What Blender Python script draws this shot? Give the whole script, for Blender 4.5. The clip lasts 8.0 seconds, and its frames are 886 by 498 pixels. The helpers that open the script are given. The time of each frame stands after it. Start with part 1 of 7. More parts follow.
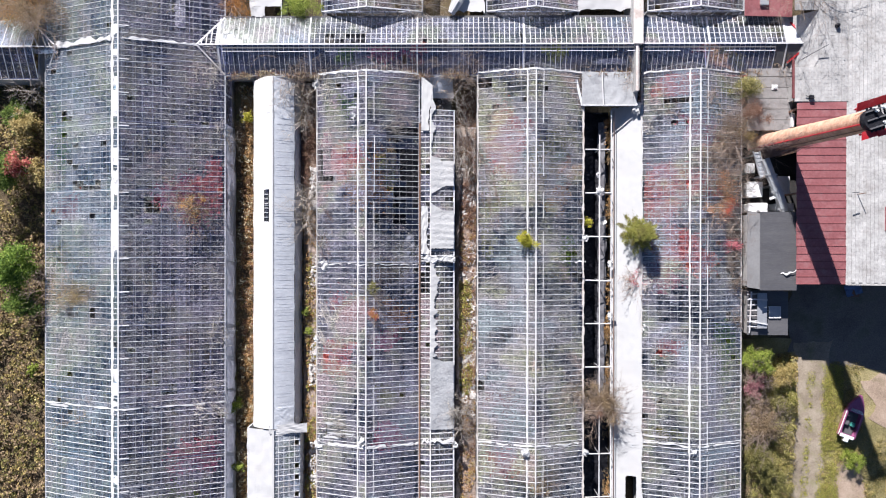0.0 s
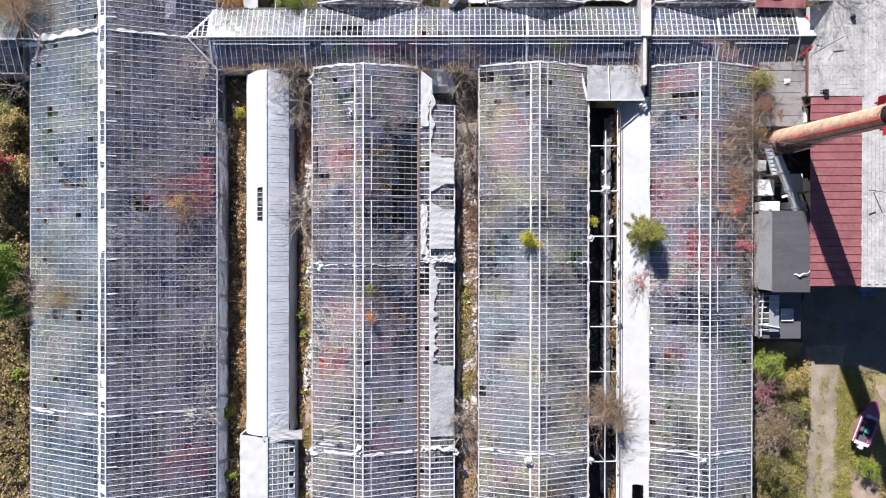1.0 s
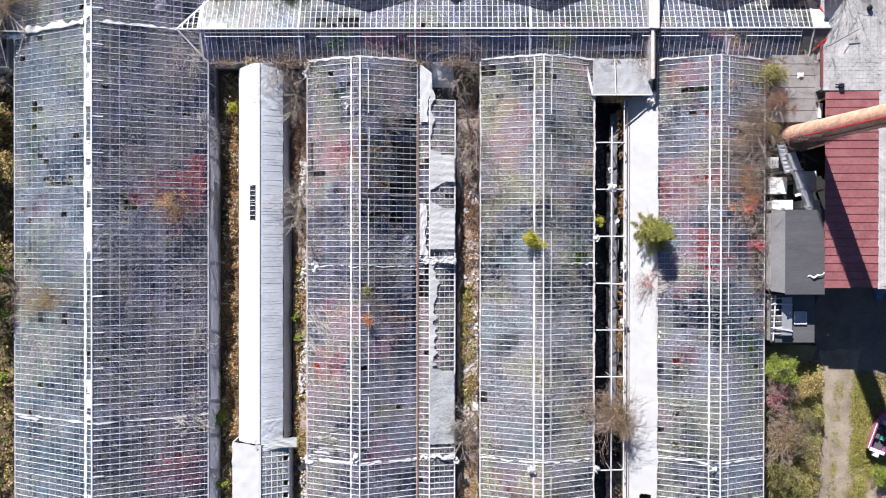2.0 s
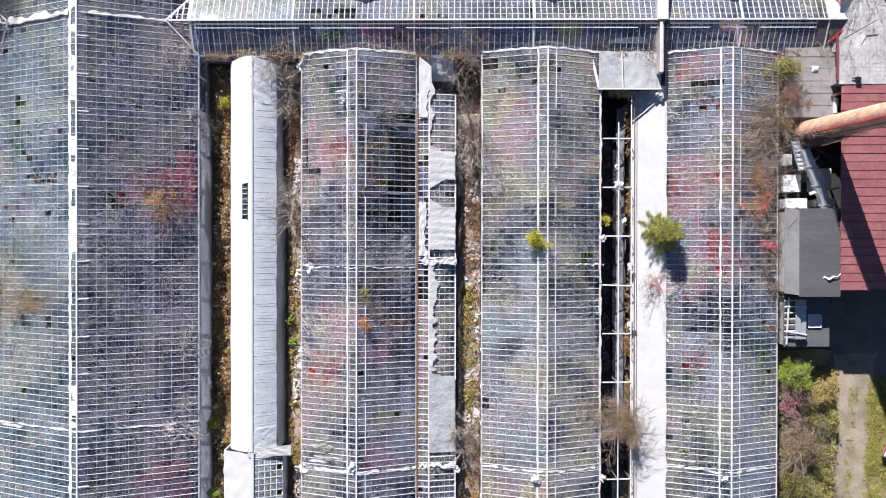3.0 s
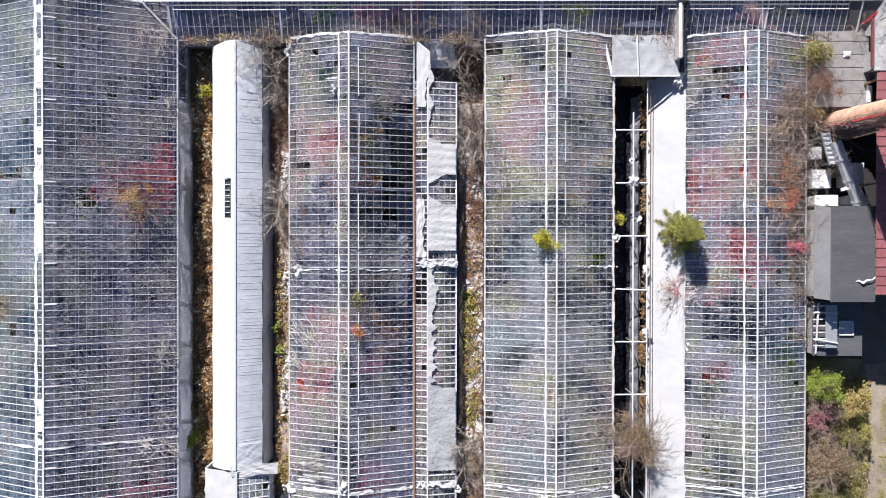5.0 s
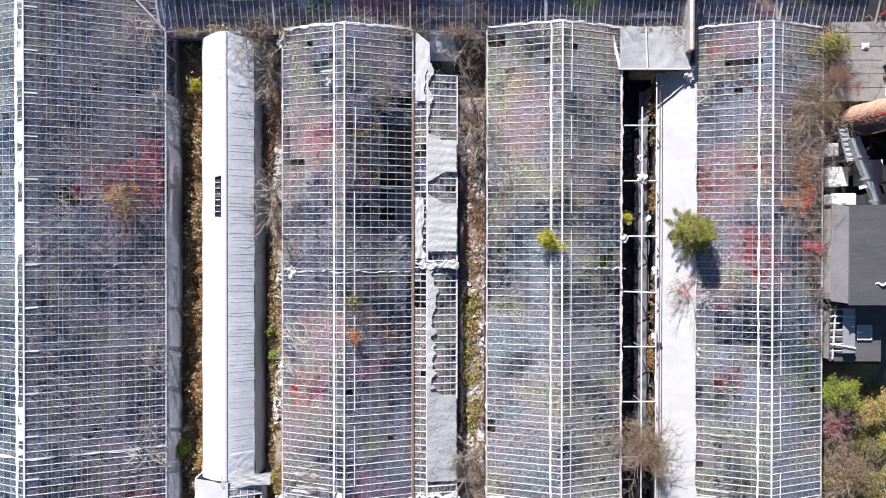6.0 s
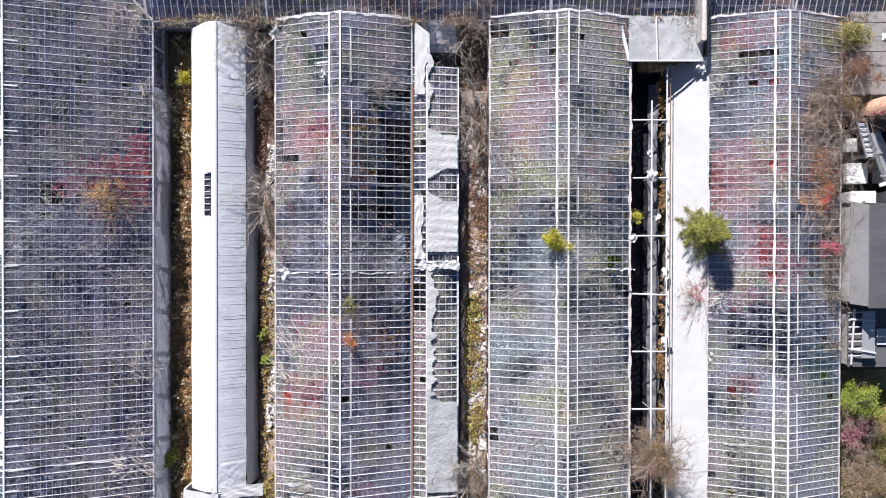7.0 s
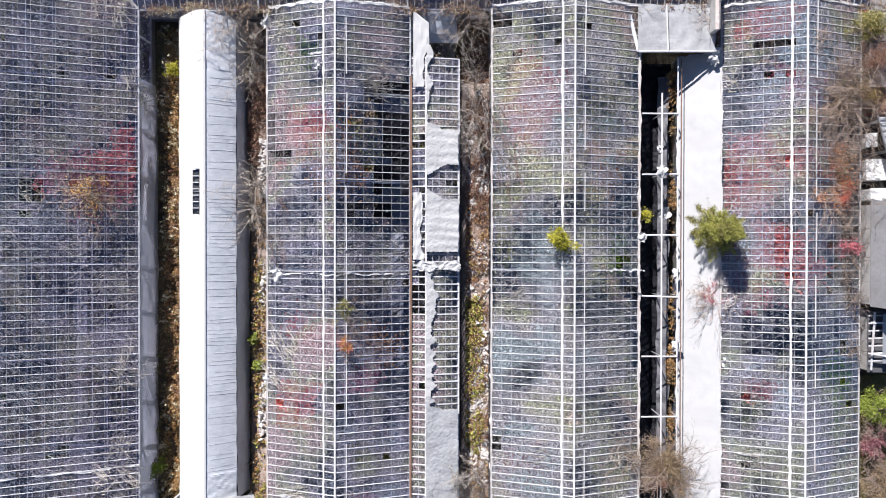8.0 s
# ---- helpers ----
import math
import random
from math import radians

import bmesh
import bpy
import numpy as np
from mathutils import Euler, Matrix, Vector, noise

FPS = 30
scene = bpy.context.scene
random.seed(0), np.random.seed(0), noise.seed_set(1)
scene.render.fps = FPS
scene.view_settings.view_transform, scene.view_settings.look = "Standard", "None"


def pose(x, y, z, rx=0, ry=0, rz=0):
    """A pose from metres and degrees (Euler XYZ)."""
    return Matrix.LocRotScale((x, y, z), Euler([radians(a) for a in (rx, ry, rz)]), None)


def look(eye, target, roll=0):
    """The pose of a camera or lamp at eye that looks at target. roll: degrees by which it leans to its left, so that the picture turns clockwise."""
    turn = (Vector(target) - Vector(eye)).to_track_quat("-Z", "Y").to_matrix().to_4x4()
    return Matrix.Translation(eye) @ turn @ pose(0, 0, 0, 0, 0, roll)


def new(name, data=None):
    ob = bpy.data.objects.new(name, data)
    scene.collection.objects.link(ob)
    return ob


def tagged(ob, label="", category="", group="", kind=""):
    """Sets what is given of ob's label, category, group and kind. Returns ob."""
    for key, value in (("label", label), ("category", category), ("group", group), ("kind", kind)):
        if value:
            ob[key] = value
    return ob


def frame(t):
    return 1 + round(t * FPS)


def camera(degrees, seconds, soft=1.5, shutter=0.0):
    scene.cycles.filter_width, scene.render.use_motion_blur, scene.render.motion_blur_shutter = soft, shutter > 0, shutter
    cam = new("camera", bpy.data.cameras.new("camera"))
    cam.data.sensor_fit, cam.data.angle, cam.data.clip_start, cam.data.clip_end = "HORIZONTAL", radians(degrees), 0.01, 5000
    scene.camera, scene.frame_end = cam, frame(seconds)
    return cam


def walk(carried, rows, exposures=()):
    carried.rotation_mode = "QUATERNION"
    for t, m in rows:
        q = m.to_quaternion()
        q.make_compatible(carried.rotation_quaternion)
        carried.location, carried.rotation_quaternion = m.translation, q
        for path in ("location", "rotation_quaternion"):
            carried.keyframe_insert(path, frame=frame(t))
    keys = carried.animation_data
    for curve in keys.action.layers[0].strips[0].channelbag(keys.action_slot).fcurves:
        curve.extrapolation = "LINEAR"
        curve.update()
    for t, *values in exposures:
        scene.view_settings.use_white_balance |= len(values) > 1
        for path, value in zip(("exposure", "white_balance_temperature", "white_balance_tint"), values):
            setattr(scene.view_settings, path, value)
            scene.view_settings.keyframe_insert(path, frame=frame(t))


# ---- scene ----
# ---- camera: a drone sinking straight down over derelict greenhouses ----
cam = camera(62.0, 8.0, soft=1.1)
PATH = [
    (0.0, pose(0.000, 0.000, 65.400, -0.244, 0.730, 0.078)),
    (0.5, pose(-0.036, 0.024, 64.268, -0.263, 0.714, 0.078)),
    (1.0, pose(-0.066, 0.050, 63.137, -0.281, 0.698, 0.078)),
    (1.5, pose(-0.093, 0.083, 62.006, -0.299, 0.682, 0.079)),
    (3.0, pose(-0.185, 0.166, 58.609, -0.355, 0.633, 0.080)),
    (3.5, pose(-0.200, 0.186, 57.496, -0.373, 0.617, 0.080)),
    (4.0, pose(-0.217, 0.208, 56.397, -0.391, 0.601, 0.081)),
    (4.5, pose(-0.248, 0.237, 55.291, -0.410, 0.585, 0.081)),
    (6.0, pose(-0.336, 0.337, 51.952, -0.465, 0.536, 0.082)),
    (6.5, pose(-0.372, 0.357, 50.841, -0.484, 0.520, 0.083)),
    (7.0, pose(-0.410, 0.364, 49.731, -0.502, 0.504, 0.083)),
    (7.5, pose(-0.434, 0.367, 48.623, -0.520, 0.488, 0.083)),
    (8.0, pose(-0.454, 0.370, 47.517, -0.539, 0.472, 0.084)),
]
walk(cam, PATH, [(0.0, 1.15, 6200, 15), (8.0, 1.12, 6200, 15)])

# ---- sky and sun ----
SUN_AZ = math.atan2(0.937, -0.35)          # where the sun stands, seen from above
SUN_EL = radians(31)
world = bpy.data.worlds.new("world")
scene.world = world
world.use_nodes = True
wn = world.node_tree
sky = wn.nodes.new("ShaderNodeTexSky")
sky.sky_type, sky.sun_disc = "NISHITA", False
sky.sun_elevation = SUN_EL
sky.air_density, sky.dust_density, sky.ozone_density, sky.altitude = 0.6, 0.25, 1.4, 600.0   # clear dry autumn air
sky.sun_rotation = math.pi / 2 - SUN_AZ
wn.links.new(sky.outputs[0], wn.nodes["Background"].inputs[0])
wn.nodes["Background"].inputs[1].default_value = 0.05
sun_data = bpy.data.lights.new("sun", "SUN")
sun_data.energy, sun_data.angle, sun_data.color = 5.0, radians(0.55), (1.0, 0.955, 0.89)
sun = new("sun", sun_data)
to_sun = Vector((math.cos(SUN_AZ) * math.cos(SUN_EL), math.sin(SUN_AZ) * math.cos(SUN_EL), math.sin(SUN_EL)))
sun.matrix_world = look(tuple(to_sun * 120), (0, 0, 0))

# ---- materials ----
def nodes_of(name):
    m = bpy.data.materials.new(name)
    m.use_nodes = True
    return m, m.node_tree, m.node_tree.nodes["Principled BSDF"]


def link(nt, a, b):
    nt.links.new(a, b)


def coords(nt, stretch=(1, 1, 1)):
    geo = nt.nodes.new("ShaderNodeNewGeometry")
    mp = nt.nodes.new("ShaderNodeMapping")
    mp.inputs["Scale"].default_value = stretch
    link(nt, geo.outputs["Position"], mp.inputs["Vector"])
    return mp.outputs[0]


def noise_tex(nt, vec, scale, detail=4.0, rough=0.6):
    n = nt.nodes.new("ShaderNodeTexNoise")
    n.inputs["Scale"].default_value, n.inputs["Detail"].default_value, n.inputs["Roughness"].default_value = scale, detail, rough
    link(nt, vec, n.inputs["Vector"])
    return n.outputs["Fac"]


def ramp(nt, fac, stops):
    r = nt.nodes.new("ShaderNodeValToRGB")
    els = r.color_ramp.elements
    while len(els) < len(stops):
        els.new(0.5)
    for e, (p, c) in zip(els, stops):
        e.position, e.color = p, (*c, 1)
    link(nt, fac, r.inputs[0])
    return r.outputs[0]


def mix(nt, fac, a, b, blend="MIX"):
    m = nt.nodes.new("ShaderNodeMix")
    m.data_type, m.blend_type = "RGBA", blend
    for sock, v in ((m.inputs[0], fac), (m.inputs[6], a), (m.inputs[7], b)):
        if isinstance(v, (int, float)):
            sock.default_value = v
        elif isinstance(v, tuple):
            sock.default_value = (*v, 1)
        else:
            link(nt, v, sock)
    return m.outputs[2]


def bumped(nt, bsdf, height, strength, dist=0.05):
    b = nt.nodes.new("ShaderNodeBump")
    b.inputs["Strength"].default_value, b.inputs["Distance"].default_value = strength, dist
    link(nt, height, b.inputs["Height"])
    link(nt, b.outputs[0], bsdf.inputs["Normal"])


def surface(name, stops, big=0.6, fine=9.0, rough=0.85, metal=0.0, bump=0.3, dist=0.03, stretch=(1, 1, 1), stain=None, stain_amount=0.5,
            stain_scale=1.7, vary=0.0):
    """A weathered surface: a broad and a fine noise through a ramp of colours, stains of their own shape, and fine relief."""
    m, nt, b = nodes_of(name)
    v = coords(nt, stretch)
    broad, grain = noise_tex(nt, v, big, 3), noise_tex(nt, v, fine, 6, 0.7)
    both = nt.nodes.new("ShaderNodeMath")
    both.operation = "MULTIPLY_ADD"
    both.inputs[1].default_value = 0.55
    half = nt.nodes.new("ShaderNodeMath")
    half.operation, half.inputs[1].default_value = "MULTIPLY", 0.45
    link(nt, broad, half.inputs[0])
    link(nt, grain, both.inputs[0])
    link(nt, half.outputs[0], both.inputs[2])
    col = ramp(nt, both.outputs[0], stops)
    if stain:
        patch = ramp(nt, noise_tex(nt, v, stain_scale, 5, 0.65), [(0.52, (0, 0, 0)), (0.68, (stain_amount,) * 3)])
        col = mix(nt, patch, col, stain)
    if vary:
        info = nt.nodes.new("ShaderNodeObjectInfo")
        hue = nt.nodes.new("ShaderNodeHueSaturation")
        mr = nt.nodes.new("ShaderNodeMapRange")
        mr.inputs["To Min"].default_value, mr.inputs["To Max"].default_value = 1 - vary, 1 + vary
        link(nt, info.outputs["Random"], mr.inputs[0])
        link(nt, mr.outputs[0], hue.inputs["Value"])
        link(nt, col, hue.inputs["Color"])
        col = hue.outputs[0]
    link(nt, col, b.inputs["Base Color"])
    b.inputs["Roughness"].default_value, b.inputs["Metallic"].default_value = rough, metal
    if bump:
        bumped(nt, b, grain, bump, dist)
    return m


def leafy(name, a, b_, c, through_light=0.35):
    """Leaves: three colours spread over the single leaves, a little light comes through."""
    m, nt, b = nodes_of(name)
    geo = nt.nodes.new("ShaderNodeNewGeometry")
    col = ramp(nt, geo.outputs["Random Per Island"], [(0.0, a), (0.5, b_), (1.0, c)])
    link(nt, col, b.inputs["Base Color"])
    b.inputs["Roughness"].default_value = 0.75
    tr = nt.nodes.new("ShaderNodeBsdfTranslucent")
    mx = nt.nodes.new("ShaderNodeMixShader")
    mx.inputs[0].default_value = through_light
    link(nt, col, tr.inputs[0])
    link(nt, b.outputs[0], mx.inputs[1])
    link(nt, tr.outputs[0], mx.inputs[2])
    link(nt, mx.outputs[0], nt.nodes["Material Output"].inputs[0])
    return m


def glazing(name, clear, dirt_col, dirt_lo, dirt_hi, seed, gloss_rough=0.06, specks=0.5, clouds=1.0, gain=3.4):
    """Old dirty glass: clear, glossy and dusty parts; the dust lies in patches and differs from pane to pane."""
    m, nt, b = nodes_of(name)
    nt.nodes.remove(b)
    # a bluish clear colour also carries the blue of the reflected sky
    tr = nt.nodes.new("ShaderNodeBsdfTransparent")
    tr.inputs[0].default_value = (*clear, 1)
    gl = nt.nodes.new("ShaderNodeBsdfGlossy")
    gl.inputs["Roughness"].default_value = gloss_rough
    df = nt.nodes.new("ShaderNodeBsdfDiffuse")
    df.inputs[0].default_value = (*dirt_col, 1)
    tl = nt.nodes.new("ShaderNodeBsdfTranslucent")
    tl.inputs[0].default_value = (*dirt_col, 1)
    dust = nt.nodes.new("ShaderNodeMixShader")
    dust.inputs[0].default_value = 0.45
    link(nt, df.outputs[0], dust.inputs[1])
    link(nt, tl.outputs[0], dust.inputs[2])
    lw = nt.nodes.new("ShaderNodeLayerWeight")
    lw.inputs[0].default_value = 0.5
    steep = nt.nodes.new("ShaderNodeMath")
    steep.operation, steep.inputs[1].default_value = "POWER", 4.0
    link(nt, lw.outputs["Facing"], steep.inputs[0])
    fr = nt.nodes.new("ShaderNodeMath")
    fr.operation, fr.inputs[1].default_value, fr.inputs[2].default_value = "MULTIPLY_ADD", 0.5, 0.13
    link(nt, steep.outputs[0], fr.inputs[0])
    m1, m2 = nt.nodes.new("ShaderNodeMixShader"), nt.nodes.new("ShaderNodeMixShader")
    link(nt, fr.outputs[0], m1.inputs[0])
    link(nt, tr.outputs[0], m1.inputs[1])
    link(nt, gl.outputs[0], m1.inputs[2])
    v = coords(nt)
    mp = nt.nodes.new("ShaderNodeVectorMath")
    mp.operation = "ADD"
    mp.inputs[1].default_value = (seed * 17.3, seed * 7.7, 0)
    link(nt, v, mp.inputs[0])
    broad = noise_tex(nt, mp.outputs[0], 0.22, 4, 0.6)
    grain = noise_tex(nt, mp.outputs[0], 3.5, 6, 0.75)
    geo, info = nt.nodes.new("ShaderNodeNewGeometry"), nt.nodes.new("ShaderNodeObjectInfo")
    add = lambda p, q, k: (lambda n: (setattr(n, "operation", "MULTIPLY_ADD"), link(nt, p, n.inputs[0]), link(nt, q, n.inputs[2]), n)[-1])(nt.nodes.new("ShaderNodeMath"))
    spread = nt.nodes.new("ShaderNodeMath")
    spread.operation, spread.inputs[1].default_value, spread.inputs[2].default_value = "MULTIPLY_ADD", gain, 0.5 - 0.5 * gain
    link(nt, broad, spread.inputs[0])
    s1 = add(grain, spread.outputs[0], 0.5)
    s1.inputs[1].default_value = 0.7
    s2 = add(geo.outputs["Random Per Island"], s1.outputs[0], 0.2)
    s2.inputs[1].default_value = 0.22
    s3 = add(info.outputs["Random"], s2.outputs[0], 0.2)
    s3.inputs[1].default_value = 0.16
    mr = nt.nodes.new("ShaderNodeMapRange")
    mr.inputs["From Min"].default_value, mr.inputs["From Max"].default_value = 0.75, 1.25
    mr.inputs["To Min"].default_value, mr.inputs["To Max"].default_value = dirt_lo, dirt_hi
    mr.clamp = True
    link(nt, s3.outputs[0], mr.inputs[0])
    # litter: small specks of leaf and moss, denser in some patches
    speck = ramp(nt, noise_tex(nt, mp.outputs[0], 5.5, 5, 0.8), [(0.54, (0, 0, 0)), (0.66, (specks,) * 3)])
    where = ramp(nt, noise_tex(nt, mp.outputs[0], 0.5, 3, 0.6), [(0.35, (0.25,) * 3), (0.65, (1, 1, 1))])
    total = nt.nodes.new("ShaderNodeMath")
    total.operation = "MULTIPLY_ADD"
    link(nt, speck, total.inputs[0])
    link(nt, where, total.inputs[1])
    link(nt, mr.outputs[0], total.inputs[2])
    d = dirt_col
    # cool hues colour the dust with sky blue; olive and rose are stains
    shades = [(0.36, (0.76, 0.95, 1.12)), (0.44, (0.94, 0.91, 1.12)), (0.50, (1.02, 1.0, 1.0)), (0.55, (0.98, 1.06, 0.74)), (0.62, (1.16, 0.95, 0.92))]
    shades = [(k, tuple(1 + (q - 1) * clouds for q in c)) for k, c in shades]
    hue = ramp(nt, noise_tex(nt, mp.outputs[0], 0.21, 4, 0.6), [(k, (d[0] * r, d[1] * g, d[2] * b2)) for k, (r, g, b2) in shades])
    grit = ramp(nt, noise_tex(nt, mp.outputs[0], 11.0, 4, 0.8), [(0.43, (0.16, 0.155, 0.155)), (0.58, (1.42, 1.40, 1.38))])
    tint = mix(nt, 1.0, hue, grit, "MULTIPLY")
    link(nt, tint, df.inputs[0])
    total.use_clamp = True
    link(nt, total.outputs[0], m2.inputs[0])
    link(nt, m1.outputs[0], m2.inputs[1])
    link(nt, dust.outputs[0], m2.inputs[2])
    link(nt, m2.outputs[0], nt.nodes["Material Output"].inputs[0])
    return m


def lit_through(m, amount):
    """Lets part of the light through a thin sheet."""
    nt = m.node_tree
    b = nt.nodes["Principled BSDF"]
    tr, mx = nt.nodes.new("ShaderNodeBsdfTranslucent"), nt.nodes.new("ShaderNodeMixShader")
    link(nt, b.inputs["Base Color"].links[0].from_socket, tr.inputs[0])
    mx.inputs[0].default_value = amount
    link(nt, b.outputs[0], mx.inputs[1])
    link(nt, tr.outputs[0], mx.inputs[2])
    link(nt, mx.outputs[0], nt.nodes["Material Output"].inputs[0])
    return m


GLASS = glazing("dirty_glass", (0.91, 0.93, 0.98), (0.62, 0.60, 0.63), -0.04, 0.34, 1, specks=0.55, gain=2.6)
# the teal tint holds the sky's sheen on the wide western slope
GLASS_TEAL = glazing("dirty_glass_with_sky_tint", (0.84, 0.93, 0.98), (0.56, 0.59, 0.59), 0.0, 0.40, 6, specks=0.45, clouds=0.7, gain=2.0)
GLASS_MAUVE = glazing("speckled_dusty_glass", (0.90, 0.90, 0.99), (0.62, 0.58, 0.60), -0.05, 0.21, 7, specks=0.45, clouds=0.8, gain=1.6)
GLASS_SOOTY = glazing("thinly_dusted_glass", (0.88, 0.90, 0.98), (0.60, 0.58, 0.60), -0.09, 0.26, 8, specks=0.45, gain=2.6)
GLASS_OLIVE = glazing("mossy_dusty_glass", (0.93, 0.95, 0.98), (0.66, 0.65, 0.60), -0.01, 0.36, 9, specks=0.6, gain=2.6)
GLASS_STEEL = glazing("grey_dusty_glass", (0.91, 0.94, 0.98), (0.62, 0.62, 0.62), -0.06, 0.31, 10, specks=0.55, gain=2.6)
GLASS_HAZY = glazing("hazy_glass", (0.86, 0.90, 0.94), (0.50, 0.52, 0.55), 0.05, 0.32, 11, specks=0.45)
GLASS_WASHED = glazing("whitewashed_glass", (0.8, 0.86, 0.9), (0.62, 0.68, 0.72), 0.35, 0.80, 12, specks=0.2, clouds=0.8)
GLASS_MILKY = glazing("milky_glass", (0.8, 0.86, 0.9), (0.56, 0.60, 0.62), 0.40, 0.70, 2, specks=0.3, clouds=0.6)
FILM_CLEAR = glazing("old_plastic_film", (0.78, 0.82, 0.86), (0.58, 0.64, 0.70), 0.35, 0.65, 3, 0.25, specks=0.1)
GREY_FILM = glazing("grey_translucent_film", (0.8, 0.82, 0.85), (0.46, 0.48, 0.52), 0.40, 0.62, 4, 0.3, specks=0.15)
# little dust and a blue tint: clear panes, and slopes turned from the sun
GLASS_CLEAN_SHADED = glazing("clear_and_shaded_glass", (0.82, 0.85, 1.0), (0.50, 0.50, 0.58), -0.02, 0.16, 5, specks=0.35)
WHITE_BAR = surface("white_painted_steel", [(0.25, (0.42, 0.40, 0.38)), (0.42, (0.60, 0.60, 0.605)), (0.75, (0.75, 0.75, 0.76))], 0.5, 14, 0.55, 0.0, 0.15,
                    stain=(0.34, 0.24, 0.17), stain_amount=0.45, stain_scale=0.5, vary=0.16)
LAP = surface("glass_lap_putty", [(0.3, (0.20, 0.21, 0.23)), (0.7, (0.42, 0.43, 0.46))], 0.4, 8, 0.6, 0, 0.1, vary=0.15)
RUSTY = surface("rusted_steel", [(0.25, (0.11, 0.065, 0.045)), (0.5, (0.21, 0.125, 0.085)), (0.75, (0.36, 0.27, 0.21))], 0.8, 18, 0.9, 0.2, 0.4)
TAPE = surface("white_sealing_tape", [(0.2, (0.44, 0.44, 0.44)), (0.6, (0.62, 0.62, 0.62))], 0.8, 7, 0.6, 0, 0.3, 0.04, stain=(0.42, 0.40, 0.37), stain_amount=0.3)
EAVE_FILM = surface("yellowed_eave_film", [(0.25, (0.26, 0.22, 0.19)), (0.5, (0.50, 0.475, 0.45)), (0.75, (0.66, 0.65, 0.63))], 0.7, 6, 0.6, 0, 0.3, 0.04, stain=(0.30, 0.20, 0.14), stain_amount=0.6, stain_scale=0.7)
SHEET = surface("white_plastic_sheet", [(0.2, (0.39, 0.395, 0.395)), (0.5, (0.455, 0.46, 0.46)), (0.8, (0.50, 0.50, 0.495))], 0.25, 2.0, 0.45, 0, 0.12, 0.04,
                stain=(0.44, 0.43, 0.42), stain_amount=0.45, stain_scale=0.5)
DULL_SHEET = surface("dull_grey_white_sheet", [(0.3, (0.27, 0.28, 0.29)), (0.5, (0.36, 0.37, 0.38)), (0.7, (0.44, 0.45, 0.46))], 0.6, 5.0, 0.4, 0, 0.3, 0.04, stain=(0.22, 0.22, 0.23), stain_amount=0.55, stain_scale=0.9)
COVER = surface("bright_white_cover", [(0.2, (0.50, 0.50, 0.485)), (0.5, (0.58, 0.58, 0.565)), (0.8, (0.64, 0.64, 0.625))], 0.25, 3.0, 0.5, 0, 0.25, 0.04, stain=(0.55, 0.54, 0.50), stain_amount=0.3, stain_scale=0.4)
SOIL = surface("tan_rubbly_soil", [(0.34, (0.12, 0.088, 0.068)), (0.46, (0.27, 0.205, 0.165)), (0.56, (0.42, 0.345, 0.295)), (0.68, (0.60, 0.55, 0.50))], 0.6, 7.5, 0.95, 0, 0.8, 0.1, stain=(0.17, 0.11, 0.075), stain_amount=0.6, stain_scale=0.6)
LAWN = surface("rough_grass", [(0.34, (0.09, 0.08, 0.03)), (0.47, (0.21, 0.18, 0.075)), (0.56, (0.32, 0.27, 0.13)), (0.68, (0.42, 0.37, 0.22))], 0.4, 8.0, 0.95, 0, 0.8, 0.1, stain=(0.24, 0.20, 0.13), stain_amount=0.6, stain_scale=0.5)
RIBBED = lit_through(surface("grey_ribbed_cover", [(0.3, (0.54, 0.57, 0.61)), (0.5, (0.70, 0.73, 0.77)), (0.7, (0.80, 0.83, 0.86))], 0.5, 4.0, 0.5, 0, 0.2, 0.03, stretch=(0.5, 1.8, 1),
                             stain=(0.54, 0.57, 0.62), stain_amount=0.6, stain_scale=0.6), 0.25)
GREY_SHEET = surface("grey_weathered_plastic", [(0.2, (0.40, 0.42, 0.45)), (0.5, (0.56, 0.58, 0.62)), (0.8, (0.68, 0.70, 0.73))], 0.3, 4.0, 0.5, 0, 0.5, 0.06,
                     stain=(0.36, 0.37, 0.38), stain_amount=0.4, stain_scale=0.6)
WALL_FILM = lit_through(surface("milky_wall_film", [(0.2, (0.66, 0.68, 0.73)), (0.5, (0.78, 0.80, 0.84)), (0.8, (0.86, 0.87, 0.90))], 0.3, 3.0, 0.5, 0, 0.4, 0.05, stretch=(1, 0.5, 2),
                                stain=(0.55, 0.55, 0.57), stain_amount=0.35, stain_scale=0.5), 0.75)
GROUND = surface("dry_weedy_ground", [(0.34, (0.018, 0.013, 0.008)), (0.45, (0.075, 0.055, 0.03)), (0.55, (0.15, 0.11, 0.06)), (0.68, (0.27, 0.22, 0.13))], 0.35, 9.0,
                 0.95, 0, 0.8, 0.15, stain=(0.10, 0.115, 0.035), stain_amount=0.6, stain_scale=0.35)
INDOOR = surface("greenhouse_floor_litter", [(0.36, (0.03, 0.03, 0.034)), (0.46, (0.13, 0.12, 0.12)), (0.54, (0.27, 0.255, 0.24)), (0.66, (0.52, 0.50, 0.47))], 0.5, 7.0,
                 0.95, 0, 0.8, 0.12, stain=(0.09, 0.11, 0.045), stain_amount=0.6, stain_scale=0.3)
BLACK_FILM_AND_SHADE = surface("mulch_film_and_shade", [(0.3, (0.006, 0.006, 0.009)), (0.7, (0.025, 0.026, 0.032))], 0.5, 4, 0.5, 0, 0.7, 0.1)
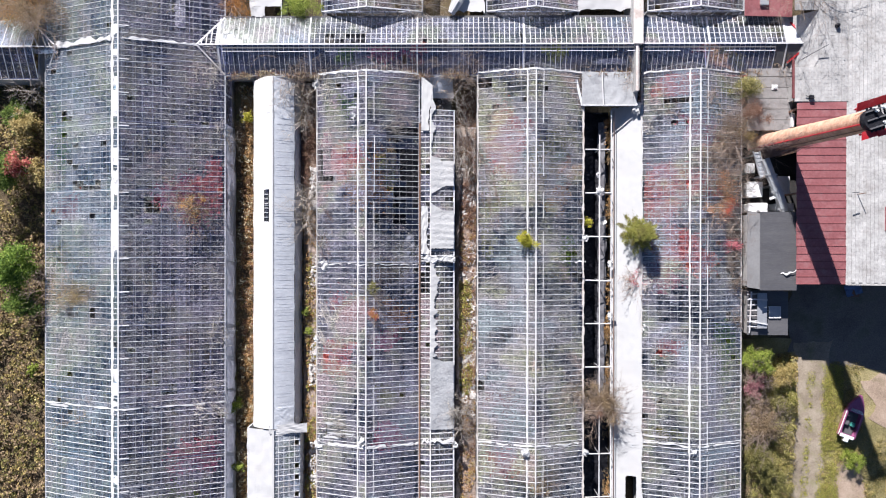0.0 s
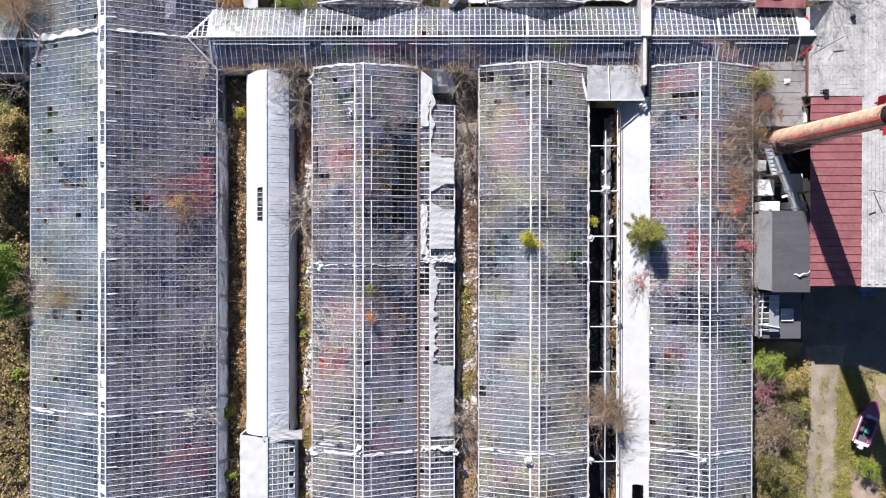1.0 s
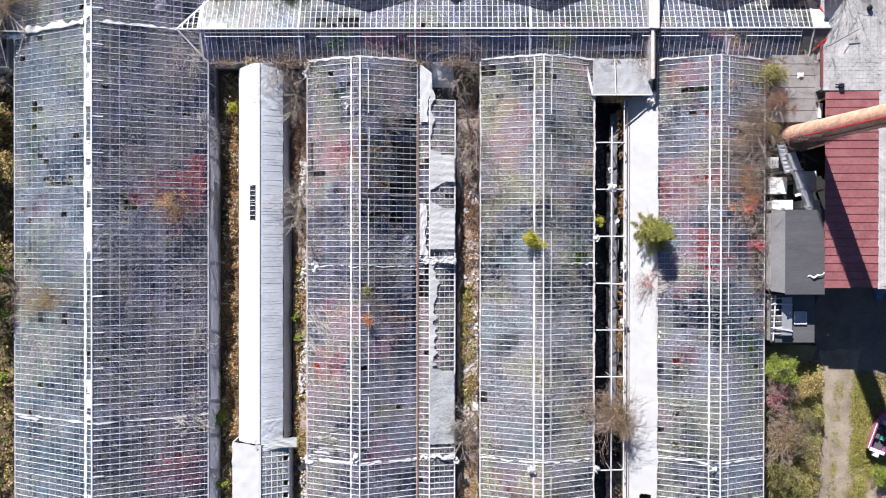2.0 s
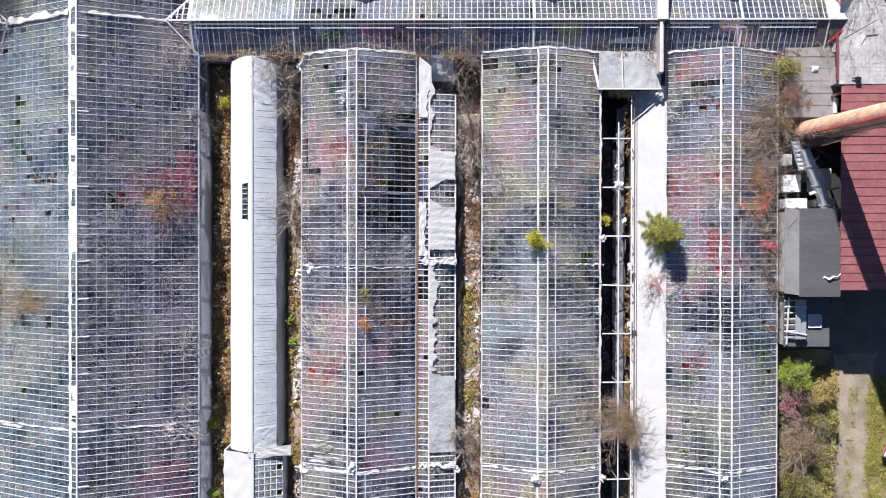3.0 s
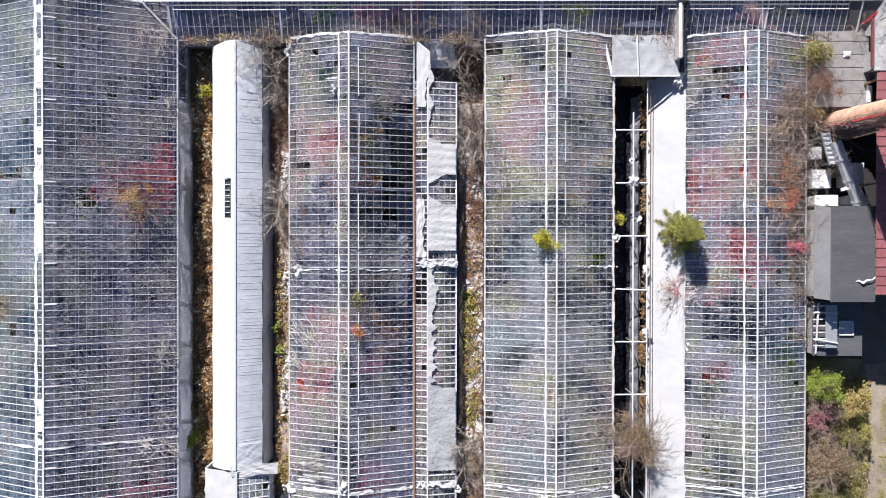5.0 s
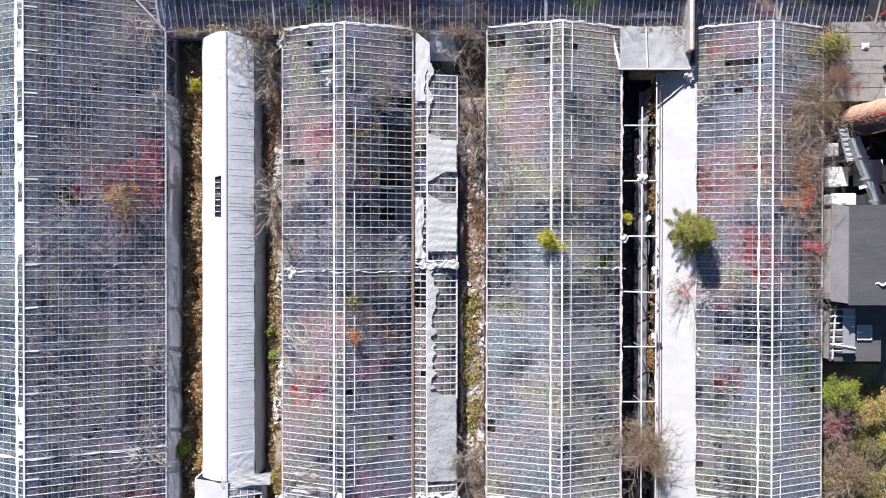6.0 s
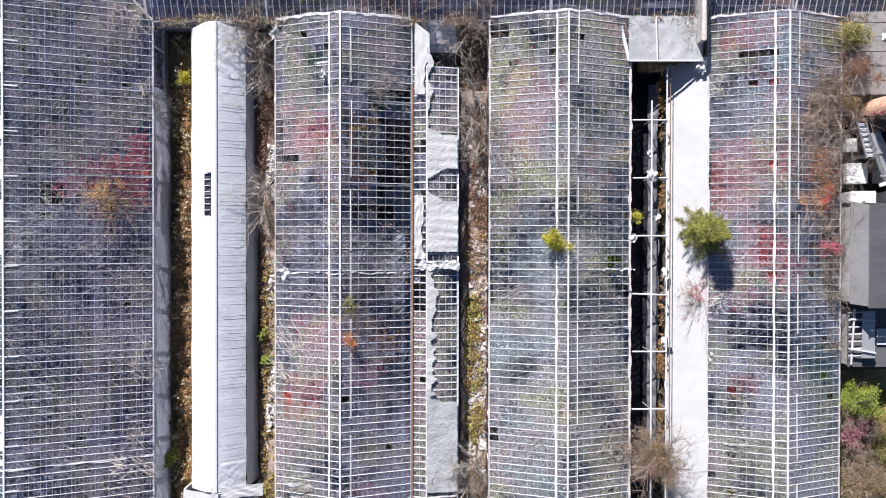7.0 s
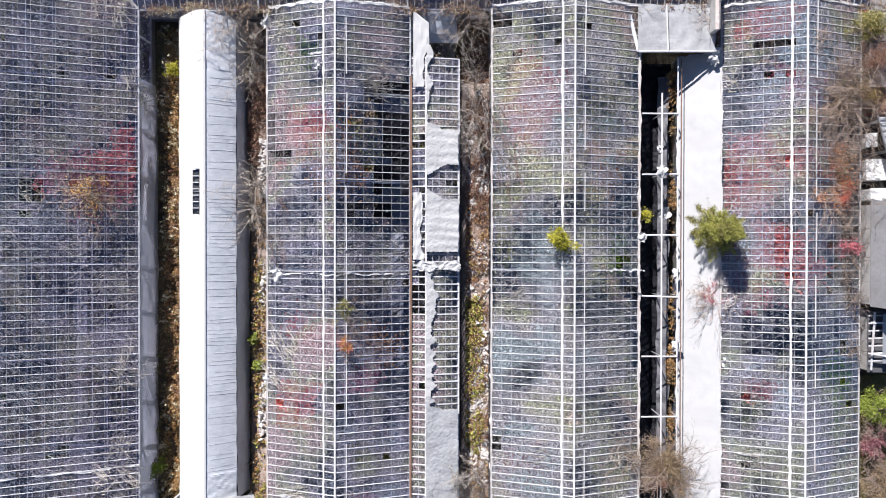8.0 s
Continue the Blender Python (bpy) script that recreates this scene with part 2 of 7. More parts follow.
PLANK = surface("weathered_concrete_plank", [(0.25, (0.16, 0.153, 0.15)), (0.5, (0.25, 0.24, 0.235)), (0.75, (0.33, 0.32, 0.31))], 0.5, 7, 0.9, 0, 0.35, stain=(0.13, 0.12, 0.115), stain_amount=0.6, stain_scale=0.8, vary=0.08)
BLACK_FILM_AND_SHADE.node_tree.nodes["Principled BSDF"].inputs["Specular IOR Level"].default_value = 0.15
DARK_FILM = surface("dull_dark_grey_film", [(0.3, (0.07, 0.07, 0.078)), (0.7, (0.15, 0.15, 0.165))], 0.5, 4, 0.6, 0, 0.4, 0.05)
CONCRETE = surface("stained_concrete", [(0.25, (0.24, 0.23, 0.22)), (0.5, (0.38, 0.37, 0.355)), (0.75, (0.47, 0.46, 0.44))], 0.5, 9, 0.9, 0, 0.35, stain=(0.17, 0.16, 0.15), stain_amount=0.5)
GRAVEL = surface("gravel_track", [(0.32, (0.13, 0.105, 0.075)), (0.5, (0.26, 0.215, 0.16)), (0.68, (0.38, 0.335, 0.27))], 0.7, 11, 0.95, 0, 0.6, 0.04, stain=(0.17, 0.17, 0.06), stain_amount=0.5, stain_scale=0.8)
YARD = surface("dark_trodden_yard", [(0.34, (0.09, 0.08, 0.07)), (0.5, (0.17, 0.15, 0.13)), (0.68, (0.27, 0.24, 0.20))], 0.35, 9, 0.95, 0, 0.5, 0.04, stain=(0.06, 0.075, 0.025), stain_amount=0.6, stain_scale=0.35)
SANDY = surface("trodden_sandy_soil", [(0.32, (0.17, 0.125, 0.09)), (0.5, (0.31, 0.235, 0.175)), (0.68, (0.44, 0.35, 0.275))], 0.5, 9, 0.95, 0, 0.6, 0.05, stain=(0.13, 0.12, 0.05), stain_amount=0.5, stain_scale=0.8)
NEAR_BLACK = surface("near_black_ground", [(0.3, (0.008, 0.008, 0.009)), (0.7, (0.028, 0.026, 0.025))], 0.6, 8, 0.8, 0, 0.5, 0.04)
RED_ROOF = surface("faded_red_sheet_roof", [(0.3, (0.18, 0.062, 0.066)), (0.5, (0.265, 0.095, 0.10)), (0.7, (0.34, 0.15, 0.15))], 0.7, 5, 0.55, 0, 0.15, stain=(0.33, 0.19, 0.19), stain_amount=0.4, stain_scale=1.1, vary=0.06)
GREY_ROOF = surface("dark_grey_sheet_roof", [(0.25, (0.062, 0.062, 0.068)), (0.5, (0.090, 0.090, 0.097)), (0.8, (0.135, 0.135, 0.14))], 0.5, 5, 0.6, 0, 0.15, stretch=(0.5, 2.5, 1), stain=(0.12, 0.118, 0.116), stain_amount=0.4, vary=0.05)
MID_ROOF = surface("mid_grey_sheet_roof", [(0.25, (0.12, 0.12, 0.122)), (0.5, (0.17, 0.17, 0.172)), (0.8, (0.23, 0.23, 0.23))], 0.5, 6, 0.65, 0, 0.2, stain=(0.12, 0.10, 0.09), stain_amount=0.4)
PALE_ROOF = surface("pale_roof_tile", [(0.3, (0.22, 0.217, 0.21)), (0.5, (0.36, 0.357, 0.35)), (0.7, (0.50, 0.495, 0.485))], 0.9, 5, 0.8, 0, 0.5, stain=(0.24, 0.225, 0.21), stain_amount=0.6, stain_scale=1.1, vary=0.08)
BRICK = surface("orange_chimney_render", [(0.30, (0.32, 0.15, 0.09)), (0.5, (0.52, 0.31, 0.21)), (0.70, (0.62, 0.44, 0.33))], 1.3, 5, 0.9, 0, 0.8, 0.08, stain=(0.30, 0.17, 0.12), stain_amount=0.6, stain_scale=1.2, vary=0.05)
PINK_COPING = surface("flaking_pinkish_coping", [(0.3, (0.40, 0.34, 0.31)), (0.5, (0.60, 0.54, 0.50)), (0.7, (0.72, 0.68, 0.65))], 0.8, 6, 0.85, 0, 0.5, stain=(0.30, 0.22, 0.18), stain_amount=0.6, stain_scale=0.9)
RIB_GREY = surface("grey_wire_rib", [(0.3, (0.38, 0.39, 0.42)), (0.7, (0.56, 0.57, 0.60))], 0.5, 8, 0.6, 0, 0.1)
RED_SEAM = surface("dark_red_seam", [(0.3, (0.13, 0.035, 0.04)), (0.7, (0.20, 0.06, 0.06))], 0.5, 8, 0.7, 0, 0.1)
RED_PAINT = surface("red_painted_steel", [(0.3, (0.40, 0.016, 0.022)), (0.7, (0.62, 0.03, 0.04))], 0.8, 9, 0.45, 0, 0.1, stain=(0.5, 0.2, 0.2), stain_amount=0.3)
PALE_METAL = surface("galvanised_metal", [(0.3, (0.36, 0.38, 0.40)), (0.7, (0.56, 0.58, 0.60))], 0.8, 10, 0.4, 0.5, 0.1, stain=(0.30, 0.28, 0.26), stain_amount=0.3)
WHITE_BOX = surface("white_enamel", [(0.3, (0.66, 0.67, 0.67)), (0.7, (0.83, 0.83, 0.82))], 0.8, 8, 0.45, 0, 0.08, stain=(0.45, 0.42, 0.38), stain_amount=0.3)
WALL_PAINT = surface("grimy_wall_render", [(0.3, (0.30, 0.29, 0.28)), (0.7, (0.46, 0.45, 0.43))], 0.5, 8, 0.9, 0, 0.2, stain=(0.18, 0.17, 0.16), stain_amount=0.5)
BARK = surface("grey_brown_bark", [(0.3, (0.13, 0.095, 0.07)), (0.7, (0.30, 0.24, 0.19))], 1.5, 20, 0.95, 0, 0.5, 0.02)
VINE_AND_SHADOW = surface("dark_vine_and_shadow", [(0.3, (0.09, 0.055, 0.05)), (0.7, (0.24, 0.17, 0.15))], 1.5, 20, 0.95, 0, 0.3, 0.02)
PALE_TWIG = surface("bleached_twigs", [(0.3, (0.30, 0.27, 0.23)), (0.7, (0.58, 0.54, 0.48))], 1.5, 12, 0.95, 0, 0.0)
GREY_TWIG = surface("grey_bare_twigs", [(0.3, (0.17, 0.145, 0.125)), (0.7, (0.42, 0.38, 0.34))], 1.5, 12, 0.95, 0, 0.0)
TWIG = surface("dry_twigs", [(0.3, (0.14, 0.10, 0.075)), (0.7, (0.34, 0.27, 0.22))], 1.5, 12, 0.95, 0, 0.0)
STONE = surface("white_rubble", [(0.3, (0.30, 0.27, 0.25)), (0.5, (0.52, 0.50, 0.48)), (0.7, (0.70, 0.68, 0.67))], 1.5, 12, 0.9, 0, 0.4, stain=(0.25, 0.22, 0.18), stain_amount=0.5)
LEAF_GREEN = leafy("green_leaves", (0.06, 0.11, 0.015), (0.12, 0.19, 0.025), (0.22, 0.28, 0.05))
LEAF_BRIGHT = leafy("bright_green_leaves", (0.11, 0.16, 0.02), (0.23, 0.29, 0.035), (0.38, 0.42, 0.08))
LEAF_YELLOW = leafy("yellow_green_leaves", (0.22, 0.22, 0.02), (0.42, 0.40, 0.03), (0.58, 0.52, 0.07))
LEAF_RED = leafy("red_autumn_leaves", (0.34, 0.06, 0.06), (0.55, 0.14, 0.12), (0.66, 0.30, 0.22))
LEAF_PINK = leafy("wine_red_leaves", (0.40, 0.07, 0.10), (0.58, 0.15, 0.19), (0.70, 0.32, 0.32))
LEAF_ROSE = leafy("faded_rose_leaves", (0.66, 0.13, 0.10), (0.82, 0.25, 0.19), (0.88, 0.44, 0.34))
LEAF_ORANGE = leafy("orange_brown_leaves", (0.24, 0.10, 0.03), (0.42, 0.19, 0.05), (0.55, 0.30, 0.10))
LEAF_MOSS = leafy("yellow_olive_sprays", (0.17, 0.17, 0.03), (0.33, 0.32, 0.06), (0.46, 0.43, 0.12), 0.25)
LEAF_CORAL = leafy("coral_red_leaves", (0.42, 0.07, 0.05), (0.60, 0.13, 0.09), (0.70, 0.28, 0.18))
LEAF_RUSSET = leafy("russet_brown_weeds", (0.10, 0.05, 0.035), (0.20, 0.10, 0.065), (0.36, 0.24, 0.17), 0.2)
LEAF_BROWN = leafy("withered_brown_leaves", (0.11, 0.075, 0.045), (0.24, 0.165, 0.09), (0.38, 0.29, 0.17), 0.2)
LEAF_STRAW = leafy("straw_coloured_weeds", (0.20, 0.15, 0.05), (0.36, 0.27, 0.09), (0.52, 0.43, 0.18), 0.25)
LEAF_OLIVE = leafy("olive_weeds", (0.09, 0.09, 0.02), (0.18, 0.17, 0.045), (0.32, 0.28, 0.09), 0.25)
LEAF_RUST = leafy("rust_brown_dead_grass", (0.20, 0.095, 0.03), (0.36, 0.20, 0.07), (0.52, 0.36, 0.17), 0.2)
LEAF_DRY = leafy("pale_dry_leaves", (0.30, 0.25, 0.14), (0.48, 0.43, 0.28), (0.66, 0.62, 0.46), 0.25)
LEAF_NEEDLE = leafy("olive_needles", (0.10, 0.12, 0.02), (0.25, 0.25, 0.04), (0.42, 0.40, 0.10), 0.2)
LEAF_AMBER = leafy("amber_brown_leaves", (0.32, 0.12, 0.05), (0.50, 0.22, 0.10), (0.62, 0.36, 0.20), 0.25)
LEAF_DRYGRASS = leafy("yellow_dry_grass", (0.24, 0.20, 0.05), (0.40, 0.34, 0.11), (0.56, 0.50, 0.24), 0.25)
LEAF_MAROON = leafy("dull_maroon_leaves", (0.22, 0.07, 0.09), (0.38, 0.15, 0.17), (0.52, 0.30, 0.29), 0.25)
LEAF_LUSH = leafy("lush_green_leaves", (0.05, 0.10, 0.01), (0.13, 0.22, 0.02), (0.26, 0.36, 0.05))
LEAF_GOLD = leafy("golden_orange_leaves", (0.40, 0.17, 0.03), (0.60, 0.30, 0.06), (0.72, 0.46, 0.14))
LEAF_GREY = leafy("grey_dead_stems", (0.07, 0.07, 0.075), (0.32, 0.31, 0.30), (0.70, 0.69, 0.66), 0.2)


# ---- builders ----
RNG = np.random.default_rng(7)


def thing(name, label, category, at=(0, 0, 0), group="", kind=""):
    ob = new(name)
    ob.empty_display_size = 0.3
    ob.location = at
    return tagged(ob, label, category, group, kind)


def mesh_of(name, bm, material):
    me = bpy.data.meshes.new(name)
    bmesh.ops.recalc_face_normals(bm, faces=bm.faces)
    bm.to_mesh(me)
    bm.free()
    me.materials.append(material)
    return me


def put(name, me, parent=None, m=None, label="", kind=""):
    """Links a mesh as an object at the world pose m, under a thing or a part."""
    ob = new(name, me)
    if parent is not None:
        ob.parent = parent
        base = parent.location if parent.parent is None else parent.parent.location + parent.location
        ob.matrix_basis = Matrix.Translation(-base) @ (m or Matrix())
    elif m is not None:
        ob.matrix_basis = m
    return tagged(ob, label, "", "", kind)


def part(name, bm, material, parent=None, label="", kind=""):
    return put(name, mesh_of(name, bm, material), parent, None, label, kind)


def from_arrays(name, verts, faces, material):
    me = bpy.data.meshes.new(name)
    me.from_pydata([tuple(v) for v in verts], [], [tuple(int(i) for i in f) for f in faces])
    me.materials.append(material)
    me.update()
    return me


def box(bm, x0, x1, y0, y1, z0, z1, bevel=0.0):
    vs = [bm.verts.new((x, y, z)) for z in (z0, z1) for y in (y0, y1) for x in (x0, x1)]
    fs = [bm.faces.new([vs[i] for i in f]) for f in ((0, 2, 3, 1), (4, 5, 7, 6), (0, 1, 5, 4), (2, 6, 7, 3), (0, 4, 6, 2), (1, 3, 7, 5))]
    if bevel:
        bmesh.ops.bevel(bm, geom=list({e for f in fs for e in f.edges}), offset=bevel, segments=1, affect="EDGES")
    return bm


def boxed(*args, **kw):
    return box(bmesh.new(), *args, **kw)


def beam(bm, p, q, w, h=None, up=(0, 0, 1)):
    """A bar of section w by h from p to q."""
    h = h or w
    p, q = Vector(p), Vector(q)
    d = (q - p).normalized()
    u = Vector(up)
    if abs(d.dot(u)) > 0.98:
        u = Vector((1, 0, 0))
    s = d.cross(u).normalized() * (w / 2)
    t = s.cross(d).normalized() * (h / 2)
    vs = [bm.verts.new(c + a * s + b * t) for c in (p, q) for a, b in ((-1, -1), (1, -1), (1, 1), (-1, 1))]
    for f in ((0, 1, 2, 3), (7, 6, 5, 4), (0, 4, 5, 1), (1, 5, 6, 2), (2, 6, 7, 3), (3, 7, 4, 0)):
        bm.faces.new([vs[i] for i in f])
    return bm


def beamed(*args, **kw):
    return beam(bmesh.new(), *args, **kw)


def tube(bm, points, radii, sides=8, cap=True):
    """A round tube through the points."""
    rings = []
    for i, p in enumerate(points):
        p = Vector(p)
        d = (Vector(points[min(i + 1, len(points) - 1)]) - Vector(points[max(i - 1, 0)])).normalized()
        u = Vector((0, 0, 1)) if abs(d.z) < 0.95 else Vector((1, 0, 0))
        s = d.cross(u).normalized()
        t = s.cross(d)
        rings.append([bm.verts.new(p + radii[i] * (math.cos(a) * s + math.sin(a) * t)) for a in (2 * math.pi * k / sides for k in range(sides))])
    for r0, r1 in zip(rings, rings[1:]):
        for k in range(sides):
            bm.faces.new((r0[k], r0[(k + 1) % sides], r1[(k + 1) % sides], r1[k]))
    if cap:
        bm.faces.new(rings[0][::-1])
        bm.faces.new(rings[-1])
    return bm


def slab(bm, corners, thick):
    """A sheet of that thickness under the given corners."""
    top = [bm.verts.new(c) for c in corners]
    low = [bm.verts.new((c[0], c[1], c[2] - thick)) for c in corners]
    bm.faces.new(top)
    bm.faces.new(low[::-1])
    n = len(top)
    for i in range(n):
        bm.faces.new((top[i], low[i], low[(i + 1) % n], top[(i + 1) % n]))
    return bm


def draped(nx, ny, place, thick=0.012):
    """A sheet with soft waves and ragged edges: place(u, v) gives its point or None where it is torn away."""
    bm = bmesh.new()
    grid = {}
    for i in range(nx + 1):
        for j in range(ny + 1):
            p = place(i / nx, j / ny)
            if p is not None:
                grid[i, j] = bm.verts.new(p)
    for i in range(nx):
        for j in range(ny):
            c = [(i, j), (i + 1, j), (i + 1, j + 1), (i, j + 1)]
            if all(k in grid for k in c):
                bm.faces.new([grid[k] for k in c])
    for v in [v for v in bm.verts if not v.link_faces]:
        bm.verts.remove(v)
    if not thick:
        return bm
    res = bmesh.ops.extrude_face_region(bm, geom=list(bm.faces))
    for v in res["geom"]:
        if isinstance(v, bmesh.types.BMVert):
            v.co.z -= thick
    return bm


def wob(x, y, s=1.0, seed=0.0):
    return noise.noise(Vector((x * s + seed * 13.1, y * s - seed * 5.7, seed)))


# -- plants --
def leaf_quads(centres, size, flat=0.5, spread=0.35, slim=0.6):
    """One small folded leaf at each centre."""
    n = len(centres)
    a = RNG.uniform(0, 2 * np.pi, n)
    tilt = RNG.normal(0, 1 - flat, n)
    tilt2 = RNG.normal(0, 1 - flat, n)
    s = size * RNG.uniform(1 - spread, 1 + spread, n)
    u = np.stack([np.cos(a), np.sin(a), tilt], 1)
    v = np.stack([-np.sin(a), np.cos(a), tilt2], 1)
    u *= (s / np.linalg.norm(u, axis=1))[:, None]
    v *= (slim * s / np.linalg.norm(v, axis=1))[:, None]
    q = np.stack([centres - u, centres - v * 0.9, centres + u, centres + v], 1).reshape(-1, 3)
    f = np.arange(4 * n).reshape(-1, 4)
    return q, f


def crown_points(n, centre, radii, clumps=14, clump_r=0.38):
    """Points gathered in clumps over a rough dome, with gaps between them."""
    c = RNG.normal(0, 1, (clumps, 3))
    c /= np.linalg.norm(c, axis=1)[:, None]
    az = np.arctan2(c[:, 1], c[:, 0])
    lobes = 0.85 + 0.28 * np.sin(2 * az + RNG.uniform(0, 6.28)) + 0.22 * np.sin(5 * az + RNG.uniform(0, 6.28))
    c *= (RNG.uniform(0.25, 1.1, clumps) * lobes)[:, None]
    k = RNG.integers(0, clumps, n)
    p = c[k] + RNG.normal(0, clump_r * 0.5, (n, 3)) * RNG.uniform(0.6, 1.3, clumps)[k][:, None]
    return p * np.array(radii) + np.array(centre)


def branches(base, top_z, reach, count, r0, depth=2, lean=(0, 0)):
    """A trunk that forks into limbs and twigs, tapered: one mesh."""
    bm = bmesh.new()

    def grow(p, d, length, r, level):
        q1 = p + d * length * 0.5 + Vector(RNG.normal(0, 0.06 * length, 3))
        q2 = p + d * length + Vector(RNG.normal(0, 0.10 * length, 3))
        tube(bm, [p, q1, q2], [r, max(r * 0.8, 0.012), max(r * 0.5, 0.009)], 5 if level == 0 else 3, False)
        if level < depth:
            for _ in range(count if level == 0 else 4):
                k = RNG.uniform(0.35, 1.0)
                start = p.lerp(q2, k)
                side = Vector((*RNG.normal(0, 1, 2), RNG.uniform(0.05, 0.8))).normalized()
                grow(start, (d * 0.45 + side).normalized(), length * RNG.uniform(0.45, 0.8), max(r * 0.55, 0.014), level + 1)

    h = top_z - base[2]
    for _ in range(3):
        d = Vector((RNG.normal(lean[0], 0.35), RNG.normal(lean[1], 0.35), 1.0)).normalized()
        grow(Vector(base), d, h * 0.62, r0, 0)
    for v in bm.verts:
        off = Vector((v.co.x - base[0], v.co.y - base[1], 0))
        if off.length > reach:
            v.co -= off * (1 - reach / off.length) * 0.8
    return bm


def sprawl(base, r, height, stems, thick, fine=5):
    """Leafless stems that arch outwards from one foot, each with forked side twigs: one mesh."""
    bm = bmesh.new()
    b = Vector(base)

    def stem(p, az, el, length, w, level):
        pts, d = [p], Vector((math.cos(az) * math.cos(el), math.sin(az) * math.cos(el), math.sin(el)))
        for k in range(4):
            d = (d + Vector((*RNG.normal(0, 0.16, 2), -0.13 + RNG.normal(0, 0.08)))).normalized()
            pts.append(pts[-1] + d * length / 4)
        tube(bm, pts, [w * (1 - 0.18 * k) for k in range(5)], 3, False)
        if level < 2:
            for _ in range(fine if level == 0 else 3):
                k = int(RNG.integers(1, 5))
                stem(pts[k], az + RNG.choice([-1, 1]) * RNG.uniform(0.3, 1.1), RNG.uniform(-0.1, 0.7), length * RNG.uniform(0.25, 0.5), w * 0.55, level + 1)
    for i in range(stems):
        az = 2 * math.pi * (i + RNG.uniform(0, 0.9)) / stems
        el = RNG.uniform(0.35, 1.3)
        up = Vector((RNG.normal(0, 0.08 * r), RNG.normal(0, 0.08 * r), height * RNG.uniform(0.35, 0.75)))
        tube(bm, [b, b + up * 0.5, b + up], [thick * 1.1, thick, thick], 3, False)
        stem(b + up, az, el * 0.8, r * RNG.uniform(0.7, 1.25) / max(0.5, math.cos(el * 0.8)), thick, 0)
    top = b.z + height
    for v in bm.verts:
        if v.co.z > top:
            v.co.z = top + 0.25 * (v.co.z - top)
        v.co.z = max(v.co.z, b.z)
    return bm


def shrub(name, label, category, x, y, z, r, height, leaf_mat, n=900, size=0.11, bare=False, group="", second=None, limb=0.035):
    """A shrub or small tree: a trunk with limbs and a crown of many leaves."""
    ob = thing(name, label, category, (x, y, z), group)
    if bare:
        pale = "grey" in label
        part("trunk", sprawl((x, y, z), r, height, 18 if pale else 32, 0.020 if pale else 0.021, 6 if pale else 9), GREY_TWIG if pale else TWIG, ob)
    else:
        part("trunk", branches((x, y, z), z + height, r, 5, limb, 2), BARK, ob)
    if n:
        if bare:
            n = int(n * 1.8)
        c = (x, y, z + height * 0.68)
        pts = crown_points(int(n * 3.4), c, (r * 0.95, r * 0.95, height * 0.34), 44, 0.30)
        v, f = leaf_quads(pts, size * 0.52)
        put("crown", from_arrays("crown", v, f, leaf_mat), ob)
        if second:
            pts = crown_points(n, c, (r, r, height * 0.36), 12, 0.34)
            v, f = leaf_quads(pts, size * 0.52)
            put("crown", from_arrays("crown", v, f, second), ob)
    return ob


def weeds(name, label, x0, x1, y0, y1, z, h, n, size, material, keep=None, category="weeds"):
    """A stand of weeds over a stretch of ground: what nobody could count."""
    tufts = max(6, n // 7)
    cx, cy = RNG.uniform(x0, x1, tufts), RNG.uniform(y0, y1, tufts)
    dens = np.array([wob(a, b, 0.55, 3) + 0.6 * wob(a, b, 1.7, 5) for a, b in zip(cx, cy)])
    ok = dens > RNG.normal(-0.22, 0.25, tufts)
    if keep:
        ok &= np.array([bool(keep(a, b)) for a, b in zip(cx, cy)])
    cx, cy, dens = cx[ok], cy[ok], dens[ok]
    k = RNG.integers(0, len(cx), n)
    tall = h * (0.35 + 0.9 * np.clip(dens + 0.35, 0, 1)) * RNG.uniform(0.6, 1.25, len(cx))
    rad = RNG.uniform(0.12, 0.46, len(cx)) * min(1.0, (x1 - x0) / 2.5)
    a, q = RNG.uniform(0, 2 * np.pi, n), np.sqrt(RNG.uniform(0, 1, n))
    x = np.clip(cx[k] + rad[k] * q * np.cos(a), x0, x1)
    y = cy[k] + rad[k] * q * np.sin(a)
    pts = np.stack([x, y, z + 0.03 + tall[k] * (1 - 0.75 * q ** 2) * RNG.uniform(0.35, 1.0, n)], 1)
    v, f = leaf_quads(pts, size, 0.35)
    return tagged(put(name, from_arrays(name, v, f, material)), label, category, kind="stuff")


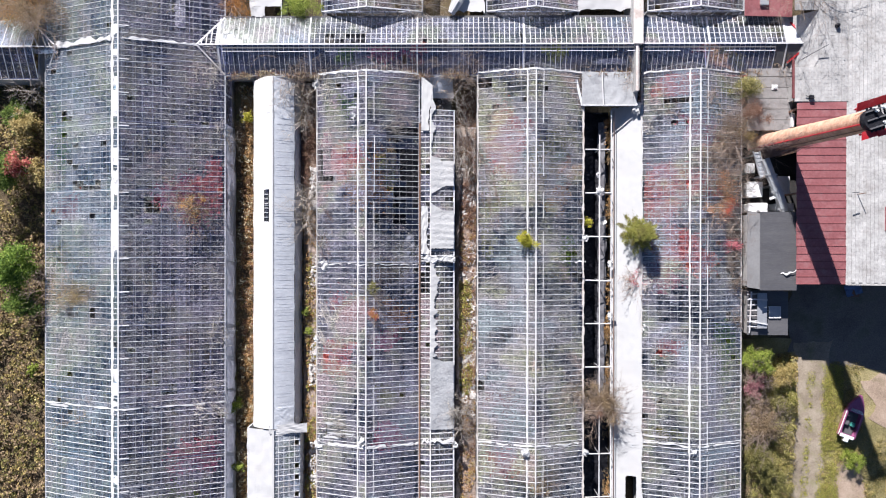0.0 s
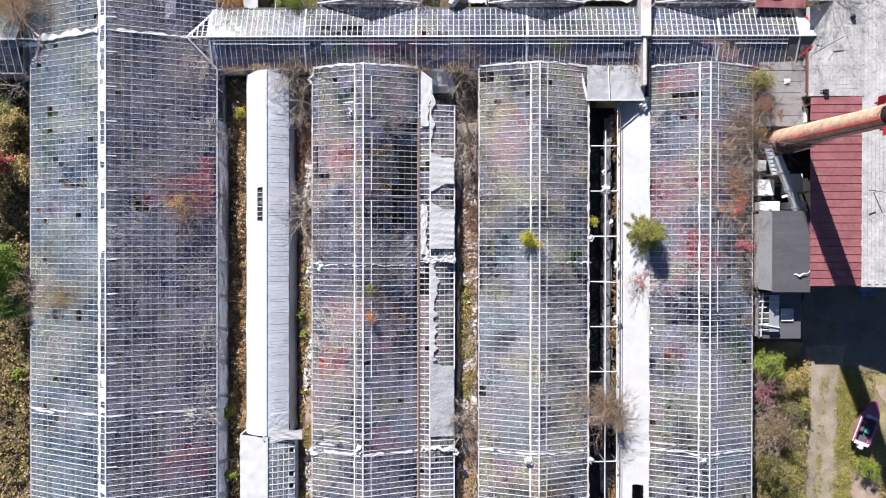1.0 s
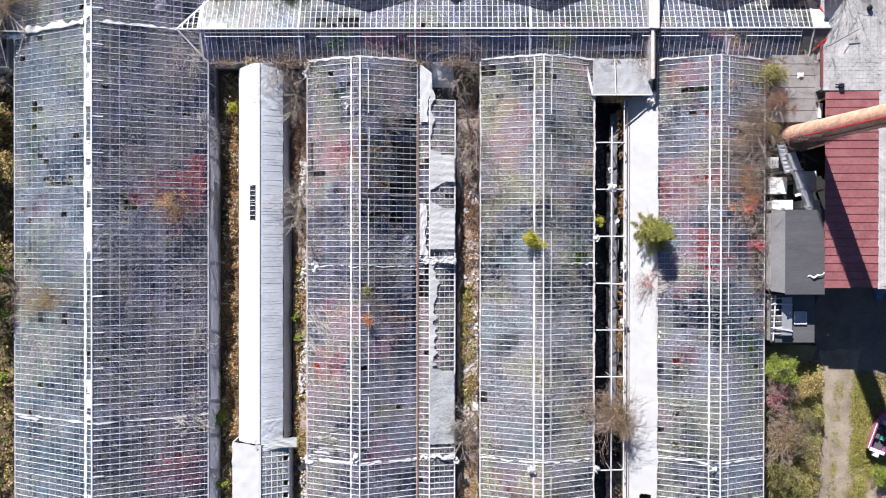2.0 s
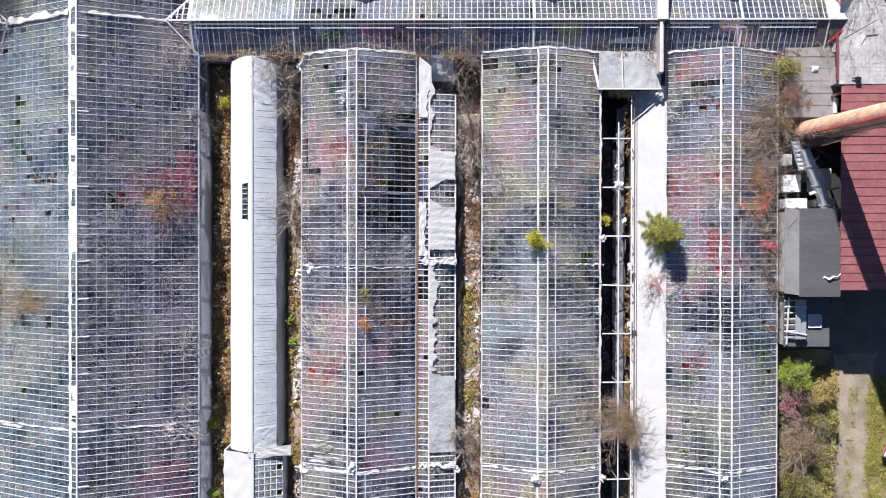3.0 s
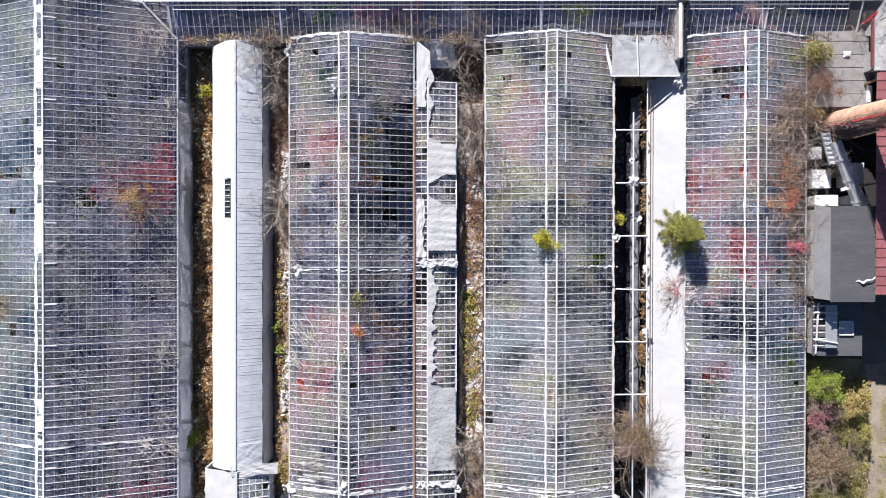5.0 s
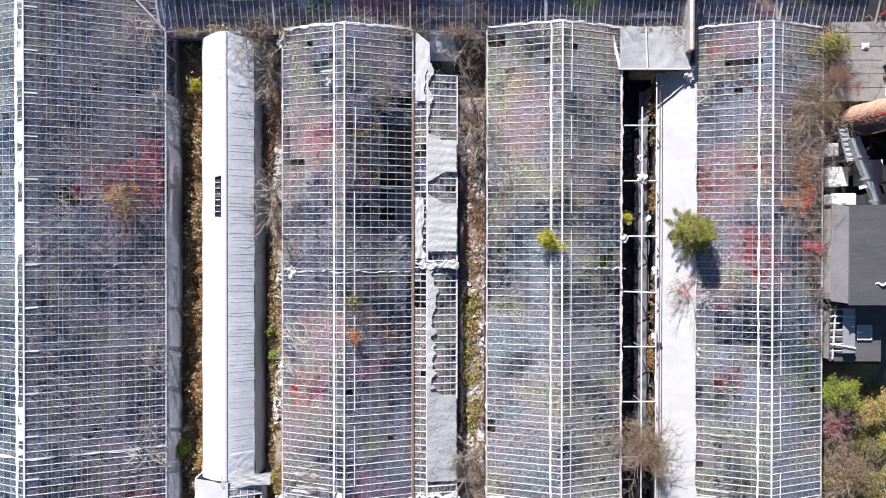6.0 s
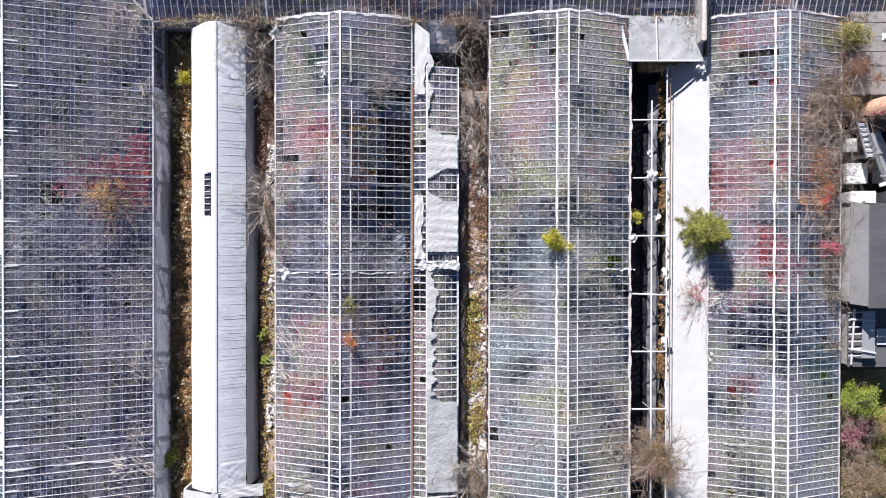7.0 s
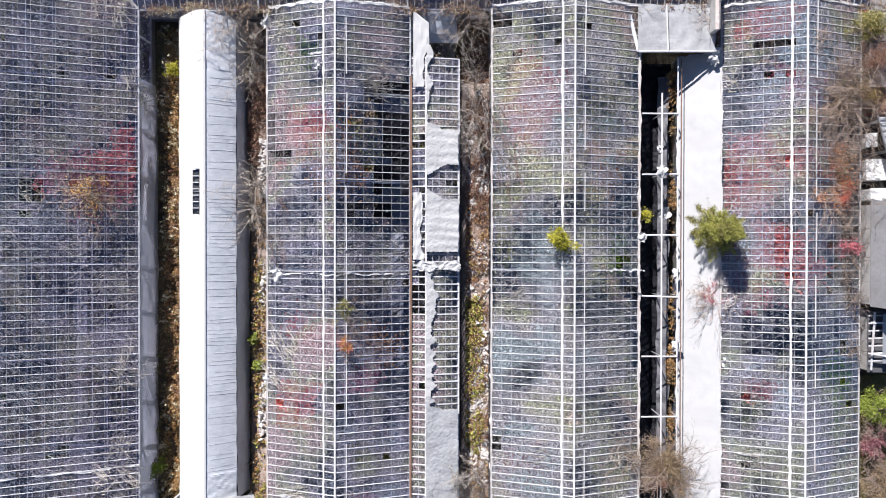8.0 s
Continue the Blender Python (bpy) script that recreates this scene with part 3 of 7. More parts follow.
def conifer(label, x, y, r, height, n, dark, light):
    """A young conifer: a trunk with many drooping boughs, each feathered with needle sprays."""
    ob = thing("conifer", label, "tree", (x, y, 0.0))
    part("trunk", tube(bmesh.new(), [(x, y, 0), (x + 0.05, y, height * 0.5), (x, y, height)], [0.09, 0.06, 0.02], 7), BARK, ob)
    for k, mat_ in enumerate((dark, light)):
        pts, bm = [], bmesh.new()
        for b in range(46):
            a, f = RNG.uniform(0, 2 * math.pi), RNG.random() ** 0.8
            ln = r * (1.12 - 0.85 * f) * RNG.uniform(0.65, 1.2)
            z0 = height * (0.34 + 0.64 * f)
            tip = np.array([math.cos(a) * ln, math.sin(a) * ln, (0.25 if k else 0.05) * ln])
            if k == 0:
                tube(bm, [(x, y, z0), (x + tip[0] * 0.9, y + tip[1] * 0.9, z0 + tip[2] * 0.9)], [0.025, 0.008], 3, False)
            t = RNG.uniform(0.15, 1.0, n // 46)[:, None]
            side = RNG.normal(0, 1, (len(t), 3)) * np.array([1, 1, 0.5]) * (0.05 + 0.13 * (1 - t)) * r * 0.8
            pts.append(np.array([x, y, z0]) + tip * t + side)
        v, f = leaf_quads(np.concatenate(pts), 0.085, 0.4, 0.4, 0.15)
        put("foliage", from_arrays("foliage", v, f, mat_), ob)
        if k == 0:
            part("branchwork", bm, BARK, ob)
        else:
            bm.free()
    return ob

# ---- the ground ----
def sheet_ground():
    bm = bmesh.new()
    bmesh.ops.create_grid(bm, x_segments=180, y_segments=180, size=60)
    for v in bm.verts:
        inside = max(0.0, min(1.0, (abs(v.co.x + 5) - 31.5) / 3)) if v.co.y < 24 else 1.0
        v.co.z = -0.02 + inside * 0.10 * wob(v.co.x, v.co.y, 0.3) if v.co.x < 20 else -0.02
    rim = [e for e in bm.edges if e.is_boundary]
    res = bmesh.ops.extrude_edge_only(bm, edges=rim)
    for v in res["geom"]:
        if isinstance(v, bmesh.types.BMVert):
            v.co.x, v.co.y, v.co.z = v.co.x * 15, v.co.y * 15, -0.02
    return tagged(part("ground", bm, GROUND), "dry weedy ground between the derelict greenhouses", "ground", kind="structure")


sheet_ground()


# ---- greenhouses ----
PITCH = 0.46


def pane_mesh(length, width, material, thick=0.004):
    return mesh_of("pane", boxed(0.004, length - 0.004, -width / 2 + 0.003, width / 2 - 0.003, 0, thick), material)


def slope_matrix(x, y, z, dx, dz, lean=0.0):
    """A pose whose x axis runs up a slope (dx, dz) and whose z axis is the slope's normal."""
    u = Vector((dx, 0, dz)).normalized()
    n = Vector((-dz, 0, dx)).normalized()
    if n.z < 0:
        n = -n
    v = n.cross(u)
    m = Matrix((u, v, n)).transposed().to_4x4()
    m.translation = (x, y, z)
    return m @ pose(0, 0, 0, lean, 0, 0)


def glaze_slope(ob, xe, ze, xr, zr, y0, y1, cells, holes, near, material=GLASS, bar_w=0.031, purlin_w=0.017, name_bar="glazing_bar", strong=(), at=Matrix(), pitch=PITCH, lap=LAP):
    """One roof slope: bars from eave to ridge, laps between the panes, and the panes, some of them missing."""
    dx, dz = xr - xe, zr - ze
    length = math.hypot(dx, dz)
    bays = round((y1 - y0) / pitch)
    step = (y1 - y0) / bays
    cell = length / cells
    bar = mesh_of(name_bar, boxed(0, length, -bar_w / 2, bar_w / 2, -0.02, 0.035), WHITE_BAR)
    for i in range(bays + 1):
        m = at @ slope_matrix(xe, y0 + i * step, ze, dx, dz) @ pose(0, 0, 0, 0, RNG.normal(0, 0.06), RNG.normal(0, 0.08))
        put(name_bar, bar, ob, m)
    for j in range(1, cells):
        k = j / cells
        wide = purlin_w * (1.9 if j in strong else 1.0)
        put("purlin" if j in strong else "lap_strip", mesh_of("lap_strip", beamed((xe + dx * k, y0, ze + dz * k - 0.006), (xe + dx * k, y1, ze + dz * k - 0.006), wide, 0.03),
            WHITE_BAR if j in strong else lap), ob, at)
    pane = pane_mesh(cell, step - bar_w * 0.6, material)
    corner = np.array([v.co[:] for v in pane.vertices])
    polys = [tuple(p.vertices) for p in pane.polygons]
    verts, faces = [], []
    for i in range(bays):
        yc = y0 + (i + 0.5) * step
        for j in range(cells):
            k = j / cells
            xc = xe + dx * (k + 0.5 / cells)
            if any(a <= xc <= b and c <= yc <= d and 0.5 + 0.95 * wob(xc, yc * 1.4, 0.75, 31) < p for a, b, c, d, p in holes) or RNG.random() < 0.007:
                continue
            m = at @ slope_matrix(xe + dx * k, yc, ze + dz * k, dx, dz, RNG.normal(0, 0.5)) @ pose(0, 0, 0, 0, RNG.normal(0, 0.35), 0)
            if near[0] <= yc <= near[1]:
                put("pane", pane, ob, m)
            else:
                mm = np.array(m)
                faces += [tuple(q + len(verts) * 8 for q in f) for f in polys]
                verts.append(corner @ mm[:3, :3].T + mm[:3, 3])
    if verts:
        put("glass_panes", from_arrays("glass_panes", np.concatenate(verts), faces, material), ob, kind="stuff")


def gable(ob, y, xw, xr, xe, ze, zr, zee=None):
    """A glazed end wall with its rafters and mullions."""
    zee = ze if zee is None else zee
    for p, q in (((xw, y, ze), (xr, y, zr)), ((xr, y, zr), (xe, y, zee))):
        put("gable_rafter", mesh_of("gable_rafter", beamed(p, q, 0.085, 0.10), WHITE_BAR), ob)
    put("tie_beam", mesh_of("tie_beam", beamed((xw, y, ze - 0.1), (xe, y, zee - 0.1), 0.09, 0.12), WHITE_BAR), ob)
    n = round((xe - xw) / 1.1)
    for i in range(n + 1):
        x = xw + (xe - xw) * i / n
        z = ze + (zr - ze) * (x - xw) / (xr - xw) if x < xr else zee + (zr - zee) * (xe - x) / (xe - xr)
        put("mullion", mesh_of("mullion", boxed(x - 0.03, x + 0.03, y - 0.03, y + 0.03, 0, z - 0.06), WHITE_BAR), ob)
    bm = bmesh.new()
    a = [bm.verts.new(c) for c in ((xw, y, 0.7), (xe, y, 0.7), (xe, y, zee), (xr, y, zr - 0.04), (xw, y, ze))]
    b = [bm.verts.new((v.co.x, v.co.y + 0.005, v.co.z)) for v in a]
    bm.faces.new(a), bm.faces.new(b[::-1])
    for i in range(5):
        bm.faces.new((a[i], b[i], b[(i + 1) % 5], a[(i + 1) % 5]))
    part("gable_glass", bm, GLASS, ob)
    part("plinth", boxed(xw, xe, y - 0.08, y + 0.08, 0, 0.7), PLANK, ob)


def side_wall(ob, x, y0, y1, z, glass=GLASS, sheet=None):
    part("plinth", boxed(x - 0.08, x + 0.08, y0, y1, -0.02, 0.6), PLANK, ob)
    n = max(1, round((y1 - y0) / 2.76))
    for i in range(n + 1):
        y = y0 + (y1 - y0) * i / n
        put("post", mesh_of("post", boxed(x - 0.05, x + 0.05, y - 0.05, y + 0.05, 0.6, z - 0.04), WHITE_BAR), ob)
    if sheet:
        y_end = 10.4

        def hang(u, v):
            y = y0 + (y_end - y0) * v
            full = max(0.25, min(1.0, (11.0 - y) / 2.5))
            return (x + 0.07 + full * (0.05 * wob(y * 0.9, u * 2, 1.0, 2) + 0.05 * wob(y, u, 0.25, 5) + 0.20 * (1 - u)), y, 0.05 + (z - 0.05) * u)
        part("wall_sheet", draped(5, int((y_end - y0) * 3), hang, 0), sheet, ob, "milky translucent plastic film over the side wall")
        part("wall_glass", boxed(x - 0.003, x + 0.003, y_end, y1, 0.6, z - 0.05), GLASS_CLEAN_SHADED, ob)
    else:
        part("wall_glass", boxed(x - 0.003, x + 0.003, y0, y1, 0.6, z - 0.05), glass, ob)


def band(ob, x, z, y0, y1, w, slope=0.0, seed=1.0, name="sealing_tape", rag=0.85, material=None):
    """A strip of old white sealing along the roof, with a ragged rim."""
    n = int((y1 - y0) / 0.22)

    def place(u, v):
        y = y0 + (y1 - y0) * v
        side = u - 0.5
        half = w * (1 + rag * wob(y, u * 3, 1.6, seed) + rag * 0.6 * wob(y, u * 5, 5.0, seed))
        xx = x + side * half
        return (xx, y, z + slope * (xx - x) + 0.05 + 0.02 * wob(y, u, 3.0, seed + 1))
    return part(name, draped(3, n, place, 0.01), material or TAPE, ob, "ragged white sealing strip")


def greenhouse(label, xw, xr, xe, y0, y1, ze, zr, cells_w, cells_e, holes, near, vent=0.65, gables=(True, True), east_sheet=None, strong_w=(), strong_e=(), band_w=0.11, group="greenhouses", glass=(GLASS, GLASS), lap_w=0.018, bar=0.031):
    ob = thing("greenhouse", label, "greenhouse", ((xw + xe) / 2, (y0 + y1) / 2, 0), group)
    glaze_slope(ob, xw, ze, xr, zr, y0, y1, cells_w, holes, near, glass[0], bar, purlin_w=lap_w, strong=strong_w)
    glaze_slope(ob, xe, ze, xr, zr, y0, y1, cells_e, holes, near, glass[1], bar, purlin_w=lap_w * 0.7, strong=strong_e)
    part("ridge_cap", beamed((xr, y0, zr + 0.04), (xr, y1, zr + 0.04), 0.10, 0.06), TAPE, ob)
    sl = (zr - ze) / (xr - xw)
    if vent:
        band(ob, xr - vent, zr - vent * sl, y0, y1, band_w, sl, seed=xr)
        se = (zr - ze) / (xe - xr)
        # the rail under the vent flaps: lengths of it are gone
        y = y0
        while y < y1 - 1 and zr < 5:
            ln = min(y1 - y, RNG.uniform(2.2, 6.5))
            part("vent_rail", beamed((xr + vent * 0.9, y, zr - vent * 0.9 * se + 0.03), (xr + vent * 0.9 + RNG.normal(0, 0.02), y + ln, zr - vent * 0.9 * se + 0.03), 0.045, 0.05), WHITE_BAR, ob)
            y += ln + RNG.uniform(0.1, 1.6)
    for x, sheet in ((xw, None), (xe, east_sheet)):
        part("gutter", boxed(x - 0.055, x + 0.055, y0, y1, ze - 0.1, ze + 0.02), LAP, ob)
        side_wall(ob, x, y0, y1, ze - 0.08, sheet=sheet)
    for y, on in ((y0, gables[0]), (y1, gables[1])):
        if on:
            gable(ob, y, xw, xr, xe, ze, zr)
    # trusses under the glass
    n = round((y1 - y0) / 5.5)
    for i in range(1, n):
        y = y0 + (y1 - y0) * i / n
        bm = bmesh.new()
        for p, q in (((xw, y, ze - 0.12), (xr, y, zr - 0.15)), ((xe, y, ze - 0.12), (xr, y, zr - 0.15)), ((xw, y, ze - 0.15), (xe, y, ze - 0.15))):
            beam(bm, p, q, 0.06, 0.08)
        part("truss", bm, PALE_METAL, ob)
    return ob


G1 = greenhouse("wide derelict greenhouse with dirty glass, rusty bars and plants inside", -35.0, -27.2, -19.5, -29.0, 27.0, 2.4, 5.7, 13, 13,
                [(-32.2, -29.2, 4.4, 5.6, 0.75), (-32.8, -29.5, -6.1, -5.2, 0.5), (-26, -22.5, 2.9, 4.0, 0.55), (-34, -29, 1.6, 3.6, 0.10), (-33, -30, 9, 13, 0.08), (-24.5, -21, -13, -11.5, 0.3)],
                (-3.2, 1.8), 0.6, (False, False), WALL_FILM, (), (), 0.24, glass=(GLASS_TEAL, GLASS_MAUVE), lap_w=0.016, bar=0.027)
G2 = greenhouse("derelict greenhouse with dirty glass panes, several of them missing", -11.6, -7.2, -2.85, -28.0, 14.66, 2.4, 4.0, 8, 8,
                [(-7.0, -2.9, 4.5, 10.5, 0.16), (-5.6, -2.9, 8.8, 10.2, 0.5), (-5.8, -2.9, 3.0, 8.6, 0.36), (-3.26, -2.9, 3.39, 8.34, 0.9), (-4.62, -3.00, 6.43, 8.05, 0.8),
                 (-4.91, -2.90, 3.56, 5.04, 0.78), (-5.42, -2.80, 9.34, 9.82, 0.9), (-5.99, -3.76, 1.65, 2.03, 0.95), (-4.34, -2.80, 2.55, 2.94, 0.8), (-11.6, -10.9, 5.7, 8.3, 0.98), (-11.6, -9.9, 5.4, 6.1, 0.98), (-6.6, -4, 2.0, 2.6, 0.7), (-8, -5, -10, -4, 0.03)],
                (-4.2, 4.0), 0.72, (False, True), glass=(GLASS, GLASS_SOOTY))
G3 = greenhouse("derelict greenhouse with dirty glass and a shrub through its ridge", 2.15, 6.95, 11.15, -28.0, 14.77, 2.4, 4.0, 8, 8,
                [(2.2, 3.2, 13.5, 14.3, 0.8), (9.8, 11.2, -3, -0.5, 0.35), (10.4, 11.2, 1, 9, 0.12), (2, 3, 6, 10, 0.1)], (-4.2, 4.0), 0.70, (False, True), glass=(GLASS_OLIVE, GLASS_OLIVE))
G4 = greenhouse("derelict greenhouse with dirty glass, bare branches and red leaves", 16.1, 20.55, 24.55, -28.0, 14.74, 2.4, 4.0, 8, 8,
                [(17.6, 20.2, 11.8, 12.5, 0.9), (16, 17, 9, 13, 0.15), (22.3, 24.5, -2.6, 1.6, 0.28), (16, 18, -16, -13, 0.2), (23, 24.5, -12, -4, 0.08)], (-4.2, 4.0), 0.78, (False, True), glass=(GLASS_STEEL, GLASS_STEEL))

for ob, x, w in ((G2, -11.6, 0.07), (G3, 2.15, 0.10), (G3, 11.15, 0.15), (G4, 16.1, 0.09), (G4, 24.55, 0.06)):
    band(ob, x, 2.40, -28.0, 14.6, w, 0.0, seed=x * 0.37, name="eave_film", rag=1.1, material=EAVE_FILM)

# the wide house: vent brackets along the ridge, and white film over stretches of the open vent
for k in range(21):
    y = -28.3 + 2.72 * k
    put("vent_bracket", mesh_of("vent_bracket", beamed((-27.2, y, 5.74), (-26.45, y + RNG.normal(0, 0.02), 5.45), 0.075, 0.05), WHITE_BAR), G1)
for k, (ya, yb) in enumerate(((10.57, 13.78), (6.58, 7.96), (4.15, 6.12), (-0.44, 2.91), (-12.25, -10.09), (-13.17, -12.71), (17.21, 18.04), (15.38, 16.02), (-19.52, -18.83))):
    part("vent_film", draped(5, max(4, int((yb - ya) * 5)), lambda u, v: (-27.85 + 0.6 * u + 0.12 * wob(v * 8, u, 1.0, k), ya + (yb - ya) * v + 0.12 * wob(u * 3, v, 1.0, k + 3), 5.45 + 0.28 * u + 0.05 * wob(u * 2, v * 9, 1.0, k)), 0.01), TAPE, G1, "white film over the open ridge vent")

# ---- the cross corridor: a long low glass roof that joins all the houses ----
def corridor():
    ob = thing("glass_corridor", "long glass-roofed corridor with white bars and milky panes", "greenhouse", (3.5, 17.0, 0))
    turned = pose(0, 0, 0, 0, 0, -90)                     # local x is -y here, local y is x
    ys, yr, yn, ze, zr = 14.62, 16.95, 19.5, 2.4, 3.45
    joint = -12.1
    glaze_slope(ob, -yn, ze, -yr, zr, -19.9, joint, 5, [], (0, -1), GLASS_MILKY, 0.036, 0.02, at=turned, pitch=0.43)
    glaze_slope(ob, -yn, ze, -yr, zr, joint, 15.2, 5, [(-17.9, -16.9, -11, -7.5, 0.6), (-17.7, -16.9, -4, 0, 0.3), (-17.9, -16.9, 5, 6, 0.4)], (-4, 6), GLASS_HAZY, 0.036, 0.022, at=turned, pitch=0.43, lap=WHITE_BAR)
    glaze_slope(ob, -yn, ze, -yr, zr, 16.0, 28.0, 5, [(-19, -17.5, 22, 24, 0.2)], (0, -1), GLASS_HAZY, 0.036, 0.022, at=turned, pitch=0.43, lap=WHITE_BAR)
    # the southern slope's dimness is put into its darker, bluer glass
    for a, b in ((-19.9, joint), (joint, 15.2), (16.0, 27.0)):
        glaze_slope(ob, -ys, ze, -yr, zr, a, b, 3, [], (-4, 6) if a == joint else (0, -1), GLASS_CLEAN_SHADED, 0.030, 0.010, at=turned, pitch=0.43)
    part("ridge_cap", beamed((-21.4, yr, zr + 0.05), (29.6, yr, zr + 0.05), 0.11, 0.06), WHITE_BAR, ob)
    part("gutter", boxed(-19.7, 27.9, yn - 0.05, yn + 0.14, ze - 0.1, ze + 0.03), GREY_ROOF, ob)
    part("gutter", boxed(-19.7, 27.0, ys - 0.10, ys + 0.03, ze - 0.12, ze - 0.02), LAP, ob)
    x = -19.5
    while x < 26.9:
        ln = min(27.0 - x, RNG.uniform(1.5, 7.0))
        part("vent_rail", beamed((x, 16.40 + RNG.normal(0, 0.02), 3.27), (x + ln, 16.40 + RNG.normal(0, 0.02), 3.27), 0.045, 0.05), WHITE_BAR, ob, "white rail below the ridge")
        x += ln + RNG.choice([0.05, 0.1, 0.9])
    # a solid dark strip gives the shade inside the open vent
    part("vent_rail", beamed((-19.5, 16.68, 3.40), (27.0, 16.68, 3.40), 0.12, 0.03), GREY_ROOF, ob, "dark strip standing in for the shade in the open ridge vent")
    for y in (ys, yn):
        part("plinth", boxed(-19.7, 27.5, y - 0.08, y + 0.08, 0, 0.6), PLANK, ob)
        part("wall_glass", boxed(-19.7, 27.5, y - 0.003, y + 0.003, 0.6, ze - 0.1), GLASS, ob)
    for x in (-19.8, joint, -3.0, 6.0, 15.3, 21.5, 27.9):
        bm = bmesh.new()
        beam(bm, (x, yn, ze), (x, yr, zr), 0.12, 0.12)
        beam(bm, (x, ys, ze), (x, yr, zr), 0.10, 0.12)
        beam(bm, (x, ys, ze - 0.05), (x, yn, ze - 0.05), 0.08, 0.08)
        part("rafter", bm, WHITE_BAR, ob)
    # the valley where it cuts into the wide greenhouse
    for y, z in ((yn, ze), (ys, ze)):
        part("valley_flashing", beamed((-21.6, yr, zr + 0.02), (-19.5, y, z + 0.04), 0.12, 0.05), WHITE_BAR, ob)
    bm = bmesh.new()
    for k in range(1, 5):
        f = k / 5
        beam(bm, (-21.6 + 2.0 * f, yr + (yn - yr) * f, zr + (ze - zr) * f), (-21.6 + 2.0 * f, yr, zr), 0.06, 0.05)
        beam(bm, (-21.6 + 2.0 * f, yr + (yn - yr) * f, zr + (ze - zr) * f), (-19.6, yr + (yn - yr) * f, zr + (ze - zr) * f), 0.05, 0.05)
    part("valley_bars", bm, WHITE_BAR, ob)
    # the closed eastern end with its red verge
    part("end_roof", slab(bmesh.new(), [(28.0, yr, zr), (28.0, yn, ze), (28.3, yn, ze), (29.75, yr, zr)], 0.05), GREY_SHEET, ob)
    part("end_roof", slab(bmesh.new(), [(27.05, ys + 0.02, ze), (28.0, ys + 0.75, ze + 0.32), (28.0, yr, zr), (27.05, yr, zr)], 0.05), GREY_ROOF, ob)
    part("end_roof", slab(bmesh.new(), [(28.0, ys + 0.75, ze + 0.32), (29.75, yr, zr), (28.0, yr, zr)], 0.05), GREY_ROOF, ob)
    part("verge_board", beamed((28.5, yn - 0.6, ze + 0.3), (29.85, yr, zr + 0.05), 0.13, 0.14), RED_PAINT, ob, "faded red verge board")
    part("verge_board", beamed((28.2, ys + 0.85, ze + 0.38), (29.85, yr, zr + 0.05), 0.13, 0.14), RED_PAINT, ob, "faded red verge board")
    part("fascia", boxed(23.3, 27.0, ys - 0.2, ys - 0.12, ze - 0.25, ze + 0.03), RED_PAINT, ob)
    return ob


CORRIDOR = corridor()
fire_wall = thing("fire_wall", "pale concrete fire wall crossing the glass corridor", "wall", (15.6, 17, 0))
part("wall_core", boxed(15.12, 15.82, 16.85, 21.5, 0, 3.72, bevel=0.03), CONCRETE, fire_wall)
part("wall_core", boxed(15.30, 15.60, 13.0, 16.845, 0, 3.62, bevel=0.03), CONCRETE, fire_wall)
part("coping", boxed(15.06, 15.88, 16.84, 21.6, 3.72, 3.82, bevel=0.03), PINK_COPING, fire_wall)
part("coping", boxed(15.28, 15.50, 12.95, 16.83, 3.62, 3.70, bevel=0.02), PINK_COPING, fire_wall)

# western stub of the corridor
def west_corridor():
    ob = thing("corridor_stub", "short corridor roof with white sheeting and dark glass slopes", "greenhouse", (-39.0, 17.0, 0))
    turned = pose(0, 0, 0, 0, 0, -90)
    glaze_slope(ob, -14.3, 2.4, -16.8, 3.5, -47.0, -35.61, 4, [], (0, -1), GLASS_CLEAN_SHADED, 0.05, 0.012, at=turned, pitch=0.62)
    x0, x1 = -47.0, -35.53
    glaze_slope(ob, -19.3, 2.4, -16.8, 3.5, x0, x1 - 0.08, 4, [], (0, -1), GLASS_WASHED, 0.04, 0.02, at=turned, pitch=0.62)
    part("ridge_cap", beamed((x0, 16.8, 3.55), (x1, 16.8, 3.55), 0.15, 0.06), WHITE_BAR, ob)
    for y in (14.3, 19.3):
        part("side_wall", boxed(x0, x1, y - 0.06, y + 0.06, 0, 2.4), WALL_PAINT, ob)
    part("end_wall", boxed(x1 - 0.1, x1, 14.3, 19.3, 0, 2.4), WALL_PAINT, ob)


west_corridor()
bm = bmesh.new()
for p, q in (((-36.4, 17.0, 2.9), (-33.6, 16.8, 3.4)), ((-35.6, 18.6, 2.5), (-33.6, 16.9, 3.4)), ((-34.6, 15.3, 2.5), (-33.6, 16.8, 3.4)), ((-35.9, 17.9, 2.6), (-35.4, 17.0, 2.9)), ((-35.2, 18.2, 2.6), (-34.6, 17.0, 3.1)), ((-34.7, 17.8, 2.9), (-34.2, 16.9, 3.2))):
    beam(bm, p, q, 0.09, 0.06)
for p in ((-36.3, 17.0), (-35.6, 18.55), (-34.65, 15.3)):
    box(bm, p[0] - 0.05, p[0] + 0.05, p[1] - 0.05, p[1] + 0.05, 0, 2.7)
broken = thing("broken_roof_frame", "broken white roof frame with no glass left", "frame", (-35, 17, 0))
part("frame", bm, WHITE_BAR, broken)
part("film_rag", draped(14, 3, lambda u, v: (-36.6 + 3.0 * u, 16.3 + 0.45 * v + 0.1 * wob(u * 9, v, 1), 2.7 + 0.6 * u), 0.01), FILM_CLEAR, broken)
# joint of the two halves of the wide greenhouse
joint1 = thing("roof_flashing", "ragged white flashing across the wide greenhouse roof", "flashing", (-27, 16.9, 2.5))
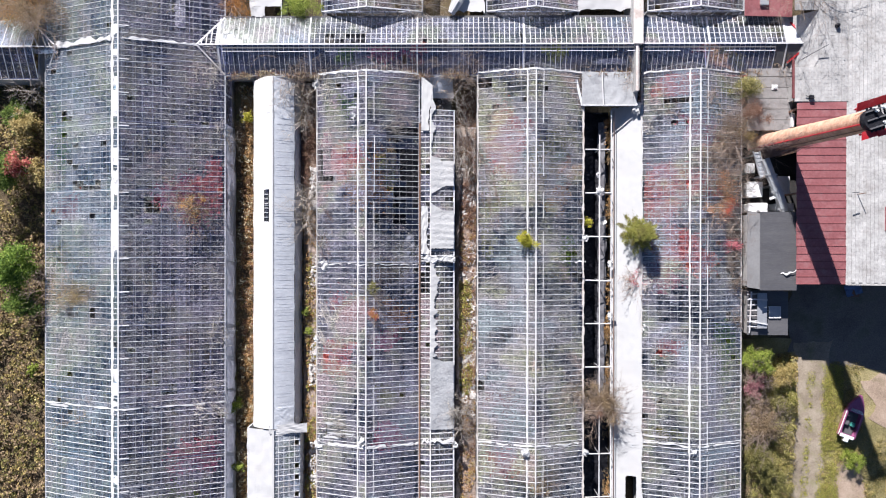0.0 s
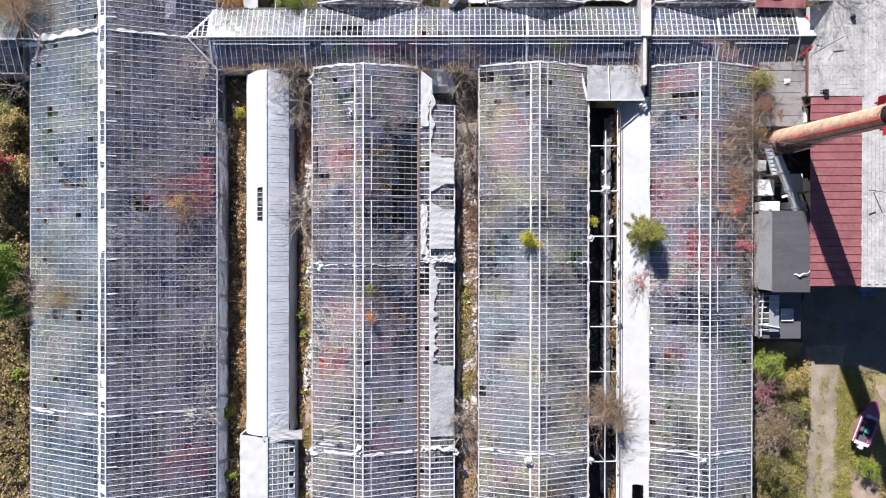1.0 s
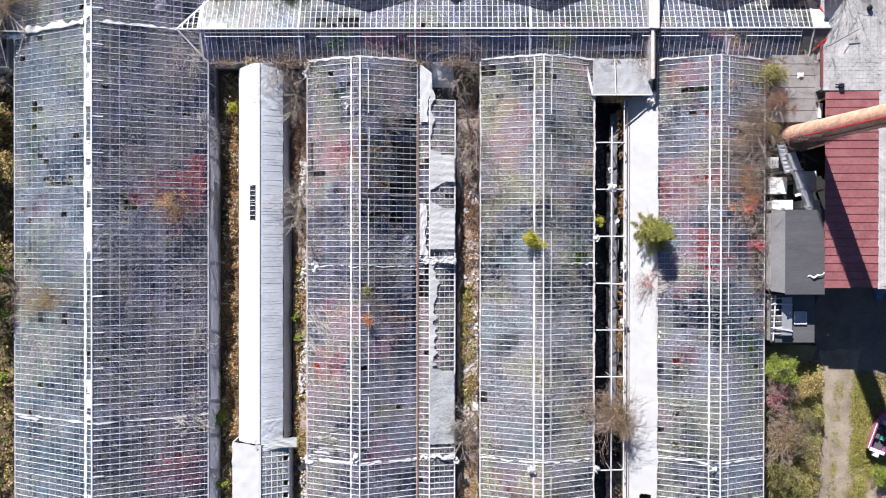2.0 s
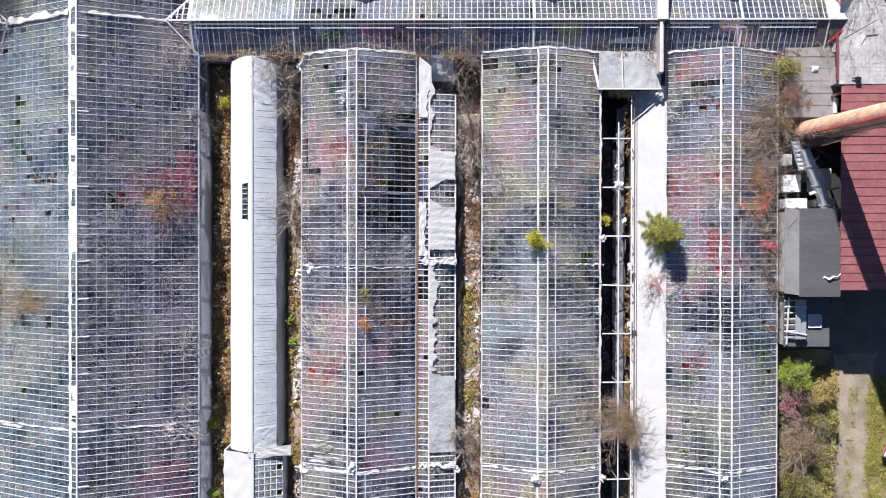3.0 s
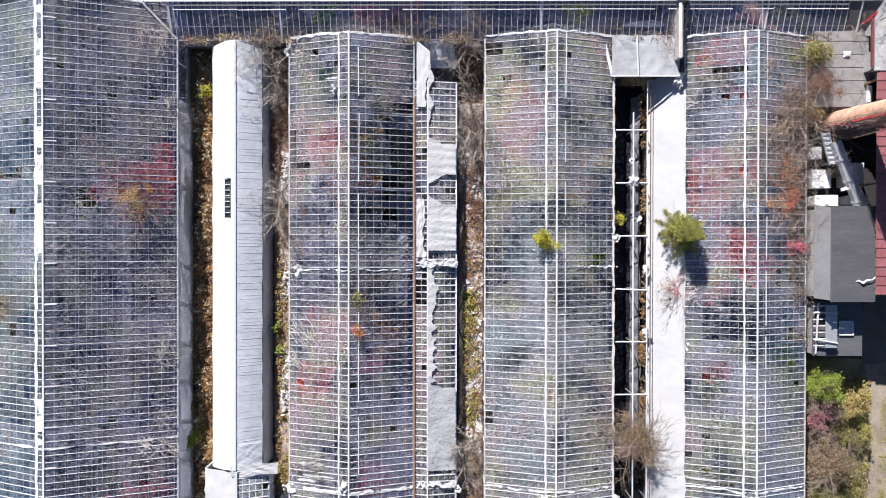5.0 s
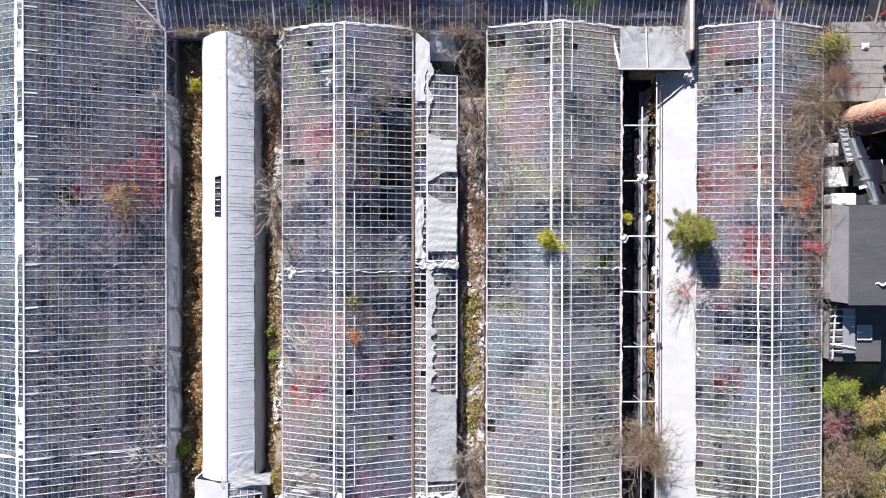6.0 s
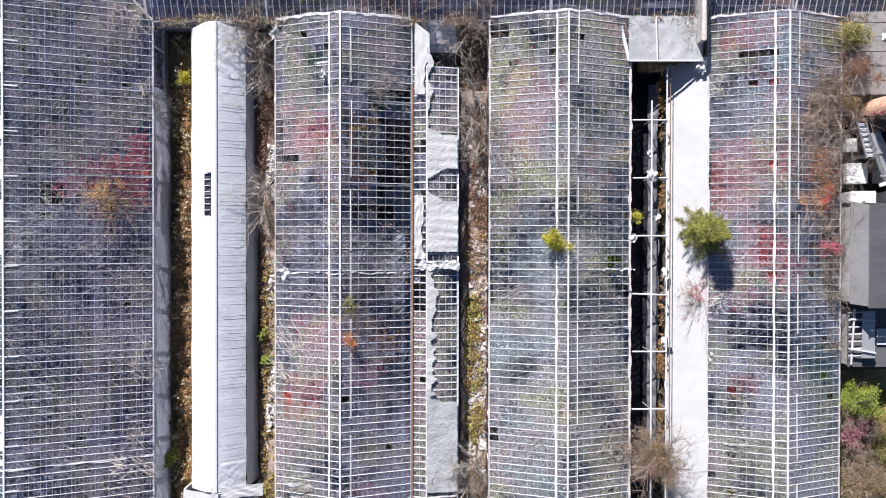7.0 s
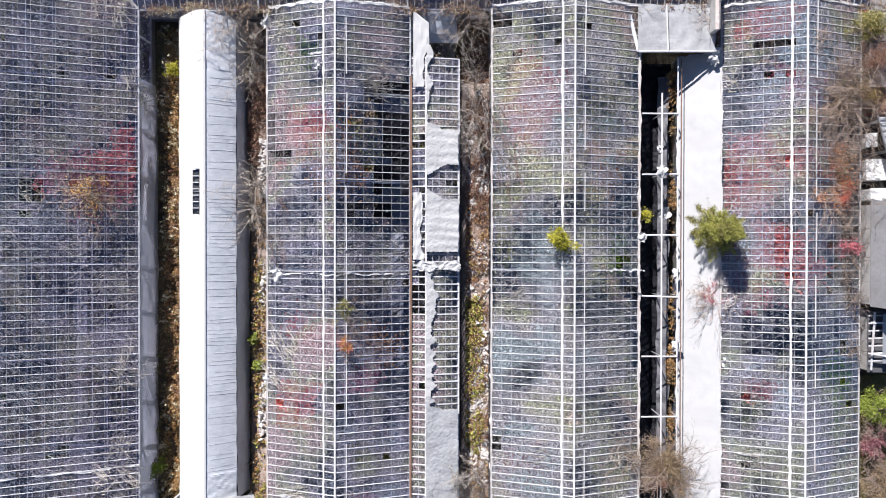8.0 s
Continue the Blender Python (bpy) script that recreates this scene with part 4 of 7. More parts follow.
for xa, za, xb, zb, w in ((-34.4, 2.75, -27.9, 5.5, 0.22), (-26.9, 5.6, -21.6, 3.4, 0.10)):
    part("flashing_strip", draped(40, 3, lambda u, v: (xa + (xb - xa) * u, 16.95 + w * 1.6 * wob(u * 8, v, 1, 3) * (0.6 + v) + w * (v - 0.5) * 2, za + (zb - za) * u + 0.07 + 0.05 * wob(u * 20, v * 2, 1.0)), 0.012), TAPE, joint1)


# ---- northern row of greenhouses, seen only at their ends ----
greenhouse("end of a derelict greenhouse beyond the corridor, dirty glass", -11.2, -7.2, -2.6, 20.0, 29.0, 2.4, 3.85, 8, 8, [(-11, -3, 21, 29, 0.06)], (0, -1), 0.7, (True, False))
greenhouse("end of a derelict greenhouse beyond the corridor, dirty glass", 2.9, 6.95, 10.8, 20.0, 29.0, 2.4, 3.85, 8, 8, [(3, 10, 21, 29, 0.05)], (0, -1), 0.7, (True, False))
greenhouse("end of a derelict greenhouse beyond the corridor, dirty glass", 16.6, 20.6, 24.7, 20.0, 29.0, 2.4, 3.85, 8, 8, [(17, 24, 21, 29, 0.05)], (0, -1), 0.75, (True, False))


def sheet_roof(label, x0, x1, y0, y1, z, sag, material=SHEET, hole=None, seed=1, walls=True, rag=0.18, tilt=0.0):
    """A low house roofed with one big plastic sheet over a frame."""
    ob = thing("sheeted_house", label, "shed", ((x0 + x1) / 2, (y0 + y1) / 2, 0))
    nx, ny = max(6, int((x1 - x0) * (10 if hole else 5))), max(6, int((y1 - y0) * (8 if hole else 4)))

    def place(u, v):
        x = x0 + (x1 - x0) * u + (rag * wob(v * (y1 - y0), u * 3, 0.9, seed) if u in (0.0, 1.0) else 0)
        y = y0 + (y1 - y0) * v + (rag * wob(u * 9, v, 1.1, seed + 2) if v in (0.0, 1.0) else 0)
        if hole and hole(x, y):
            return None
        if hole:
            x, y = x + 0.05 * wob(x, y, 5.0, seed), y + 0.05 * wob(x, y, 5.0, seed + 3)
        return (x, y, z + tilt * (x - x0) / (x1 - x0) - sag * math.sin(math.pi * u) * (0.5 + wob(0, y, 0.35, seed)) + 0.05 * wob(x, y, 0.45, seed) + (0.012 if tilt else 0.03) * wob(x, y, 1.6, seed))
    part("roof_sheet", draped(nx, ny, place), material, ob)
    if walls:
        for x in (x0 + 0.1, x1 - 0.1):
            n = max(2, round((y1 - y0) / 1.9))
            for i in range(n):
                y = y0 + 0.1 + (y1 - y0 - 0.2) * i / (n - 1)
                put("post", mesh_of("post", boxed(x - 0.03, x + 0.03, y - 0.03, y + 0.03, -0.02, z - 0.15), PALE_METAL), ob)
            part("side_sheet", boxed(x - 0.01, x + 0.01, y0 + 0.1, y1 - 0.1, 0.0, z - 0.2), GREY_FILM, ob)
    return ob


sheet_roof("low house under a sagging white plastic sheet", -0.13, 2.77, 20.0, 28.0, 2.5, 0.2, seed=4, rag=0.3)
sheet_roof("low house under a torn white sheet", 10.20, 15.49, 20.1, 28.0, 2.5, 0.2, seed=6, rag=0.3)
sheet_roof("narrow white sheeted house beyond the corridor", -17.30, -14.58, 19.58, 28.0, 2.5, 0.1, hole=lambda x, y: -16.04 < x < -14.77 and y < 20.35, seed=9)
part("rolled_sheet", tube(bmesh.new(), [(-0.15, 19.74, 2.7), (0.42, 20.65, 2.75), (0.80, 21.85, 2.7)], [0.3, 0.42, 0.4], 9), SHEET, tagged(thing("plastic_bundle", "bundle of crumpled white plastic sheeting", "sheeting", (-0.15, 19.81, 2.5)), ""))
red_shed = thing("red_shed", "red-painted shed roof beside the corridor", "shed", (26.54, 20.24, 0))
part("roof", slab(bmesh.new(), [(24.48, 19.33, 3.2), (28.43, 19.23, 3.2), (28.33, 22.46, 3.6), (24.39, 22.47, 3.6)], 0.08), RED_ROOF, red_shed)
part("wall", boxed(24.76, 28.35, 19.62, 22.67, 0, 3.1), WALL_PAINT, red_shed)
part("skylight", boxed(25.67, 26.38, 20.13, 20.70, 3.3, 3.5, bevel=0.03), PALE_METAL, red_shed)


# ---- the narrow white tunnel house ----
def tunnel_house():
    ob = thing("tunnel_house", "narrow plastic-covered tunnel house with white and grey slopes", "greenhouse", (-15.4, -0.6, 0))
    xw, xr, xe, y0, y1, ze, zr = -17.15, -15.25, -13.62, -15.6, 14.40, 2.0, 3.0
    hole = (-15.91, -15.74, 2.03, 4.76)

    def arch(a, b, u):
        # from the eave (u = 0) up to the ridge, bulging outwards
        return a + (b - a) * u, ze + (zr - ze) * math.sin(u * math.pi / 2) ** 0.85

    def flat(u):
        # the eastern side runs nearly straight from eave to ridge
        return xe + (xr - xe) * u, ze + (zr - ze) * (0.72 * u + 0.28 * math.sin(u * math.pi / 2))

    def west(u, v):
        x, z = arch(xw, xr, u)
        y = y0 + (y1 - y0) * v - (0.35 * (1 - u) ** 2 if v == 1.0 else 0)
        if hole[0] - 0.05 < x < hole[1] + 0.05 and hole[2] < y < hole[3]:
            return None
        return (x + (0.05 * wob(y, 1, 0.6) if u == 0 else 0), y, z + 0.018 * wob(x, y, 1.2, 2))

    def east(u, v):
        x, z = flat(u)
        y = y0 + (y1 - y0) * v
        slack = 0.05 * wob(x + 0.6 * y, y, 1.3, 8) + 0.03 * wob(x * 2 - y, y, 2.6, 9) if y > 10.8 or y < -13.8 else 0.0
        return (x + (0.05 * wob(y, 2, 0.9) if u == 0 else 0), y, z + 0.008 * wob(x, y, 1.6, 5) + slack)
    cover = part("white_cover", draped(12, 150, west), COVER, ob, "white plastic cover with a small torn window")
    part("grey_cover", draped(9, 330, east), RIBBED, ob, "pale grey translucent cover with thin ribs")
    # thin ribs across the cover
    y = -13.6
    while y < 10.8:
        bm = bmesh.new()
        lean = RNG.normal(0, 0.03)
        pts = [(flat(u)[0], y + lean * u, flat(u)[1] + 0.012) for u in (0.02, 0.2, 0.45, 0.7, RNG.uniform(0.8, 0.97))]
        tube(bm, pts, [RNG.uniform(0.003, 0.008)] * 5, 4, False)
        part("cover_rib", bm, RIB_GREY, ob)
        y += RNG.choice([0.22, 0.24, 0.45, 0.48, 0.70])
    part("ridge_strip", beamed((xr, y0, zr + 0.02), (xr, y1, zr + 0.02), 0.12, 0.04), SHEET, ob)
    for i in range(12):
        y = y0 + 0.2 + (y1 - y0 - 0.4) * i / 11
        bm = bmesh.new()
        tube(bm, [(xw + 0.08, y, 0), (xw + 0.08, y, 1.95)] + [(arch(xw, xr, u)[0], y, arch(xw, xr, u)[1] - 0.07) for u in (0.3, 0.6, 1.0)]
             + [(flat(u)[0], y, flat(u)[1] - 0.07) for u in (0.6, 0.3)] + [(xe - 0.08, y, 1.95), (xe - 0.08, y, 0)], [0.025] * 9, 6)
        part("hoop", bm, PALE_METAL, ob)
    part("window_pane", boxed(hole[0] - 0.12, hole[1] + 0.08, hole[2], hole[3], 2.76, 2.77), GLASS_CLEAN_SHADED, cover, "clear pane over the dark inside")
    for k in range(8):
        y = hole[2] + (hole[3] - hole[2]) * k / 7
        part("window_bar", boxed(hole[0] - 0.12, hole[1] + 0.08, y - 0.022, y + 0.022, 2.82, 2.86), WHITE_BAR, cover)
    part("side_sheet", draped(3, 90, lambda u, v: (xe + 0.03 + 0.25 * (1 - u) + 0.08 * wob(v * 30, u, 1.0), y0 + (y1 - y0) * v, 0.02 + 1.95 * u), 0.01), GREY_SHEET, ob)
    part("side_sheet", boxed(xw - 0.01, xw + 0.01, y0, y1, 0, 1.95), SHEET, ob)
    part("end_sheet", draped(10, 6, lambda u, v: (xw + (xe - xw) * u, y1 - 0.05 + 0.12 * (1 - v) + 0.05 * wob(u * 5, v * 3, 1), v * (2.0 + 0.95 * math.sin(math.pi * u))), 0.01), GREY_SHEET, ob)
    return ob


tunnel_house()


def tunnel_annexe():
    ob = thing("glass_annexe", "low annexe with a white sheet slope and square panes", "greenhouse", (-15.4, -22, 0))
    xw, xr, xe, y0, y1 = -17.62, -15.21, -13.16, -28.0, -15.70
    part("white_cover", draped(10, 60, lambda u, v: (xw + (xr - xw) * u + (0.25 * wob(v * 12, 3, 1) if u == 0 else 0), y0 + (y1 - y0) * v, 2.1 + 0.85 * u ** 0.8 + 0.05 * wob(u * 4, v * 14, 1.0, 3))), SHEET, ob)
    glaze_slope(ob, xe, 2.1, xr, 2.95, y0, y1, 5, [(xe - 0.6, xe, -23, -16, 0.35)], (0, -1), GLASS_WASHED, 0.055, 0.05, pitch=0.5, lap=WHITE_BAR)
    part("ridge_strip", beamed((xr, y0, 3.0), (xr, y1, 3.0), 0.18, 0.05), SHEET, ob)
    for x in (xw, xe):
        part("side_wall", boxed(x - 0.05, x + 0.05, y0, y1, 0, 2.05), GREY_SHEET, ob)
    # crumpled film along the joint
    part("film_rag", draped(40, 6, lambda u, v: (-15.57 + 3.1 * u, -15.66 + (v - 0.5) * 0.8 + 0.16 * wob(u * 3, v * 2, 1, 6), 3.0 - 0.75 * u + 0.05 * wob(u * 5 + v * 3, v * 2, 1.0, 2)), 0.012), SHEET, ob)
    return ob


tunnel_annexe()


# ---- lean-to beside the second greenhouse ----
def lean_to():
    ob = thing("lean_to", "lean-to glass roof half covered by a torn white sheet", "greenhouse", (-1.4, -7, 0))
    xv, xb, xe, y0, y1 = -2.75, -1.86, 0.12, -28.0, 11.6
    glaze_slope(ob, xe, 2.1, xb, 2.55, y0, y1, 5, [(xb, xe, -7.5, -1.5, 0.12), (xb, xe, 4, 6, 0.1)], (-7, 0), GLASS, 0.06, 0.03)
    glaze_slope(ob, xv, 2.35, xb, 2.55, y0, y1, 2, [(xv, xb, -4, 9, 0.35)], (-7, 0), GLASS, 0.06, 0.03)
    part("valley_beam", beamed((xv - 0.05, y0, 2.44), (xv - 0.05, 10.5, 2.44), 0.13, 0.08), RUSTY, ob, "rusty brown valley beam")
    part("ridge_rail", beamed((xb, y0, 2.6), (xb, y1, 2.6), 0.10, 0.06), WHITE_BAR, ob)
    part("gutter", boxed(xe - 0.06, xe + 0.06, y0, y1, 2.0, 2.1), WHITE_BAR, ob)
    side_wall(ob, xe, y0, y1, 1.98)
    # what is left of the sheet: stretches of it, each with its own torn rim
    def rag(ya, yb, keep, seed):
        def place(u, v):
            x, y = xb + (xe - xb) * u, ya + (yb - ya) * v
            if not keep(u, y):
                return None
            return (x + 0.06 * wob(x, y, 1.5, seed) + 0.05 * wob(x, y, 7.0, seed), y + 0.05 * wob(x, y, 8.0, seed + 4), 2.6 - 0.42 * u + 0.10 + (0.005 if seed == 9 else 0.012) * math.sin(y * 11.0 + 1.5 * wob(x, y, 0.6, seed)) * (0.4 + 0.6 * u) + 0.05 * wob(x, y, 0.8, seed) + 0.012 * wob(x, y, 4.0, seed))
        part("torn_sheet", draped(40, int((yb - ya) * 22), place), DULL_SHEET if seed == 9 else SHEET, ob, "torn white plastic sheet")
    def tooth(y, c, h, w):
        return max(0.0, w * (1 - abs(y - c) / h))
    rag(-0.22, 8.08, lambda u, y: u > -1 and not (u > 1.0 - tooth(y, 4.03, 1.5, 1.3) * (y < 5.09) and y > 3.06) and not (y > 7.26 and u > 0.3 + 0.5 * wob(y, u, 2.0)), 2)
    rag(-9.40, -1.28, lambda u, y: u < 0.28 + 0.25 * wob(y, 0, 0.55, 7) + 0.18 * wob(y, 0, 2.3, 8), 3)
    rag(-15.69, -9.16, lambda u, y: y < -9.89 or u < 0.35 + 0.6 * wob(y, u, 2.5, 3), 9)
    rag(8.08, 12.81, lambda u, y: u < 0.12 + 0.2 * wob(y, 0, 1.2, 4), 5)
    part("film_rag", draped(30, 6, lambda u, v: (xv + 0.1 + 2.9 * u, -1.09 + 0.5 * (v - 0.5) + 0.35 * wob(u * 6, v, 1, 3), 2.75 - 0.2 * u + 0.1 * wob(u * 12, v * 4, 1.0, 7)), 0.012), SHEET, ob, "crumpled white film")
    part("film_rag", draped(8, 60, lambda u, v: (xv + 0.1 + 0.95 * u * min(1.0, 0.55 + 0.6 * v + 0.25 * wob(v * 6, 0, 1.0, 3)) * min(1.0, 6 * (1.02 - v)), 9.82 + (14.35 - 9.82) * v, 2.62 + 0.04 * wob(u * 3, v * 6, 1.0, 7)), 0.012), SHEET, ob, "white film over the valley")
    part("film_rag", draped(6, 40, lambda u, v: (xv + 0.1 + 0.75 * u * (0.7 + 0.4 * wob(v * 5, 0, 1, 3)), -0.70 + (3.40 - -0.70) * v, 2.62 + 0.08 * wob(u * 3, v * 9, 1.0, 9)), 0.012), SHEET, ob, "white film over the valley")
    part("north_roof", slab(bmesh.new(), [(-2.90, 12.85, 1.25), (0.10, 12.85, 1.15), (-0.05, 14.91, 1.15), (-2.76, 14.92, 1.25)], 0.03), RIBBED, ob, "bluish grey plastic roof panel")
    return ob


lean_to()


# ---- third gap: the bare frame of a plastic house over black film, and the white strip roof ----
def bare_frame():
    ob = thing("bare_hoop_frame", "bare white pipe frame of a plastic house", "frame", (12.6, -5, 0))
    xa, xm, xb = 11.35, 12.58, 13.59
    tube_me = lambda p, q, r: tube(bmesh.new(), [p, q], [r, r], 7)
    part("long_pipe", tube_me((xm, 9.5, 2.2), (xm, -28, 2.2), 0.05), WHITE_BAR, ob)
    part("long_pipe", tube_me((xb, 11.6, 2.05), (xb, -28, 2.05), 0.04), WHITE_BAR, ob)
    part("long_pipe", tube_me((xb + 0.25, 11.6, 1.95), (xb + 0.25, -28, 1.95), 0.03), RUSTY, ob)
    y = 8.25
    while y > -28:
        part("cross_pipe", tube_me((xa, y, 2.25), (xb, y + RNG.normal(0, 0.05), 2.1), 0.05), WHITE_BAR, ob)
        for x in (xm, xb):
            part("post", tube_me((x, y, -0.02), (x, y, 2.1), 0.035), PALE_METAL, ob)
        y -= 3.72
    return ob


bare_frame()
film = tagged(part("black_film", draped(12, 220, lambda u, v: (11.25 + 2.5 * u, 11.8 - 40 * v, 0.05 + 0.10 * wob(u * 4, v * 50, 1.0) + 0.05 * wob(u * 10, v * 160, 1.0))), BLACK_FILM_AND_SHADE), "crumpled black mulch film on the ground of the bare frame", "film", kind="stuff")


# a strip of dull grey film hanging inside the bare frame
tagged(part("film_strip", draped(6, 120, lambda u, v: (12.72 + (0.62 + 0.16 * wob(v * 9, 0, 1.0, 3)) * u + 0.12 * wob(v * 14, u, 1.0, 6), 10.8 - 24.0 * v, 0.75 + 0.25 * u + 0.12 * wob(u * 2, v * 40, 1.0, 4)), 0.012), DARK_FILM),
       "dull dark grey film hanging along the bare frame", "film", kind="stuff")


def keep_strip(x, y):
    return 14.95 + 0.25 * max(0.0, (y + 20.2)) < x < 15.65 and -22.8 < y < -19.7 - 0.5 * abs(x - 15.3) + 0.12 * wob(x, y, 2.0, 3)


sheet_roof("long low house roofed with a torn white plastic sheet", 13.80, 16.16, -28.0, 11.98, 1.15, 0.06, hole=keep_strip, seed=3, rag=0.12, tilt=1.35)
flat = sheet_roof("short greyish sheeted roof bridging two greenhouses", 10.97, 15.66, 11.95, 14.78, 2.65, 0.16, DULL_SHEET, seed=12, rag=0.08)
part("roof_rib", tube(bmesh.new(), [(12.68, 14.74, 2.72), (12.79, 11.91, 2.72)], [0.045, 0.045], 7), WHITE_BAR, flat)
part("roof_edge", tube(bmesh.new(), [(11.02, 11.92, 2.68), (15.60, 11.91, 2.7)], [0.06, 0.06], 7), WHITE_BAR, flat)
# unseen opaque board, added under the sheet to block the sun
part("roof_board", boxed(11.06, 15.56, 12.04, 14.69, 2.36, 2.40), WALL_PAINT, flat)
part("side_brace", beamed((10.46, 14.19, 2.6), (11.02, 11.92, 2.6), 0.2, 0.06), GREY_SHEET, flat)


# ---- ragged flashing across the southern bays of the houses ----
def roof_joint(label, xw, xr, xe, y, ze, zr, seed, w=0.2):
    ob = thing("roof_flashing", label, "flashing", (xr, y, zr), "roof flashings")
    for xa, za, xb, zb in ((xw, ze, xr, zr), (xr, zr, xe, ze)):
        def place(u, v):
            torn = 0.12 if wob(u * 7 + xa, 0, 1.0, seed + 5) < -0.22 else 1.0
            return (xa + (xb - xa) * u, y + w * torn * (v - 0.5) * (1 + 1.3 * wob(u * 8 + xa, v, 1, seed)) + 0.14 * wob(u * 5 + xa, 0, 1, seed + 1), za + (zb - za) * u + 0.06 + 0.05 * wob(u * 16, v * 2, 1.0, seed))
        part("flashing_strip", draped(60, 3, place, 0.012), TAPE, ob)


LAB = "ragged white flashing across the glass roof"
roof_joint(LAB, -35.0, -27.2, -19.5, -13.40, 2.4, 5.7, 2, 0.12)
roof_joint(LAB, -11.6, -7.2, -2.85, -16.85, 2.4, 4.0, 3, 0.22)
roof_joint(LAB, 2.15, 6.95, 11.15, -16.71, 2.4, 4.0, 4, 0.13)
roof_joint(LAB, 16.1, 20.55, 24.55, -16.66, 2.4, 4.0, 5, 0.13)
roof_joint(LAB, -11.6, -7.2, -2.85, -1.55, 2.4, 4.0, 6, 0.07)
roof_joint(LAB, 8.3, 9.6, 11.15, -1.31, 3.6, 2.95, 7, 0.09)
roof_joint(LAB, -11.6, -7.2, -2.85, 14.66, 2.4, 4.0, 11, 0.16)
roof_joint(LAB, 2.15, 6.95, 11.15, 14.77, 2.4, 4.0, 12, 0.14)
roof_joint(LAB, 16.1, 20.55, 24.55, 14.74, 2.4, 4.0, 13, 0.16)
roof_joint(LAB, -2.6, -2.0, 0.1, -16.66, 2.45, 2.6, 8, 0.25)

# ---- the workshop side: roofs, chimney, plant and yard ----
def tiled_roof():
    ob = thing("tiled_building", "large building with a pale weathered tiled roof", "building", (36, 9, 0))
    z = 4.5
    xa, xb, xc = 28.09, 32.28, 50.0
    ya, yb, yc = -3.11, 11.87, 30.0
    rise = 0.25
    top = lambda x: z + rise * max(0.0, x - xb)
    part("wall", boxed(xb + 0.3, xc - 0.3, ya + 0.45, yc, -0.02, z - 0.12), WALL_PAINT, ob)
    part("gable_wall", slab(bmesh.new(), [(xb + 0.3, ya + 0.45, z - 0.12), (xc - 0.3, ya + 0.45, z - 0.12), (xc - 0.3, ya + 0.45, top(xc) - 0.25), (xb + 0.31, ya + 0.45, z - 0.11)], 0.2), WALL_PAINT, ob)
    part("wall", boxed(xa + 0.3, xb + 0.3, yb + 0.3, 13.4, -0.02, z - 0.12), WALL_PAINT, ob)
    part("roof_deck", slab(bmesh.new(), [(xb, ya, z - 0.05), (xc, ya, top(xc) - 0.05), (xc, yc, top(xc) - 0.05), (xb, yc, z - 0.05)], 0.08), PALE_ROOF, ob)
    part("roof_deck", boxed(30.0, xb - 0.001, yb, yc, z - 0.12, z - 0.03), PALE_ROOF, ob)
    part("roof_deck", boxed(xa, 29.999, yb, 14.7, z - 0.12, z - 0.03), PALE_ROOF, ob)
    part("roof_deck", boxed(xa, 29.999, 19.4, yc, z - 0.12, z - 0.03), PALE_ROOF, ob)
    part("roof_deck", slab(bmesh.new(), [(30.0, 14.7, z - 0.05), (30.0, 19.4, z - 0.05), (28.3, 19.4, 2.3), (28.3, 14.7, 2.3)], 0.08), PALE_ROOF, ob)
    step_x, step_y = 0.27, 0.30
    tile = mesh_of("roof_tile", boxed(-step_x / 2 + 0.005, step_x / 2 - 0.005, -step_y / 2 + 0.003, step_y / 2 - 0.003, -0.03, 0.010), PALE_ROOF)
    corner, polys = np.array([v.co[:] for v in tile.vertices]), [tuple(p.vertices) for p in tile.polygons]
    verts, faces = [], []
    x = xa + step_x / 2
    col = 0
    while x < xc - 6:
        y = ya + step_y * (0.5 + 0.5 * (col % 2 if x > xb else 0))
        col += 1
        while y < yc - 6:
            if (x > xb + 0.1 or y > yb + 0.16) and not (x < 30.1 and 14.6 < y < 19.5):
                m = pose(x, y, top(x) + RNG.normal(0, 0.004), RNG.normal(0, 1.3), RNG.normal(0, 1.3) - (math.degrees(math.atan(rise)) if x > xb else 0), RNG.normal(0, 0.7))
                if x < xb + 3.0 and -2.7 < y < 4.4:
                    put("roof_tile", tile, ob, m)
                else:
                    mm = np.array(m)
                    faces += [tuple(q + len(verts) * 8 for q in f) for f in polys]
                    verts.append(corner @ mm[:3, :3].T + mm[:3, 3])
            y += step_y
        x += step_x
    put("roof_tiles", from_arrays("roof_tiles", np.concatenate(verts), faces, PALE_ROOF), ob, kind="stuff")
    part("eaves_board", beamed((xb, ya - 0.04, z - 0.07), (xc, ya - 0.04, top(xc) - 0.07), 0.06, 0.18), WALL_PAINT, ob)
    part("red_gutter", boxed(xa - 0.15, xa - 0.02, yb + 0.3, 15.41, z - 0.25, z - 0.02), RED_SEAM, ob, "faded red gutter")
    return ob


tiled_roof()


